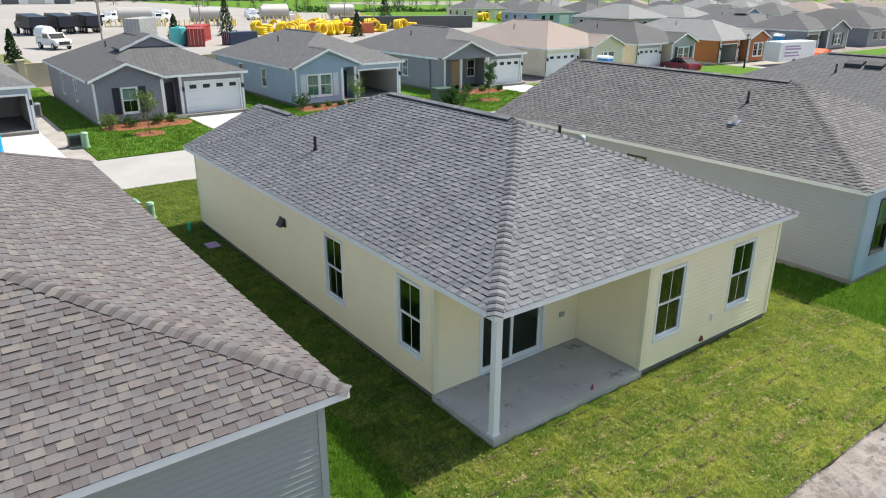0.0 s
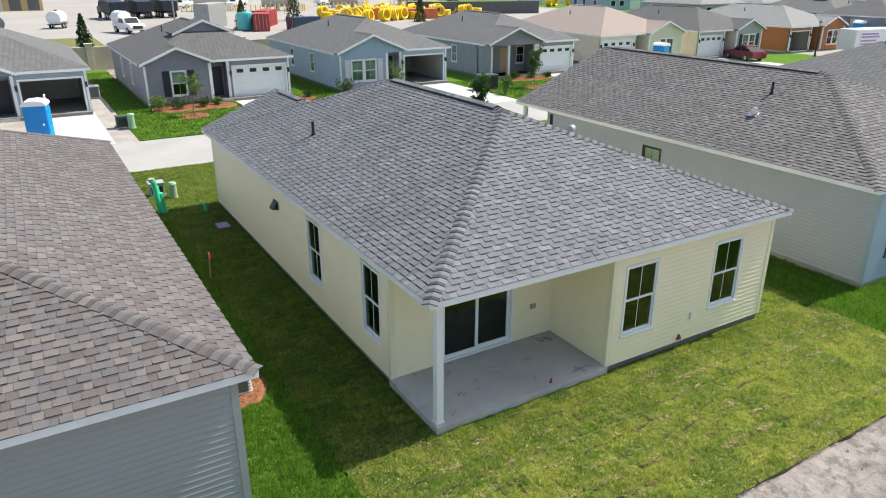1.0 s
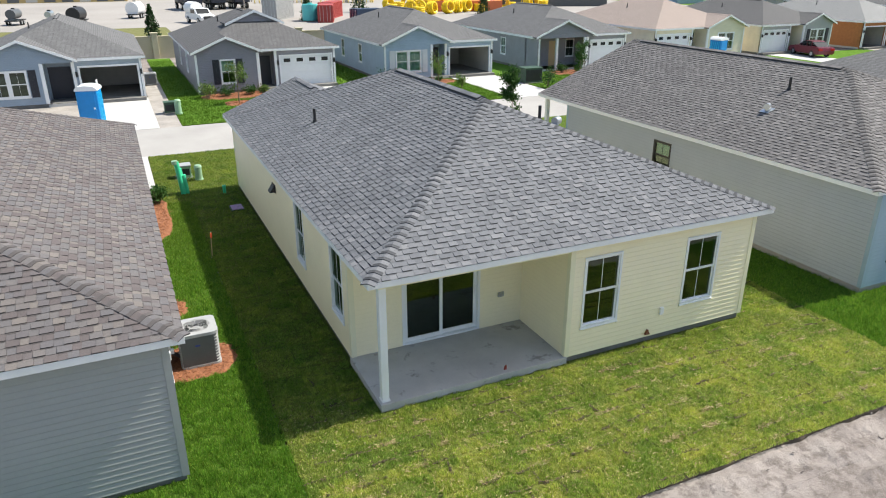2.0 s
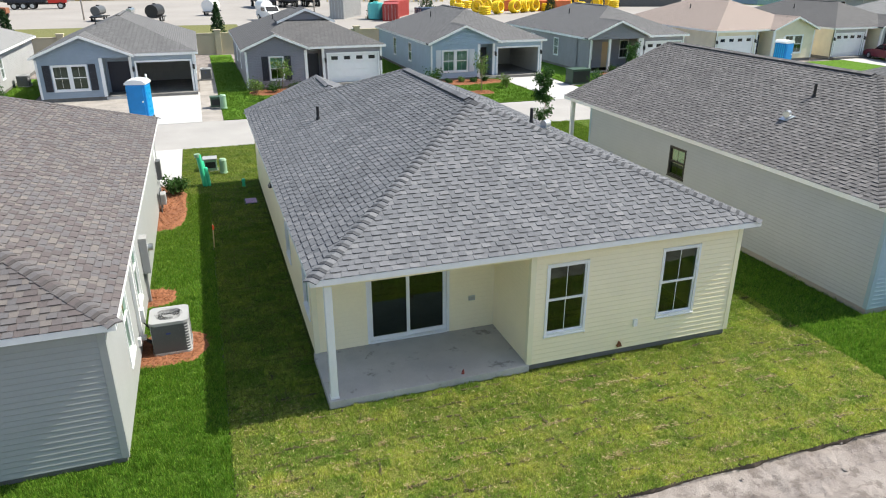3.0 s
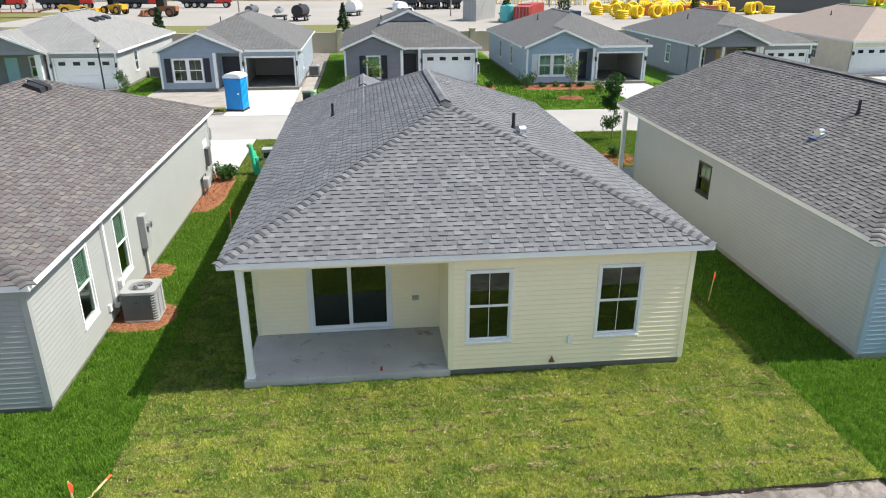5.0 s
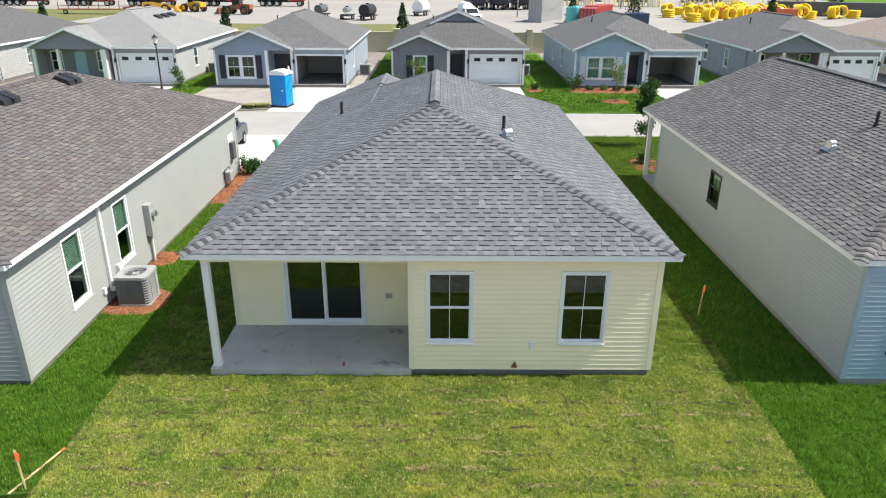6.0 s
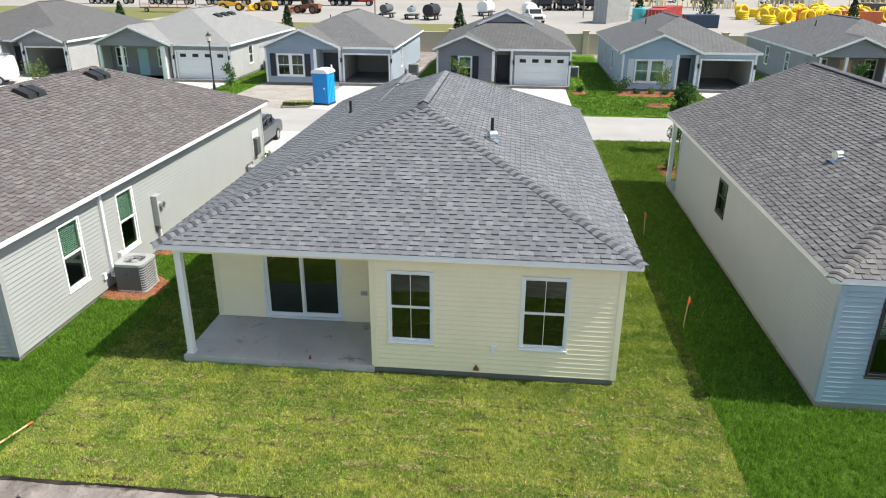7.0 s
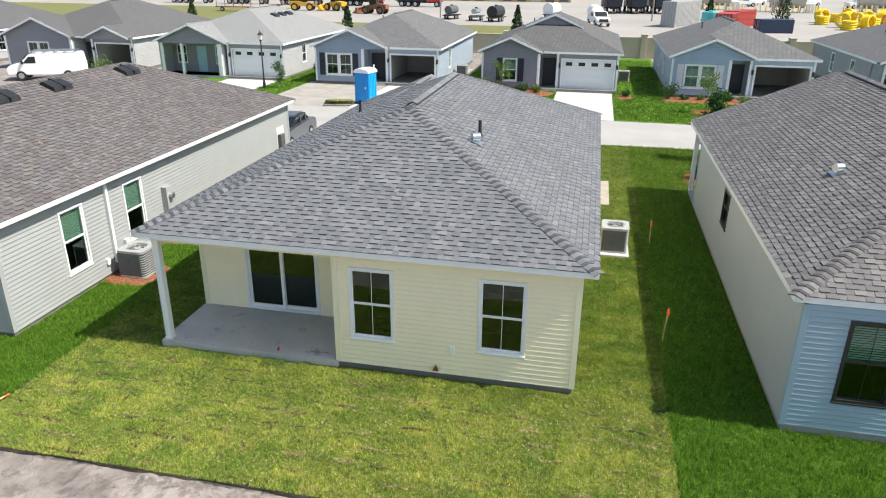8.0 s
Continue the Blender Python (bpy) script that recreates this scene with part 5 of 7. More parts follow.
def far_front_window(h, side, u0, u1, z0, z1, shutter=None, double=True, behind=None):
    m = (u0 + u1) / 2
    if double:
        window(h, side, u0, m, z0, z1, behind=behind, wide=0.1, full=True)
        window(h, side, m, u1, z0, z1, behind=behind, wide=0.1, full=True)
    else:
        window(h, side, u0, u1, z0, z1, behind=behind, wide=0.08)
    if shutter:
        for a in (u0 - 0.50, u1 + 0.06):
            s = part("shutter", side.box(a, 0.027, z0, a + 0.44, 0.06, z1, 0.006), shutter, h)
            bm = bmesh.new()
            z = z0 + 0.06
            while z < z1 - 0.08:
                side.box(a + 0.05, 0.06, z, a + 0.39, 0.072, z + 0.05, bm=bm)
                z += 0.07
            part("louvre", bm, shutter, s)


def wall_lamp(h, side, u, z):
    l = part("wall_lamp", side.box(u - 0.07, 0.0, z - 0.1, u + 0.07, 0.05, z + 0.16, 0.01), VENT_BLACK, h)
    part("lantern", side.box(u - 0.06, 0.05, z - 0.16, u + 0.06, 0.17, z + 0.1, 0.01), VENT_BLACK, l)


def far_house(label, x, yf, W, siding, roofing, mirror=False, gable=0.54, room=None, boards=False, garage_gable=False, garage="closed", shutter=None, porch=False, gablet=False, trim=WHITE, D=16.5, blind=None, double=True, front=None, category="house"):
    """A single-storey street house: a gabled bedroom, an entry recess and a garage under one hip roof."""
    h = thing("house", pose(x, yf, 0), label, category, "houses across the street")
    front = front or siding
    fx = (lambda a, b: (W - b, W - a)) if mirror else (lambda a, b: (a, b))
    g0 = W * gable
    g1, e1 = (g0, W * (gable + 0.135)) if room is None else (W * room, g0 - 0.06)
    zt = 2.7
    ze = 2.86
    foundation(h, 0.02, 0.03, W - 0.02, D, 0.2)
    # side and rear walls
    lh = [(D - 6.2, D - 5.3, 0.9, 2.4), (D - 11, D - 10.1, 0.9, 2.4)]
    ls = Side(0, D, 0, -1)
    wall(h, ls, D - (0.0 if not mirror else 0.6), 0.2, zt, lh, siding, boards=False)
    for a in lh:
        window(h, ls, *a)
    rs = Side(W, 0.6 if not mirror else 0.0, 0, 1)
    wall(h, rs, D - (0.6 if not mirror else 0.0), 0.2, zt, [(4.0, 4.9, 0.9, 2.4)], siding, boards=False)
    window(h, rs, 4.0, 4.9, 0.9, 2.4)
    wall(h, Side(W, D, -1, 0), W, 0.2, zt, [], siding, boards=False)
    # bedroom front
    a, b = fx(0, g1)
    if porch:
        py = 1.8
        s = Side(a, py, 1, 0)
        wall(h, s, b - a, 0.2, zt, [(0.5, 1.4, 0.9, 2.4), (2.3, 3.2, 0.2, 2.3), (4.0, 4.9, 0.9, 2.4)], front, boards=boards)
        window(h, s, 0.5, 1.4, 0.9, 2.4)
        window(h, s, 4.0, 4.9, 0.9, 2.4)
        part("front_door", s.box(2.3, -0.1, 0.2, 3.2, -0.04, 2.3, 0.005), porch, h)
        for u in (0.1, 1.9, b - a - 0.3):
            part("porch_post", box(a + u, 0.02, 0.2, a + u + 0.2, 0.22, zt, 0.01), trim, h)
        part("porch_floor", box(a, 0.0, -0.1, b, py, 0.2), SLAB, h)
    else:
        s = Side(a, 0, 1, 0)
        wide_w = 2.15 if double else 1.05
        c = (g1 - wide_w) / 2
        hole = (c, c + wide_w, 0.66, 2.34)
        wall(h, s, b - a, 0.2, zt, [hole], front, boards=boards)
        far_front_window(h, s, *hole, shutter=shutter, double=double, behind=blind)
        part("corner_board", box(a - 0.02, -0.03, 0.2, a + 0.12, -0.003, zt), trim, h)
        part("corner_board", box(b - 0.12, -0.03, 0.2, b + 0.02, -0.003, zt), trim, h)
    # entry recess
    a, b = fx(g1, e1)
    s = Side(a, 1.7, 1, 0)
    wall(h, s, b - a, 0.2, zt, [], front, boards=False)
    part("front_door", s.box(0.2, 0.004, 0.22, b - a - 0.2, 0.05, 2.25, 0.005), SHUT_NAVY, h)
    part("entry_floor", box(a, 0.0, -0.1, b, 1.7, 0.16), DRIVE, h)
    for k, q in ((g1, 0), (e1, 0.6)):
        xa, xb = fx(k - 0.06, k + 0.06)
        part("inner_wall", box(xa, max(q, 0.12), 0.2, xb, 6.0, zt), siding, h)
        part("corner_board", box(xa - 0.03, q - 0.02, 0.2, xb + 0.03, q + 0.1, zt), trim, h)
    # garage front
    a, b = fx(e1 + 0.06, W)
    s = Side(a, 0.6, 1, 0)
    gw = b - a
    hole = (0.3, gw - 0.3, 0.0, 2.25)
    wall(h, s, gw, 0.0, zt, [hole], front, boards=False)
    bm = bmesh.new()
    for q in ((0.18, 0.3, 0.0, 2.37), (gw - 0.3, gw - 0.18, 0.0, 2.37), (0.3, gw - 0.3, 2.25, 2.37)):
        s.box(q[0], 0.002, q[2], q[1], 0.03, q[3], bm=bm)
    gt = part("garage_trim", bm, trim, h)
    wall_lamp(h, s, 0.08, 1.85)
    wall_lamp(h, s, gw - 0.08, 1.85)
    part("corner_board", box(fx(W - 0.12, W + 0.02)[0], 0.57, 0.2, fx(W - 0.12, W + 0.02)[1], 0.597, zt), trim, h)
    if garage == "closed":
        gd = part("garage_door", s.box(0.3, -0.09, 0.02, gw - 0.3, -0.07, 2.25), GARAGE_WHITE, h, "white panelled garage door with four small panes")
        for k in range(4):
            part("door_section", s.box(0.3, -0.07, 0.03 + k * 0.555, gw - 0.3, -0.045, 0.575 + k * 0.555, 0.006), GARAGE_WHITE, gd)
        for k in range(4):
            m = 0.3 + (gw - 0.6) * (k + 0.5) / 4
            part("pane", s.box(m - 0.24, -0.045, 1.84, m + 0.24, -0.038, 2.1), DARK_PANE, gd)
    else:
        bm = box(a + 0.13, 0.72, 0.0, b - 0.13, 6.5, 0.03)
        part("garage_floor", bm, SLAB, h)
        part("garage_wall", box(a + 0.0, 6.5, 0.0, b, 6.6, zt), DRYWALL, h)
        part("garage_wall", box(b - 0.14, 0.73, 0.0, b - 0.122, 6.5, zt), DRYWALL, h)
        part("garage_wall", box(a + 0.01, 0.73, 0.0, a + 0.03, 6.5, zt), DRYWALL, h)
    part("soffit", box(-0.25, 0.35, zt + 0.002, W + 0.25, D + 0.2, zt + 0.03), trim, h)
    # roofs
    R = (-0.3, 0.3, W + 0.3, D + 0.3)
    r = hip_deck(h, *R, ze, roofing)
    fascia(h, *R, ze, trim)
    a, b = fx(-0.3, g0 + 0.3)
    front_gable_back(h, a, b, roofing, front, ze, trim, boards)
    if garage_gable:
        front_gable_back(h, *fx(e1 - 0.2, W + 0.3), roofing, front, ze, trim, boards)
    rise = (W + 0.6) / 2 * SLOPE
    ridge_vent(r, W / 2, R[1] + W / 2 + 0.5, R[3] - W / 2 - 0.5, ze + rise, roofing)
    pipe_vent(r, W * 0.3, 9.0, ze + (W * 0.3 + 0.3) * SLOPE)
    if gablet:
        gz, gy = ze + rise + 0.12, R[1] + W / 2 - 1.1
        half = 2.0
        part("gablet_wall", prism([(W / 2 - half, gy, gz - half * SLOPE), (W / 2 + half, gy, gz - half * SLOPE), (W / 2, gy, gz)], (0, 0.1, 0)), front, h)
        for q in (-1, 1):
            e = (W / 2 + q * (half + 0.2), gz - (half + 0.2) * SLOPE)
            part("gablet_roof", prism([(e[0], gy - 0.2, e[1] + 0.04), (W / 2, gy - 0.2, gz + 0.04), (W / 2, gy - 0.2, gz + 0.14), (e[0], gy - 0.2, e[1] + 0.14)], (0, 2.2, 0)), roofing, h)
            part("rake_board", prism([(e[0], gy - 0.23, e[1] - 0.05), (W / 2, gy - 0.23, gz - 0.05), (W / 2, gy - 0.23, gz + 0.13), (e[0], gy - 0.23, e[1] + 0.13)], (0, 0.028, 0)), trim, h)
    return h


def front_gable_back(h, gx0, gx1, material, wallmat, ze, trim, boards=False):
    """The street gable of a house whose front faces -y."""
    ze -= 0.008
    gm, half = (gx0 + gx1) / 2, (gx1 - gx0) / 2
    zr = ze + half * SLOPE
    for s in (-1, 1):
        x = gm + s * (half - 0.012)
        part("gable_roof", prism([(x, -0.3, ze), (gm, -0.3, zr), (gm, -0.3, zr - 0.1), (x, -0.3, ze - 0.1)], (0, 6.5, 0)), material, h)
        part("rake_board", prism([(x, -0.33, ze + 0.01), (gm, -0.33, zr + 0.01), (gm, -0.33, zr - 0.15), (x, -0.33, ze - 0.15)], (0, 0.028, 0)), trim, h)
    part("gable_wall", prism([(gx0 + 0.3, -0.02, ze - 0.165), (gx1 - 0.3, -0.02, ze - 0.165), (gx1 - 0.3, -0.02, ze + 0.02), (gm, -0.02, zr - 0.105), (gx0 + 0.3, -0.02, ze + 0.02)], (0, 0.12, 0)), wallmat, h)
    z = ze - 0.16
    while boards and z < zr - 0.3:
        w = min(half - 0.3, (zr - 0.12 - z - LAP) / SLOPE)
        part("siding_board", prism([(gm - w, -0.021, z), (gm - w, -0.043, z + 0.002), (gm - w, -0.044, z + 0.014), (gm - w, -0.026, z + LAP), (gm - w, -0.021, z + LAP)], (2 * w, 0, 0)), wallmat, h)
        z += LAP
    part("ridge_strip", prism([(gm - 0.16, -0.3, zr - 0.05), (gm, -0.3, zr + 0.03), (gm + 0.16, -0.3, zr - 0.05)], (0, 3.0, 0)), material, h)


LAP_SLATE = lap_mat("slate_blue_siding", (0.32, 0.38, 0.45))
LAP_PURPLE = lap_mat("mauve_grey_siding", (0.26, 0.25, 0.28))
LAP_BLUE = lap_mat("soft_blue_siding", (0.36, 0.46, 0.56))
LAP_GREY = lap_mat("mid_grey_siding", (0.275, 0.272, 0.292))
LAP_CREAM = lap_mat("cream_siding", (0.76, 0.69, 0.52))
LAP_WHITE = lap_mat("white_siding", (0.40, 0.405, 0.41))
LAP_PALEBLUE = lap_mat("pale_blue_siding", (0.34, 0.45, 0.54))
SHUT_NAVY = paint("navy_shutter", (0.02, 0.022, 0.035), 0.5, 0.1)
SHUT_WHITE = paint("pale_shutter", (0.65, 0.67, 0.7), 0.5, 0.05)
OSB = paint("bare_board_sheathing", (0.42, 0.17, 0.06), 0.85, 0.2, 4)
DOOR_TAN = paint("tan_door", (0.55, 0.38, 0.2), 0.5, 0.05)
DOOR_BLUE = paint("pale_blue_door", (0.35, 0.55, 0.65), 0.5, 0.05)
GY = 48.9
far_house("slate blue house with open garage and navy shutters", -3.9, 48.45, 9.7, LAP_SLATE, FAR_GREY, garage="open", shutter=SHUT_NAVY, gable=0.585, room=0.40, boards=True)
far_house("mauve grey house with white garage door and gablet", 9.2, 48.9, 10.0, LAP_PURPLE, FAR_DARK, shutter=SHUT_NAVY, gablet=True, double=False, blind=BLIND, gable=0.425, boards=True)
far_house("soft blue house with open garage and pale shutters", 22.85, 48.7, 9.6, LAP_BLUE, FAR_GREY, garage="open", shutter=SHUT_WHITE, blind=BLIND, gable=0.57, room=0.41, boards=True)
far_house("grey house with porch posts, tan door and closed garage", 36.4, 48.7, 9.6, LAP_GREY, FAR_GREY, porch=DOOR_TAN, gable=0.58, room=0.52, boards=True)
far_house("cream house with tan roof and closed garage", 50.6, 50.2, 10.6, LAP_CREAM, FAR_TAN, mirror=True, gable=0.44)
far_house("cream and white house with charcoal roof", 63.3, 49.3, 9.3, LAP_CREAM, FAR_DARK, mirror=True, front=LAP_WHITE, shutter=SHUT_NAVY, gable=0.44)
far_house("unfinished house in bare sheathing with pale roof", 77.0, 48.3, 9.2, OSB, FAR_PALE, garage="open", mirror=True, gable=0.44)
pale_house = far_house("grey house with pale roof, porch posts and blue door", -17.5, 48.6, 10.5, LAP_WHITE, FAR_PALE, porch=DOOR_BLUE, gable=0.56, room=0.52, front=LAP_GREY, boards=True)
for k in range(3):
    part("roof_vent", moved(prism([(-0.3, -0.42, 0), (0.3, -0.42, 0), (0.3, -0.42, 0.05), (0.22, -0.42, 0.16), (-0.22, -0.42, 0.16), (-0.3, -0.42, 0.05)], (0, 0.84, 0)), pose(6.9, 7.6 + 1.5 * k, 2.86 + 3.95 * SLOPE - 0.03, 0, LEAN_CAP, 0)), VENT_BLACK, pale_house, "black plastic slope vent")
far_house("grey house with open garage and slate roof", -33.0, 49.6, 12.0, LAP_WHITE, FAR_DARK, garage="open", front=LAP_GREY, garage_gable=True)
far_house("white house with grey roof", -48.0, GY, 10.5, LAP_WHITE, FAR_DARK, front=LAP_GREY)

# neighbours along the near side of the street
def near_row_house(x, roofing, label):
    h = thing("house", pose(x, 8.3, 0), label, "house", "houses along the near side")
    W, D = 9.7, 14.2
    foundation(h, 0.02, 0.02, W - 0.02, D - 0.02)
    wall(h, Side(0, 0, 1, 0), W, 0.23, 2.86, [(0.8, 1.75, 0.88, 2.6), (4.2, 5.15, 0.88, 2.6)], LAP_WHITE, boards=False)
    window(h, Side(0, 0, 1, 0), 0.8, 1.75, 0.88, 2.6)
    window(h, Side(0, 0, 1, 0), 4.2, 5.15, 0.88, 2.6)
    for s, l in ((Side(0, D, 0, -1), D), (Side(W, 0, 0, 1), D), (Side(W, D, -1, 0), W)):
        wall(h, s, l, 0.23, 2.86, [], LAP_WHITE, boards=False)
    R = (-0.23, -0.04, W + 0.27, 16.25)
    r = hip_deck(h, *R, ZE, roofing)
    fascia(h, *R, ZE, h=0.125)
    rise = (R[2] - R[0]) / 2 * SLOPE
    ridge_vent(r, (R[0] + R[2]) / 2, 5.4, 10.9, ZE + rise + 0.01, roofing)
    pipe_vent(r, 3.0, 9.5, ZE + 3.23 * SLOPE)
    for q in (8.0, 9.0):
        part("roof_vent", moved(prism([(-0.3, -0.42, 0), (0.3, -0.42, 0), (0.3, -0.42, 0.05), (0.22, -0.42, 0.16), (-0.22, -0.42, 0.16), (-0.3, -0.42, 0.05)], (0, 0.84, 0)), pose(3.9, q, ZE + 4.1 * SLOPE, 0, -LEAN_CAP, 0)), VENT_BLACK, r)


near_row_house(35.8, FAR_GREY, "white sided house with grey shingle roof and gable")
near_row_house(50.0, FAR_DARK, "white sided house with charcoal shingle roof")

# front yards across the street
DRY_SAND = paint("dry_pale_sand", (0.31, 0.285, 0.26), 0.95, 0.3, 0.9, fine=14, bump=0.5)
SOD_ROLL = paint("rolled_sod", (0.17, 0.18, 0.055), 0.95, 0.45, 9, fine=50, bump=0.7)


def yard(x0, x1, dx0, dx1, lawn_side=True, sandy=False):
    """Between street and house front: drive, lawn and bed."""
    slab("driveway", dx0, 38.86, dx1, 49.5, 0.012, DRIVE, "new white concrete driveway", "driveway")
    if sandy:
        slab("yard", x0, 38.9, dx0 - 0.01, 49.3, -0.02, DRY_SAND, "bare pale sandy front yard", "yard")
        slab("yard", dx1 + 0.01, 38.9, dx1 + 1.18, 60.0, -0.02, DRY_SAND, "bare pale sandy side yard", "yard")
    else:
        slab("lawn", x0, 39.1, dx0 - 0.02, 60.0, 0.006, TURF_FAR, "green front lawn", "lawn")


yard(7.1, 19.6, 14.9, 18.9)
yard(19.62, 33.8, 28.5, 32.4)
yard(33.9, 48.0, 42.2, 45.9)
yard(-4.6, 6.0, 2.0, 5.9, sandy=True)
yard(-20, -7.1, -11.5, -7.15)
slab("lawn", -7.1, 38.9, -4.62, 60, 0.006, TURF_FAR, "green lawn between houses", "lawn")
slab("lawn", 18.95, 38.9, 23.1, 72, 0.004, TURF_FAR, "green lawn between houses", "lawn")
slab("lawn", 7.1, 50, 9.15, 72, 0.004, TURF_FAR, "green lawn between houses", "lawn")
slab("lawn", 32.6, 38.9, 37.2, 72, 0.003, TURF_FAR, "green lawn between houses", "lawn")
slab("yard", 46.0, 38.9, 130, 49.0, 0.002, TURF_FAR, "green front lawns", "lawn")
slab("driveway", 51.3, 38.87, 55.7, 50.7, 0.012, DRIVE, "new white concrete driveway", "driveway")
slab("driveway", 64, 38.87, 67.6, 50.0, 0.012, DRIVE, "new white concrete driveway", "driveway")
slab("yard", 77.6, 38.87, 92.0, 49.0, 0.012, DRY_SAND, "bare sandy building plot", "yard")
slab("driveway", -25.6, 38.87, -21.3, 50.3, 0.012, DRIVE, "new white concrete driveway", "driveway")
YARD_BEDS = ((9.2, 46.4, 14.7, 49.0), (10.3, 43.9, 12.1, 45.5), (19.2, 46.7, 20.3, 48.6), (22.3, 46.4, 28.2, 48.7), (23.8, 42.2, 25.6, 43.6), (37.0, 46.3, 42.0, 48.6), (36.0, 42.5, 37.8, 43.9))
grass("grass", BLADE_FAR, [(7.1, 39.1, 14.85, 49, 330), (18.95, 39.1, 28.45, 49, 330), (32.6, 39.1, 42.1, 49, 260), (-7.1, 39.1, -4.65, 58, 260), (18.95, 49, 22.8, 70, 160), (7.1, 49, 9.1, 70, 160)], [], 24, 0.04, 0.11, "green front lawn blades", wide=2.2, ground=0.006, rings=YARD_BEDS)
for k, o in enumerate(YARD_BEDS):
    bed(o, 0.03, "mulch bed with young shrubs" if o[2] - o[0] > 2 or k == 2 else "round mulch ring at a tree", 50 + k)
young_tree(11.2, 44.6, 2.5, 0.75, LEAF_LIGHT, 11, "young leafy tree in a mulch ring", 500)
young_tree(24.7, 42.85, 2.6, 0.75, LEAF_LIGHT, 12, "young leafy tree in a mulch ring", 500)
young_tree(36.9, 43.2, 3.3, 0.6, LEAF_DARK, 13, "slender dark evergreen in a mulch ring", 1500, 0.2)
for k, (x, y, r, hh) in enumerate(((9.6, 47.3, 0.75, 1.05), (10.9, 47.5, 0.5, 0.8), (12.4, 47.5, 0.5, 0.75), (13.4, 47.8, 0.4, 0.6), (22.7, 47.5, 0.75, 1.2), (23.9, 47.4, 0.3, 0.4), (24.9, 47.6, 0.3, 0.45), (25.8, 47.3, 0.28, 0.4), (26.8, 47.5, 0.3, 0.45),
                                   (27.3, 44.3, 0.5, 1.0), (32.9, 41.6, 0.7, 1.4), (38.0, 47.3, 0.5, 0.8), (39.7, 47.3, 0.35, 0.5), (41.2, 47.0, 0.35, 0.6), (19.8, 47.6, 0.3, 0.5), (-21.0, 46.0, 0.9, 1.9))):
    shrub(x, y, r * 1.15, hh, LEAF_LIGHT if k % 3 == 0 else LEAF_DARK, 60 + k, "green shrub in the front yard", 520)
young_tree(-5.6, 45.4, 2.1, 0.4, LEAF_DARK, 14, "small columnar evergreen beside the lamp", 700, 0.1)
transformer(6.85, 43.2, 0.7, 0.6, 0.7, "dark green utility cabinet by the lawn", BOX_GREEN)
pedestal(7.25, 42.6, 0.2, 0.8, PED_GREEN, "pale green utility pedestal by the lawn")
transformer(33.1, 44.3, 1.5, 1.1, 1.15, "dark green transformer cabinet on the lawn", BOX_GREEN)
air_conditioner(6.5, 55.5, 0.05, "grey air conditioner beside a house wall")
air_conditioner(-6.3, 56.0, 0.05, "grey air conditioner beside a house wall")
air_conditioner(19.9, 55.5, 0.05, "grey air conditioner beside a house wall")

# street lamp
LAMP_GLASS = paint("frosted_lantern", (0.7, 0.68, 0.6), 0.4, 0.05)


def street_lamp(x, y, hh=3.6):
    l = thing("street_lamp", pose(x, y, 0), "black lantern street lamp on a slim post", "street lamp", "street lamps")
    part("post", tube((0, 0, -0.1), (0, 0, hh - 0.55), 0.06, 0.045), VENT_BLACK, l)
    part("base", tube((0, 0, 0), (0, 0, 0.6), 0.13, 0.08), VENT_BLACK, l)
    ln = part("lantern", tube((0, 0, hh - 0.55), (0, 0, hh - 0.45), 0.08, 0.13, 8), VENT_BLACK, l)
    part("lantern_pane", tube((0, 0, hh - 0.45), (0, 0, hh - 0.1), 0.12, 0.19, 8), LAMP_GLASS, ln)
    part("roof", tube((0, 0, hh - 0.1), (0, 0, hh + 0.1), 0.25, 0.05, 8), VENT_BLACK, ln)
    part("finial", tube((0, 0, hh + 0.1), (0, 0, hh + 0.25), 0.03, 0.008, 8), VENT_BLACK, ln)


street_lamp(-6.7, 45.0, 3.95)
street_lamp(76.5, 45.2)

# portable toilets
BLUE = paint("blue_plastic", (0.003, 0.23, 0.60), 0.45, 0.1)
# lighter copy of the blue: sun on the cabin's sides put into the ribs
BLUE_LIT = paint("sunlit_blue_plastic", (0.01, 0.44, 0.74), 0.45, 0.1)


def toilet(x, y, rz):
    t = thing("portable_toilet", pose(x, y, 0, 0, 0, rz), "blue portable toilet cabin with white domed roof", "portable toilet", "portable toilets")
    part("skid", box(-0.55, -0.58, 0.0, 0.55, 0.58, 0.12, 0.02), VENT_BLACK, t)
    part("cabin", box(-0.53, -0.55, 0.12, 0.53, 0.55, 2.05, 0.03), BLUE, t)
    d = part("door", box(-0.4, -0.59, 0.2, 0.4, -0.553, 1.98, 0.012), BLUE, t)
    part("latch", box(0.28, -0.62, 1.05, 0.36, -0.59, 1.15, 0.006), WHITE, d)
    for k in range(5):
        part("side_rib", box(0.532, -0.45 + k * 0.2, 0.25, 0.565, -0.38 + k * 0.2, 1.9, 0.01), BLUE_LIT, t)
        part("side_rib", box(-0.565, -0.45 + k * 0.2, 0.25, -0.532, -0.38 + k * 0.2, 1.9, 0.01), BLUE_LIT, t)
    part("roof", moved(prism([(-0.58, 0, 0), (0.58, 0, 0), (0.58, 0, 0.1), (0.4, 0, 0.24), (0.0, 0, 0.28), (-0.4, 0, 0.24), (-0.58, 0, 0.1)], (0, 1.2, 0)), pose(0, -0.6, 2.04)), WHITE, t)
    part("vent_stack", tube((0.4, 0.45, 2.1), (0.4, 0.45, 2.5), 0.05), WHITE, t)


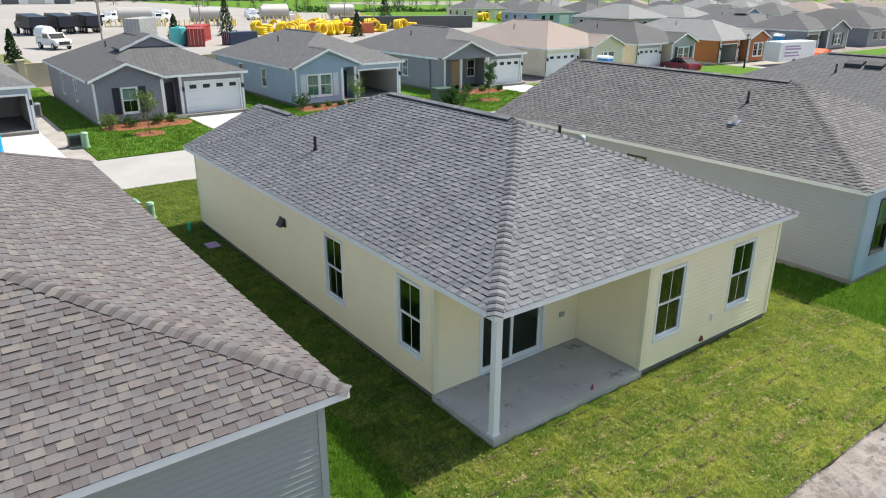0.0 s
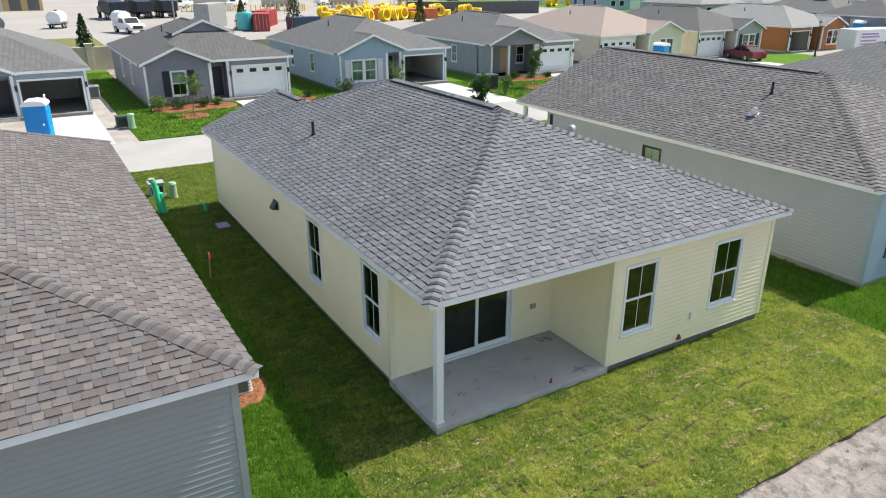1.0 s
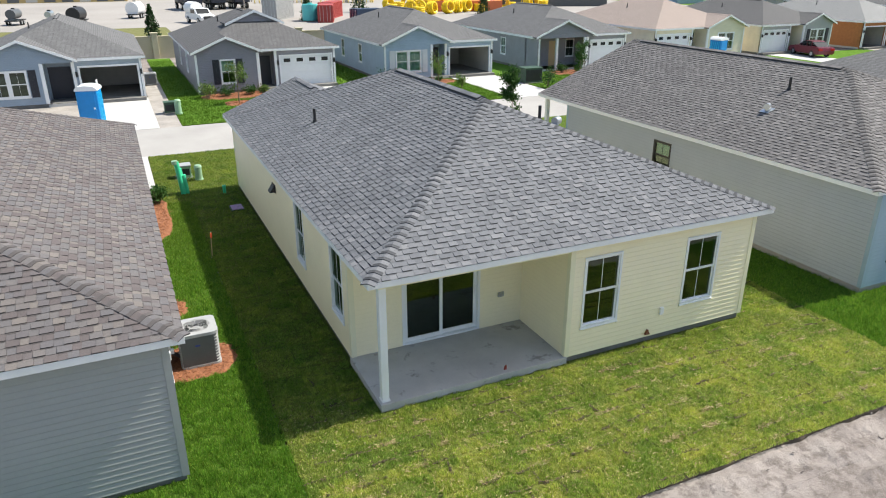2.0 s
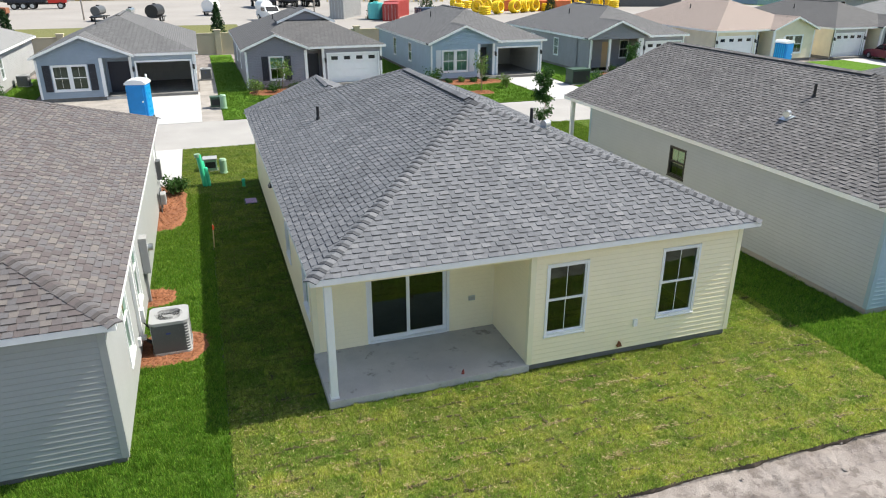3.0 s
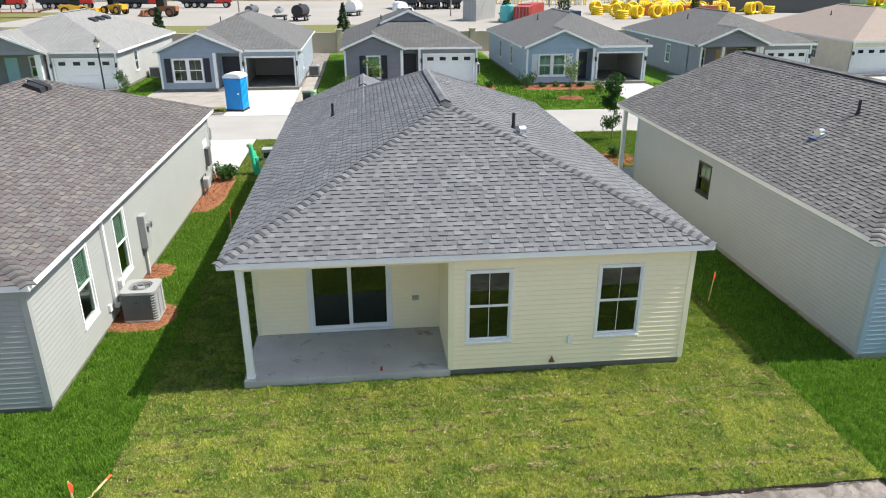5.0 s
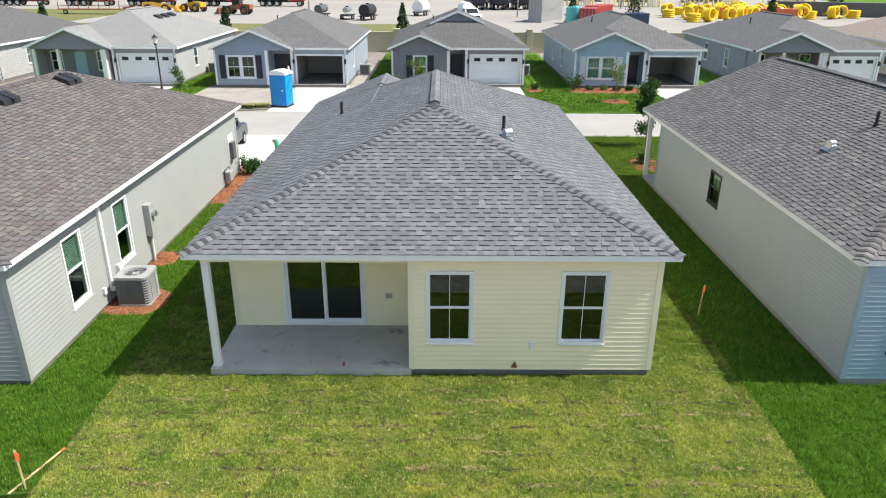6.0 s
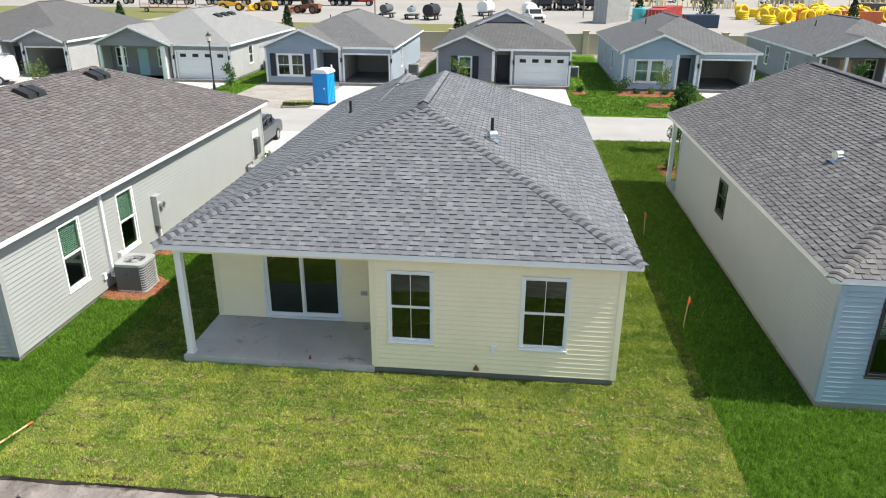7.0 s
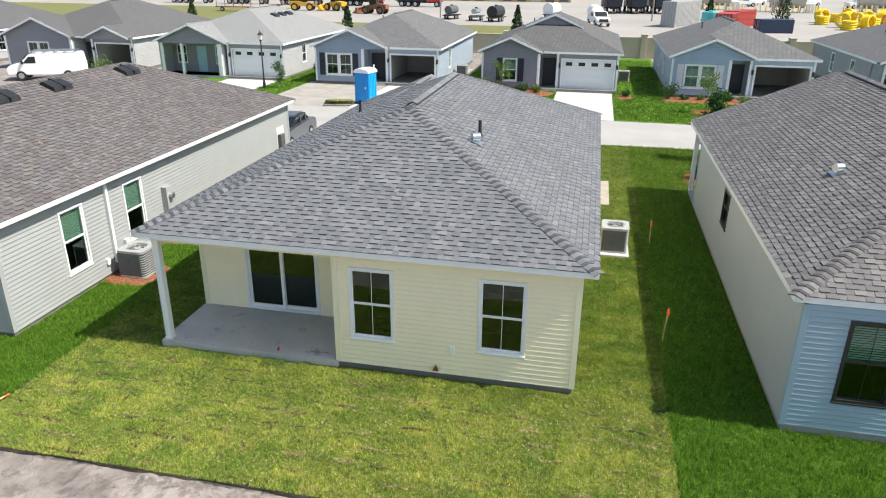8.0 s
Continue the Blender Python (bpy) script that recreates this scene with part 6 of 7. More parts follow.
toilet(2.62, 40.9, -12)
toilet(54.8, 47.0, 10)
toilet(102.0, 55.6, 0)
toilet(103.6, 56.4, 0)
# a stack of sod on a pallet
sp = thing("sod_pallet", pose(0.9, 40.0, 0, 0, 0, 15), "low stack of rolled sod on the sand", "sod stack")
for k in range(9):
    rr = random.Random(80 + k)
    part("sod_strip", moved(box(-0.45, -0.2, 0, 0.45, 0.2, 0.1, 0.03), pose(-0.35 + 0.5 * (k % 3) + rr.uniform(-0.1, 0.1), rr.uniform(-0.15, 0.15), 0.05 + 0.09 * (k // 3), rr.uniform(-4, 4), rr.uniform(-4, 4), rr.uniform(-25, 25))), SOD_ROLL, sp)
part("sod_slab", box(-0.9, -0.6, -0.05, 0.9, 0.55, 0.06, 0.02), FOOT, sp)


# ---- vehicles ----
def wheel(parent, x, y, z, r, w, rim):
    t = part("wheel", tube((x, y - w / 2, z), (x, y + w / 2, z), r, n=20), RUBBER, parent)
    part("rim", tube((x, y - w / 2 - 0.01, z), (x, y + w / 2 + 0.01, z), r * 0.6, n=16), rim, t)


CAR_GLASS = paint("car_glass", (0.012, 0.016, 0.018), 0.06, 0.1)
SILVER = paint("silver_car_paint", (0.13, 0.14, 0.16), 0.28, 0.04, metal=0.6)
RED_PAINT = paint("dark_red_paint", (0.15, 0.012, 0.025), 0.3, 0.05)
WHITE_PAINT = paint("white_vehicle_paint", (0.78, 0.78, 0.78), 0.35, 0.04)
LAMP_RED = paint("red_tail_lamp", (0.4, 0.01, 0.01), 0.25, 0.05)
HEADLAMP = paint("headlamp", (0.75, 0.76, 0.78), 0.15, 0.05)


def rounded(bm, off):
    bmesh.ops.bevel(bm, geom=bm.edges[:], offset=off, segments=2, affect="EDGES")
    return bm


def car(x, y, rz, paintwork, label):
    """A saloon car, nose along +x."""
    c = thing("car", pose(x, y, 0.01, 0, 0, rz), label, "car", "parked cars")
    w = 0.9
    part("body", rounded(prism([(-2.3, -w, 0.3), (2.25, -w, 0.28), (2.35, -w, 0.55), (2.2, -w, 0.78), (1.1, -w, 0.95), (-1.5, -w, 1.0), (-2.25, -w, 0.95), (-2.38, -w, 0.6)], (0, 2 * w, 0)), 0.06), paintwork, c)
    part("greenhouse", rounded(prism([(1.1, -0.78, 0.93), (0.25, -0.66, 1.4), (-1.0, -0.66, 1.42), (-1.85, -0.78, 0.97)], (0, 1.44, 0)), 0.03), CAR_GLASS, c)
    part("roof", rounded(prism([(0.3, -0.64, 1.4), (0.1, -0.64, 1.46), (-0.9, -0.64, 1.47), (-1.1, -0.64, 1.41)], (0, 1.28, 0)), 0.02), paintwork, c)
    for q in (-0.35, -1.05):
        for s in (-1, 1):
            part("pillar", box(q - 0.04, s * 0.74 - 0.03, 0.95, q + 0.04, s * 0.74 + 0.03, 1.4), paintwork, c)
    for wx in (1.4, -1.4):
        for s in (-1, 1):
            wheel(c, wx, s * 0.82, 0.32, 0.32, 0.2, METAL)
    for s in (-0.65, 0.65):
        part("headlight", box(2.22, s - 0.2, 0.58, 2.34, s + 0.2, 0.72, 0.02), HEADLAMP, c)
        part("tail_light", box(-2.4, s - 0.2, 0.66, -2.28, s + 0.2, 0.86, 0.02), LAMP_RED, c)


def van(x, y, rz):
    c = thing("van", pose(x, y, 0, 0, 0, rz), "white work van with a roof rack", "van")
    part("body", rounded(prism([(-2.7, -0.98, 0.4), (2.7, -0.98, 0.4), (2.78, -0.98, 0.8), (2.6, -0.98, 1.1), (1.75, -0.98, 1.25), (1.0, -0.98, 1.98), (-2.6, -0.98, 2.02), (-2.75, -0.98, 1.0)], (0, 1.96, 0)), 0.07), WHITE_PAINT, c)
    part("windscreen", prism([(1.74, -0.85, 1.3), (1.08, -0.85, 1.95), (1.12, -0.85, 1.98), (1.8, -0.85, 1.31)], (0, 1.7, 0)), CAR_GLASS, c)
    for s in (-1, 1):
        part("side_window", prism([(1.5, s * 0.985, 1.3), (1.0, s * 0.985, 1.8), (0.55, s * 0.985, 1.8), (0.55, s * 0.985, 1.3)], (0, s * 0.01, 0)), CAR_GLASS, c)
        part("mirror", box(1.45, s * 1.1 - 0.1, 1.25, 1.58, s * 1.1 + 0.1, 1.5, 0.02), VENT_BLACK, c)
        part("rack_rail", box(-2.4, s * 0.75 - 0.02, 2.15, 0.8, s * 0.75 + 0.02, 2.2), METAL, c)
        for wx in (1.75, -1.65):
            wheel(c, wx, s * 0.9, 0.36, 0.36, 0.22, METAL)
    for q in range(5):
        part("rack_bar", box(-2.3 + q * 0.75, -0.78, 2.02, -2.26 + q * 0.75, 0.78, 2.18), METAL, c)
    part("ladder", box(-2.3, 0.2, 2.2, 0.7, 0.55, 2.27, 0.01), METAL, c)


car(2.05, 29.0, -88, SILVER, "silver grey saloon car on the driveway")
car(67.6, 47.4, 75, RED_PAINT, "dark red car on a driveway")
car(116.0, 42.0, 10, WHITE_PAINT, "white car on the street")
van(-25.4, 45.2, 205)
tr = thing("enclosed_trailer", pose(84.4, 44.4, 0, 0, 0, -8), "white enclosed work trailer with lettering bars", "trailer")
part("box", box(-3.2, -1.1, 0.5, 3.2, 1.1, 2.7, 0.06), WHITE_PAINT, tr)
part("front_panel", box(-2.6, -1.13, 0.9, 0.8, -1.105, 2.4), WHITE, tr)
for q, l in ((2.2, 2.6), (1.9, 2.9), (1.5, 2.4), (1.15, 2.7)):
    part("lettering_bar", box(-2.4, -1.15, q - 0.1, -2.4 + l, -1.132, q + 0.08), PURPLE, tr)
for q in (-0.5, 0.6):
    wheel(tr, q, -1.05, 0.38, 0.38, 0.22, METAL)
tent = thing("red_tarp_stack", pose(89.6, 43.4, 0), "stack of goods under a red tarp", "tarp")
part("tarp", rounded(prism([(-1.5, -1, 0), (1.5, -1, 0), (1.3, -1, 1.3), (0.2, -1, 1.7), (-1.3, -1, 1.2)], (0, 2, 0)), 0.12), ORANGE, tent)

# ---- the yard behind the wall ----
FENCE = paint("beige_precast_wall", (0.47, 0.42, 0.30), 0.9, 0.1, 0.4, fine=12, bump=0.15)
fw = thing("fence_wall", pose(0, 73.0, 0), "beige precast boundary wall with piers", "wall", kind="structure")
for k in range(-12, 24):
    x = k * 7.1 + 1.0
    p = part("pier", box(x - 0.3, -0.3, -0.2, x + 0.3, 0.3, 2.25, 0.03), FENCE, fw)
    part("pier_cap", box(x - 0.36, -0.36, 2.25, x + 0.36, 0.36, 2.36, 0.02), FENCE, p)
    q = part("wall_panel", box(x + 0.302, -0.1, -0.2, x + 6.798, 0.1, 1.95, 0.02), FENCE, fw)
    part("coping", box(x + 0.302, -0.16, 1.952, x + 6.798, 0.16, 2.05, 0.02), FENCE, q)
YELLOW_GRASS = grass_mat("dry_verge", [(0.3, (0.10, 0.125, 0.035)), (0.7, (0.22, 0.205, 0.09))], [(0.3, (0.11, 0.14, 0.045)), (0.7, (0.24, 0.215, 0.115))], (0.3, 0.26, 0.2))
slab("verge", -140, 73.4, 130, 112, -0.03, YELLOW_GRASS, "dry grass verge behind the wall", "verge")
slab("verge", 12, 88, 66, 112, -0.022, GRAVEL, "pale gravel verge", "gravel")
slab("gravel_yard", -400, 112, 125, 520, -0.02, GRAVEL, "wide pale gravel storage yard", "yard")
slab("lawn", 125, 60, 900, 900, -0.03, TURF_FAR, "wide green lawns beyond the yard", "lawn")
slab("lawn", -900, 520, 125, 1500, -0.03, TURF_FAR, "wide green lawns beyond the yard", "lawn")
slab("verge", -400, 100, -48, 150, -0.012, YELLOW_GRASS, "dry grass verge", "verge")
slab("road", 118, 180, 900, 192, -0.01, GRAVEL, "pale road across the lawns", "road")
slab("pond", 210, 330, 420, 420, -0.015, paint("pond_water", (0.10, 0.16, 0.18), 0.08, 0.1), "grey-blue pond", "water")

TRUCK_DARK = paint("dark_truck_body", (0.012, 0.016, 0.03), 0.4, 0.2)
TRUCK_RED = paint("red_truck_cab", (0.45, 0.02, 0.015), 0.35, 0.08)
YELLOW = paint("machine_yellow", (0.58, 0.33, 0.025), 0.45, 0.12)
COIL = paint("yellow_pipe", (0.80, 0.55, 0.01), 0.4, 0.08)
RUST = paint("rusty_steel", (0.25, 0.10, 0.05), 0.8, 0.3)
CONT_RED = paint("red_container", (0.33, 0.04, 0.035), 0.6, 0.15)
TEAL = paint("teal_plastic", (0.10, 0.50, 0.50), 0.5, 0.1)
TANK = paint("dull_tank_metal", (0.44, 0.42, 0.40), 0.5, 0.12, metal=0.3)
BOLLARD = paint("yellow_bollard", (0.75, 0.58, 0.22), 0.6, 0.1)


def dump_truck(x, y, rz, cab, label):
    """A dump truck, nose along +x."""
    d = thing("dump_truck", pose(x, y, 0, 0, 0, rz) @ Matrix.Scale(1.25, 4), label, "truck", "dump trucks")
    part("chassis", box(-4.2, -0.5, 0.7, 3.6, 0.5, 1.0, 0.03), VENT_BLACK, d)
    part("bed", rounded(prism([(-4.3, -1.25, 1.05), (1.4, -1.25, 1.05), (1.5, -1.25, 2.75), (2.4, -1.25, 2.85), (2.4, -1.25, 2.95), (1.3, -1.25, 2.95), (-4.5, -1.25, 2.6)], (0, 2.5, 0)), 0.05), TRUCK_DARK, d)
    for k in range(6):
        for s in (-1.29, 1.25):
            part("bed_rib", box(-4.0 + k * 0.95, s, 1.1, -3.88 + k * 0.95, s + 0.04, 2.6), TRUCK_DARK, d)
    part("tailgate", box(-4.55, -1.2, 1.1, -4.42, 1.2, 2.5, 0.02), TRUCK_DARK, d)
    part("cab", rounded(prism([(1.7, -1.15, 0.9), (4.4, -1.15, 0.9), (4.5, -1.15, 1.7), (3.1, -1.15, 1.9), (2.8, -1.15, 2.7), (1.7, -1.15, 2.75)], (0, 2.3, 0)), 0.07), cab, d)
    part("windscreen", prism([(3.12, -0.95, 1.95), (2.86, -0.95, 2.6), (2.9, -0.95, 2.6), (3.16, -0.95, 1.95)], (0, 1.9, 0)), CAR_GLASS, d)
    part("grille", box(4.46, -0.6, 1.0, 4.56, 0.6, 1.6, 0.02), METAL, d)
    for s in (-1, 1):
        part("side_window", box(1.95, s * 1.16 - 0.01, 1.85, 2.7, s * 1.16 + 0.01, 2.5), CAR_GLASS, d)
        for wx in (3.5, -0.6, -1.9, -3.2):
            wheel(d, wx, s * 1.05, 0.52, 0.52, 0.36, METAL)


def pickup(x, y, rz, label, tank=False):
    c = thing("pickup_truck", pose(x, y, 0, 0, 0, rz) @ Matrix.Scale(1.2, 4), label, "truck", "parked pickups")
    part("body", rounded(prism([(-2.7, -0.95, 0.45), (2.6, -0.95, 0.45), (2.7, -0.95, 0.9), (2.5, -0.95, 1.15), (1.3, -0.95, 1.2), (0.7, -0.95, 1.85), (-0.7, -0.95, 1.87), (-0.9, -0.95, 1.2), (-2.75, -0.95, 1.18)], (0, 1.9, 0)), 0.06), WHITE_PAINT, c)
    part("windscreen", prism([(1.28, -0.8, 1.25), (0.75, -0.8, 1.8), (0.8, -0.8, 1.82), (1.34, -0.8, 1.25)], (0, 1.6, 0)), CAR_GLASS, c)
    part("grille", box(2.62, -0.6, 0.6, 2.74, 0.6, 1.0, 0.02), VENT_BLACK, c)
    for s in (-1, 1):
        part("side_window", box(-0.6, s * 0.96 - 0.01, 1.25, 0.7, s * 0.96 + 0.01, 1.72), CAR_GLASS, c)
        for wx in (1.7, -1.7):
            wheel(c, wx, s * 0.88, 0.4, 0.4, 0.26, METAL)
    if tank:
        part("tank", tube((-3.2, 0, 1.75), (-0.9, 0, 1.75), 0.85, n=20), WHITE_PAINT, c)


def tank_trailer(x, y, rz, material, label, r=0.9):
    c = thing("tank_trailer", pose(x, y, 0, 0, 0, rz), label, "trailer", "tank trailers")
    part("tank", rounded(tube((-1.8, 0, 1.6), (1.8, 0, 1.6), r, n=20), 0.04), material, c)
    part("frame", box(-2.2, -0.9, 0.6, 2.6, 0.9, 0.75, 0.02), VENT_BLACK, c)
    part("hatch", tube((0, 0, 1.6 + r - 0.05), (0, 0, 1.75 + r), 0.25), VENT_BLACK, c)
    for s in (-1, 1):
        for wx in (-0.6, 0.5):
            wheel(c, wx, s * 0.95, 0.42, 0.42, 0.26, METAL)


def loader(x, y, rz, tint, label):
    c = thing("wheel_loader", pose(x, y, 0, 0, 0, rz), label, "loader", "yellow machines")
    part("body", rounded(prism([(-3, -0.8, 0.9), (1.0, -0.8, 0.9), (1.0, -0.8, 1.5), (-0.9, -0.8, 1.9), (-3, -0.8, 1.8)], (0, 1.6, 0)), 0.08), tint, c)
    part("cab", box(-0.9, -0.7, 1.7, 0.6, 0.7, 3.1, 0.06), CAR_GLASS, c)
    part("cab_roof", box(-1.0, -0.8, 3.1, 0.7, 0.8, 3.25, 0.04), tint, c)
    for s in (-0.6, 0.6):
        part("arm", prism([(0.8, s - 0.1, 1.3), (0.8, s - 0.1, 1.7), (3.2, s - 0.1, 0.9), (3.2, s - 0.1, 0.6)], (0, 0.2, 0)), tint, c)
    part("bucket", prism([(3.0, -1.3, 0.1), (4.2, -1.3, 0.1), (3.6, -1.3, 0.5), (3.3, -1.3, 1.2), (3.0, -1.3, 1.1)], (0, 2.6, 0)), tint, c)
    for s in (-1, 1):
        for wx in (1.3, -1.9):
            wheel(c, wx, s * 1.0, 0.75, 0.75, 0.5, tint)


def container(x, y, rz, l, material, label, hh=2.6):
    c = thing("shipping_container", pose(x, y, 0, 0, 0, rz), label, "container", "containers")
    part("shell", box(-l / 2, -1.2, -0.05, l / 2, 1.2, hh, 0.02), material, c)
    for k in range(int(l / 0.45)):
        for s in (-1.235, 1.205):
            part("corrugation", box(-l / 2 + 0.2 + k * 0.45, s, 0.2, -l / 2 + 0.42 + k * 0.45, s + 0.03, hh - 0.12), material, c)
    for k in (-0.8, -0.3, 0.3, 0.8):
        part("lock_bar", tube((-l / 2 - 0.03, k, 0.2), (-l / 2 - 0.03, k, hh - 0.1), 0.03, n=6), METAL, c)


def pipe_coil(x, y, z, rz, tilt, r=0.95):
    """A coil of yellow pipe: stacked rings."""
    c = thing("pipe_coil", pose(x, y, z, tilt, 0, rz), "large coil of yellow plastic pipe", "pipe coil", "yellow pipe coils")
    for k in range(4):
        bm = bmesh.new()
        n, m = 22, 7
        rings = [[bm.verts.new(((r + 0.2 * math.cos(j * math.tau / m)) * math.cos(i * math.tau / n), (r + 0.2 * math.cos(j * math.tau / m)) * math.sin(i * math.tau / n), 0.2 * math.sin(j * math.tau / m) + k * 0.36)) for j in range(m)] for i in range(n)]
        for i in range(n):
            for j in range(m):
                bm.faces.new((rings[i][j], rings[(i + 1) % n][j], rings[(i + 1) % n][(j + 1) % m], rings[i][(j + 1) % m]))
        part("ring", bm, COIL, c)


def fuel_tank(x, y, rz):
    c = thing("storage_tank", pose(x, y, 0, 0, 0, rz), "dull metal storage tank behind yellow bollards", "storage tank", "storage tanks")
    part("tank", rounded(tube((-3.6, 0, 2.5), (3.6, 0, 2.5), 1.6, n=24), 0.05), TANK, c)
    for k in (-2.6, 0, 2.6):
        part("saddle", box(k - 0.25, -1.3, -0.1, k + 0.25, 1.3, 1.5), TANK, c)
    part("end_cabinet", box(3.9, -1.0, -0.1, 5.4, 1.0, 1.9, 0.04), WHITE, c)
    for k in range(12):
        part("bollard", tube((-6.5 + k * 1.1, -3.0, 0), (-6.5 + k * 1.1, -3.0, 1.5), 0.16, n=8), BOLLARD, c)
    for k in range(4):
        part("bollard", tube((6.2, -2.5 + k * 1.4, -0.1), (6.2, -2.5 + k * 1.4, 1.5), 0.16, n=8), BOLLARD, c)


for k, x in enumerate((20.0, 24.9, 29.8)):
    dump_truck(x, 157 + k * 1.2, 97, TRUCK_DARK, "dark dump truck seen from behind")
for x, y in ((-82, 163), (-67, 163), (-53, 163), (-38, 164), (-24, 165)):
    dump_truck(x, y, 2, TRUCK_RED, "dump truck with a dark bed and red cab")
loader(-43, 141, 10, YELLOW, "yellow wheel loader parked on the yard")
loader(-37, 143, 150, YELLOW, "yellow wheel loader parked on the yard")
loader(-26, 135, 170, RUST, "rusty brown loader parked on the yard")
tank_trailer(-8.4, 125.5, 80, AC_GREY, "small grey tank trailer on the verge", 0.7)
tank_trailer(-3.5, 123.0, 85, METAL, "low grey trailer on the verge", 0.45)
tank_trailer(0.2, 121.5, 75, VENT_BLACK, "black tank trailer on the verge", 1.0)
tank_trailer(9.0, 134.0, 70, WHITE_PAINT, "white round tank trailer", 1.1)
pickup(17.6, 117.5, -75, "white tank pickup on the yard", True)
for k in range(16):
    pickup(40 + k * 3.4 + (k % 2) * 1.5, 196 + (k % 4) * 11, 15 + 25 * (k % 4), "white pickup on the gravel yard")
fb = thing("flatbed_trailer", pose(-53, 134, 0), "long dark flatbed trailer frame", "trailer")
part("deck", box(-6, -1.1, 0.8, 6, 1.1, 0.95), RUST, fb)
for k in range(7):
    part("stanchion", box(-5.8 + k * 1.9, -1.1, 0.95, -5.7 + k * 1.9, -1.0, 2.4), RUST, fb)
part("gooseneck", prism([(6, -0.5, 0.9), (8.5, -0.5, 1.4), (8.5, -0.5, 1.6), (6, -0.5, 1.2)], (0, 1, 0)), RUST, fb)
wheel(fb, -4.5, -1.05, 0.42, 0.42, 0.3, METAL)
container(30.8, 121.5, 60, 9.5, AC_LIGHT, "pale grey box trailer body", 3.9)
container(36.6, 113.0, 72, 6.1, CONT_RED, "red corrugated shipping container")
container(40.0, 122.0, 60, 8.0, CONT_RED, "long red corrugated shipping container")
container(43.0, 111.5, 12, 5.0, paint("blue_dumpster", (0.012, 0.03, 0.07), 0.6, 0.2), "dark blue open waste container", 1.9)
container(92.0, 137.0, -20, 30.0, AC_GREY, "long dark grey trailer box", 2.6)
container(70.0, 128.0, -18, 13.0, paint("orange_container", (0.6, 0.16, 0.06), 0.6, 0.15), "long orange open steel container", 1.9)
tt = thing("water_tank", pose(34.4, 114.5, 0), "round teal plastic water tank", "water tank")
part("tank", rounded(tube((0, 0, 0.1), (0, 0, 2.6), 1.3, n=24), 0.1), TEAL, tt)
part("lid", tube((0, 0, 2.6), (0, 0, 2.8), 0.4), TEAL, tt)
tt = thing("water_tank", pose(29.8, 121.5, 0), "round teal plastic water tank", "water tank")
part("tank", rounded(tube((0, 0, 0.1), (0, 0, 2.4), 1.2, n=24), 0.1), TEAL, tt)
part("lid", tube((0, 0, 2.4), (0, 0, 2.6), 0.4), TEAL, tt)
rngc = random.Random(12)
for k in range(48):
    x = 56 + (k % 12) * 3.1 + rngc.uniform(-0.8, 0.8)
    y = 120 + (k // 12) * 6 + (k % 12) * 1.2 + rngc.uniform(-1, 1)
    up = rngc.random() < 0.6
    pipe_coil(x, y, 1.1 if up else 0.17, rngc.uniform(-60, 60), 82 if up else 0)
for k in range(6):
    pipe_coil(128 + k * 3.6, 158 + rngc.uniform(-4, 4), 1.08, rngc.uniform(-50, 50), 84)
for x, y in ((58.5, 172), (79, 180), (103, 188), (88, 200), (44, 178)):
    fuel_tank(x, y, -10)
POLE = paint("weathered_pole", (0.28, 0.25, 0.22), 0.9, 0.15)
for x, y in ((-11, 128), (27, 132), (53, 160), (64, 190), (38, 185), (90, 148), (86, 155), (150, 150), (158, 140), (185, 120), (170, 132)):
    p = thing("utility_pole", pose(x, y, 0), "tall grey utility pole", "pole", "utility poles")
    part("shaft", tube((0, 0, -0.5), (0, 0, 11), 0.14, 0.09), POLE, p)
    part("crossarm", box(-0.9, -0.06, 10.2, 0.9, 0.06, 10.35), POLE, p)
# long depot building
def depot(x, y, l, d, hh, rz, wallmat, roofm, label, bays):
    b = thing("depot_building", pose(x, y, 0, 0, 0, rz), label, "building")
    part("wall", box(-l / 2, 0, -0.2, l / 2, d, hh, 0.02), wallmat, b)
    part("roof", prism([(-l / 2 - 0.4, -0.4, hh), (-l / 2 - 0.4, d / 2, hh + d * 0.1), (-l / 2 - 0.4, d + 0.4, hh)], (l + 0.8, 0, 0)), roofm, b)
    for k in range(bays):
        u = -l / 2 + l * (k + 0.5) / bays
        part("bay_door", box(u - l / bays * 0.32, -0.06, 0.1, u + l / bays * 0.32, -0.004, hh * 0.75), AC_GREY if k % 3 else DRYWALL, b)


DEPOT_TAN = paint("tan_metal_wall", (0.45, 0.33, 0.14), 0.7, 0.1, 0.2)
depot(150, 500, 130, 18, 6.0, -12, DEPOT_TAN, FAR_PALE, "long tan depot building with bays", 24)
depot(-25, 200, 70, 14, 4.0, 3, DEPOT_TAN, FAR_PALE, "long tan depot building with bays", 18)
depot(48, 440, 60, 6, 6.0, -8, WHITE_PAINT, AC_LIGHT, "long white site trailer", 5)

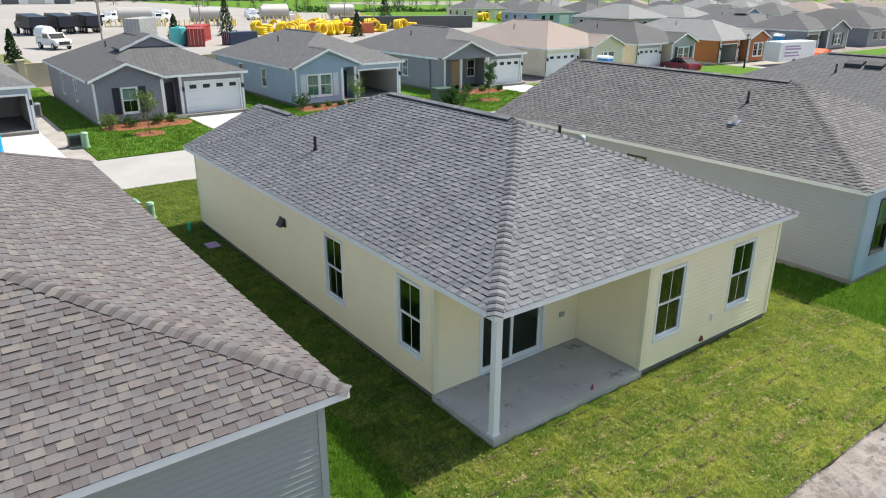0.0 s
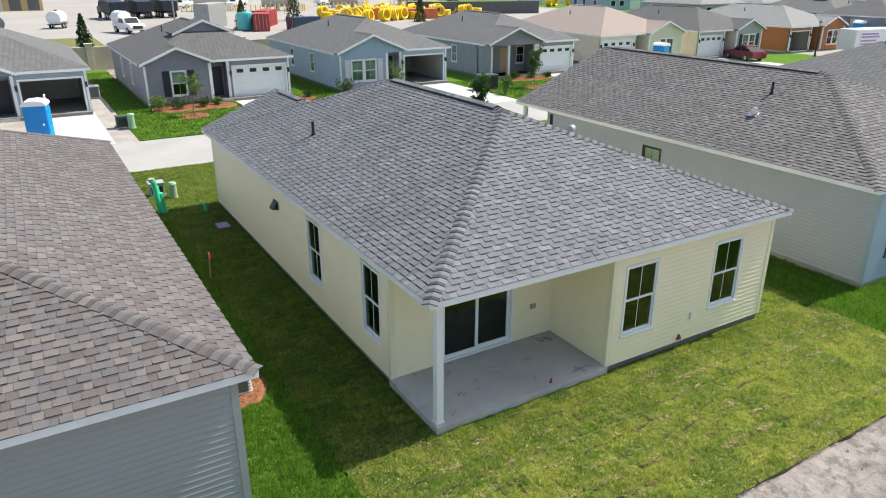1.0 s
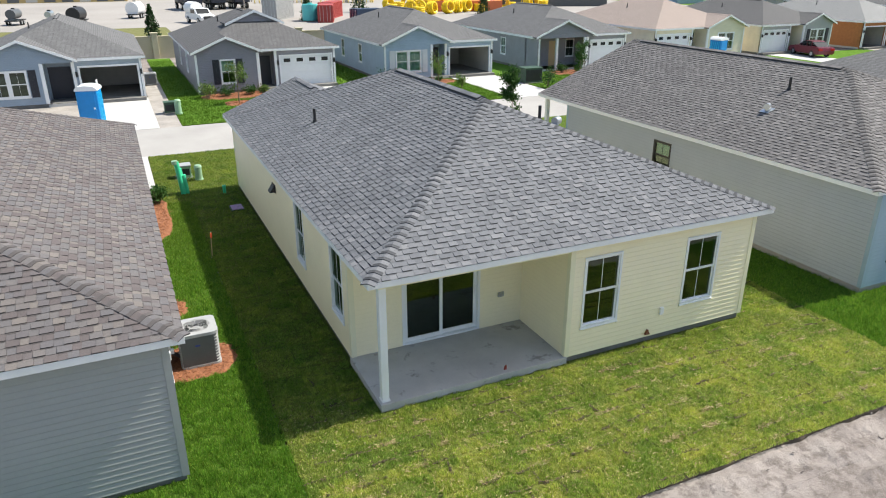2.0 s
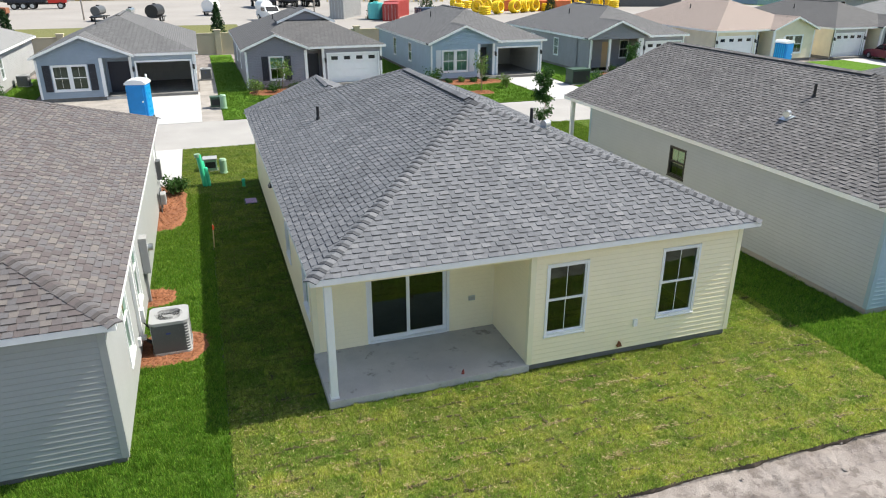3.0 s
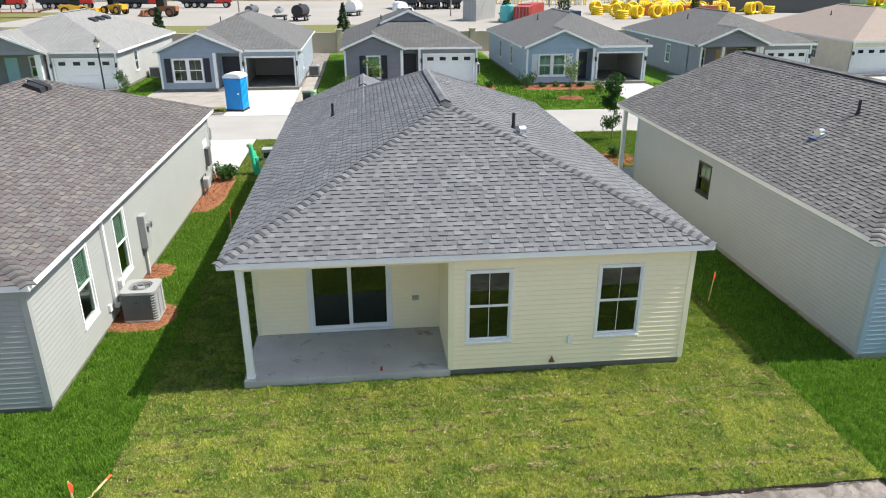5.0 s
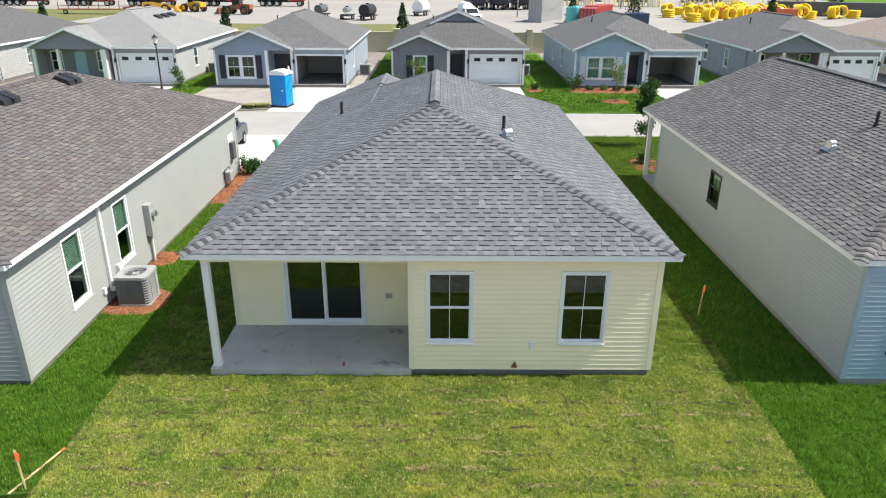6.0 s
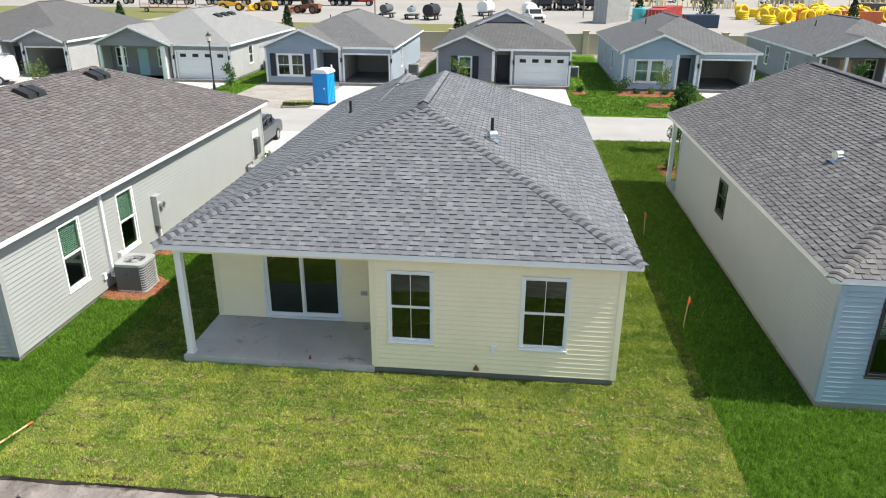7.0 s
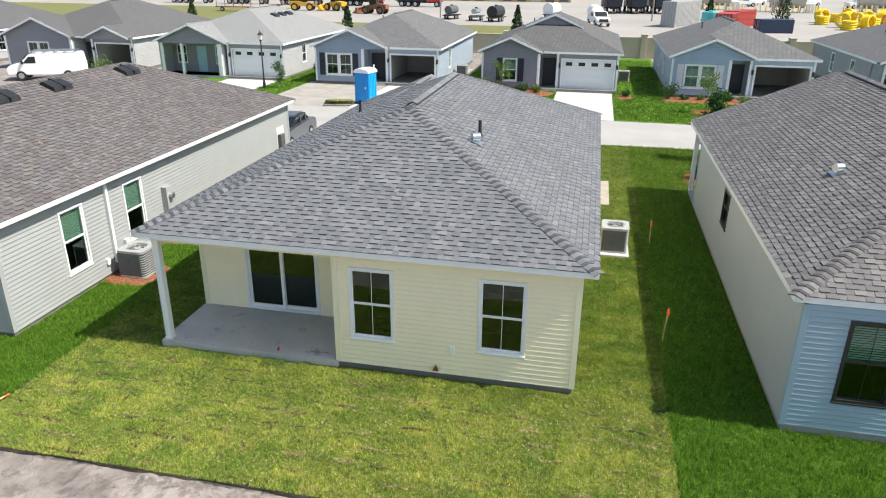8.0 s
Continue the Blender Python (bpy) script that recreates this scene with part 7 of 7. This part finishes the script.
# ---- far trees and houses ----
for k, (x, y, hh, r) in enumerate(((8.4, 80, 4.6, 1.3), (49.2, 134, 6.8, 2.0), (103, 164, 7.5, 2.4), (-11.5, 78, 4.3, 1.3), (-35.8, 85, 4.2, 1.4), (34.5, 116.5, 4.5, 1.6), (68, 118, 4.5, 1.5))):
    conifer(x, y, hh, r, 100 + k)
rngt = random.Random(5)
for k in range(64):
    a = k / 64
    x = 110 + 330 * a + rngt.uniform(-8, 8)
    y = 330 - 230 * a + rngt.uniform(-25, 25)
    conifer(x, y, rngt.uniform(5, 9), rngt.uniform(1.6, 2.8), 200 + k, "distant dark green conifer", 260)
for k in range(60):
    conifer(rngt.uniform(-250, 480), rngt.uniform(380, 620), rngt.uniform(6, 11), rngt.uniform(2.5, 4.5), 300 + k, "distant dark green tree", 160)


def hedge(x0, y0, x1, y1, hh, n, seed, label):
    """A belt of low bushes."""
    r = random.Random(seed)
    pts = [Vector((x0 + (x1 - x0) * (t := r.random()) + r.uniform(-3, 3), y0 + (y1 - y0) * t + r.uniform(-3, 3), r.uniform(0, hh) * (0.6 + 0.4 * math.sin(t * 40)))) for _ in range(n)]
    tagged(linked("bush_belt", leaves(pts, 0.55, r), LEAF_DARK), label, "bushes", kind="stuff")


hedge(118, 250, 300, 190, 2.2, 5000, 7, "belt of low green bushes")
hedge(-200, 545, 300, 560, 3.0, 7000, 8, "distant belt of green bushes")
FAR_WALLS = [LAP_WHITE, LAP_GREY, LAP_PALEBLUE, LAP_CREAM]
FAR_ROOFS = [FAR_GREY, FAR_DARK, FAR_GREY, FAR_DARK, FAR_PALE, FAR_TAN]


def cottage(x, y, rz, seed):
    """A distant house: hip roof, walls, windows, garage door and a dark porch."""
    r = random.Random(seed)
    h = thing("house", pose(x, y, 0, 0, 0, rz), r.choice(("distant single-storey house with hip roof", "distant house with shingle roof and garage")), "house", "distant houses")
    W, D = r.uniform(10, 13), r.uniform(13, 17)
    wm, rm = r.choice(FAR_WALLS), r.choice(FAR_ROOFS)
    part("wall", box(0, 0, -0.2, W, D, 2.72), wm, h)
    rf = hip_deck(h, -0.4, -0.4, W + 0.4, D + 0.4, 2.86, rm)
    fascia(h, -0.4, -0.4, W + 0.4, D + 0.4, 2.86)
    for u in (0.12, 0.34):
        w = part("window", box(W * u, -0.05, 0.9, W * u + 1.5, -0.003, 2.3), WHITE, h)
        part("pane", box(W * u + 0.1, -0.07, 1.0, W * u + 1.4, -0.052, 2.2), DARK_PANE, w)
    for u in (0.25, 0.55, 0.8):
        w = part("window", box(-0.05, D * u, 0.9, -0.003, D * u + 1.2, 2.3), WHITE, h)
        part("pane", box(-0.07, D * u + 0.1, 1.0, -0.052, D * u + 1.1, 2.2), DARK_PANE, w)
    part("garage_door", box(W * 0.62, -0.05, 0.0, W * 0.62 + 3.2, -0.003, 2.2), GARAGE_WHITE, h)


far_house("pale blue house with grey roof and white trim", 111.0, 64.0, 11.0, LAP_PALEBLUE, FAR_GREY, mirror=True, gablet=True, shutter=SHUT_NAVY, D=15)
far_house("dark grey house with open garage and grey roof", 105.2, 52.5, 11.0, LAP_GREY, FAR_DARK, garage="open", mirror=True, shutter=SHUT_NAVY, D=11)
for k in range(30):
    row, col = divmod(k, 10)
    cottage(118 + col * 15.5 + row * 9, 96 + row * 36 - col * 2.0, -4, 400 + k)
for k in range(8):
    cottage(122 + k * 15, 52 + (k % 2) * 3, -3, 450 + k)
for k in range(6):
    cottage(-78 - k * 15, GY, 0, 470 + k)
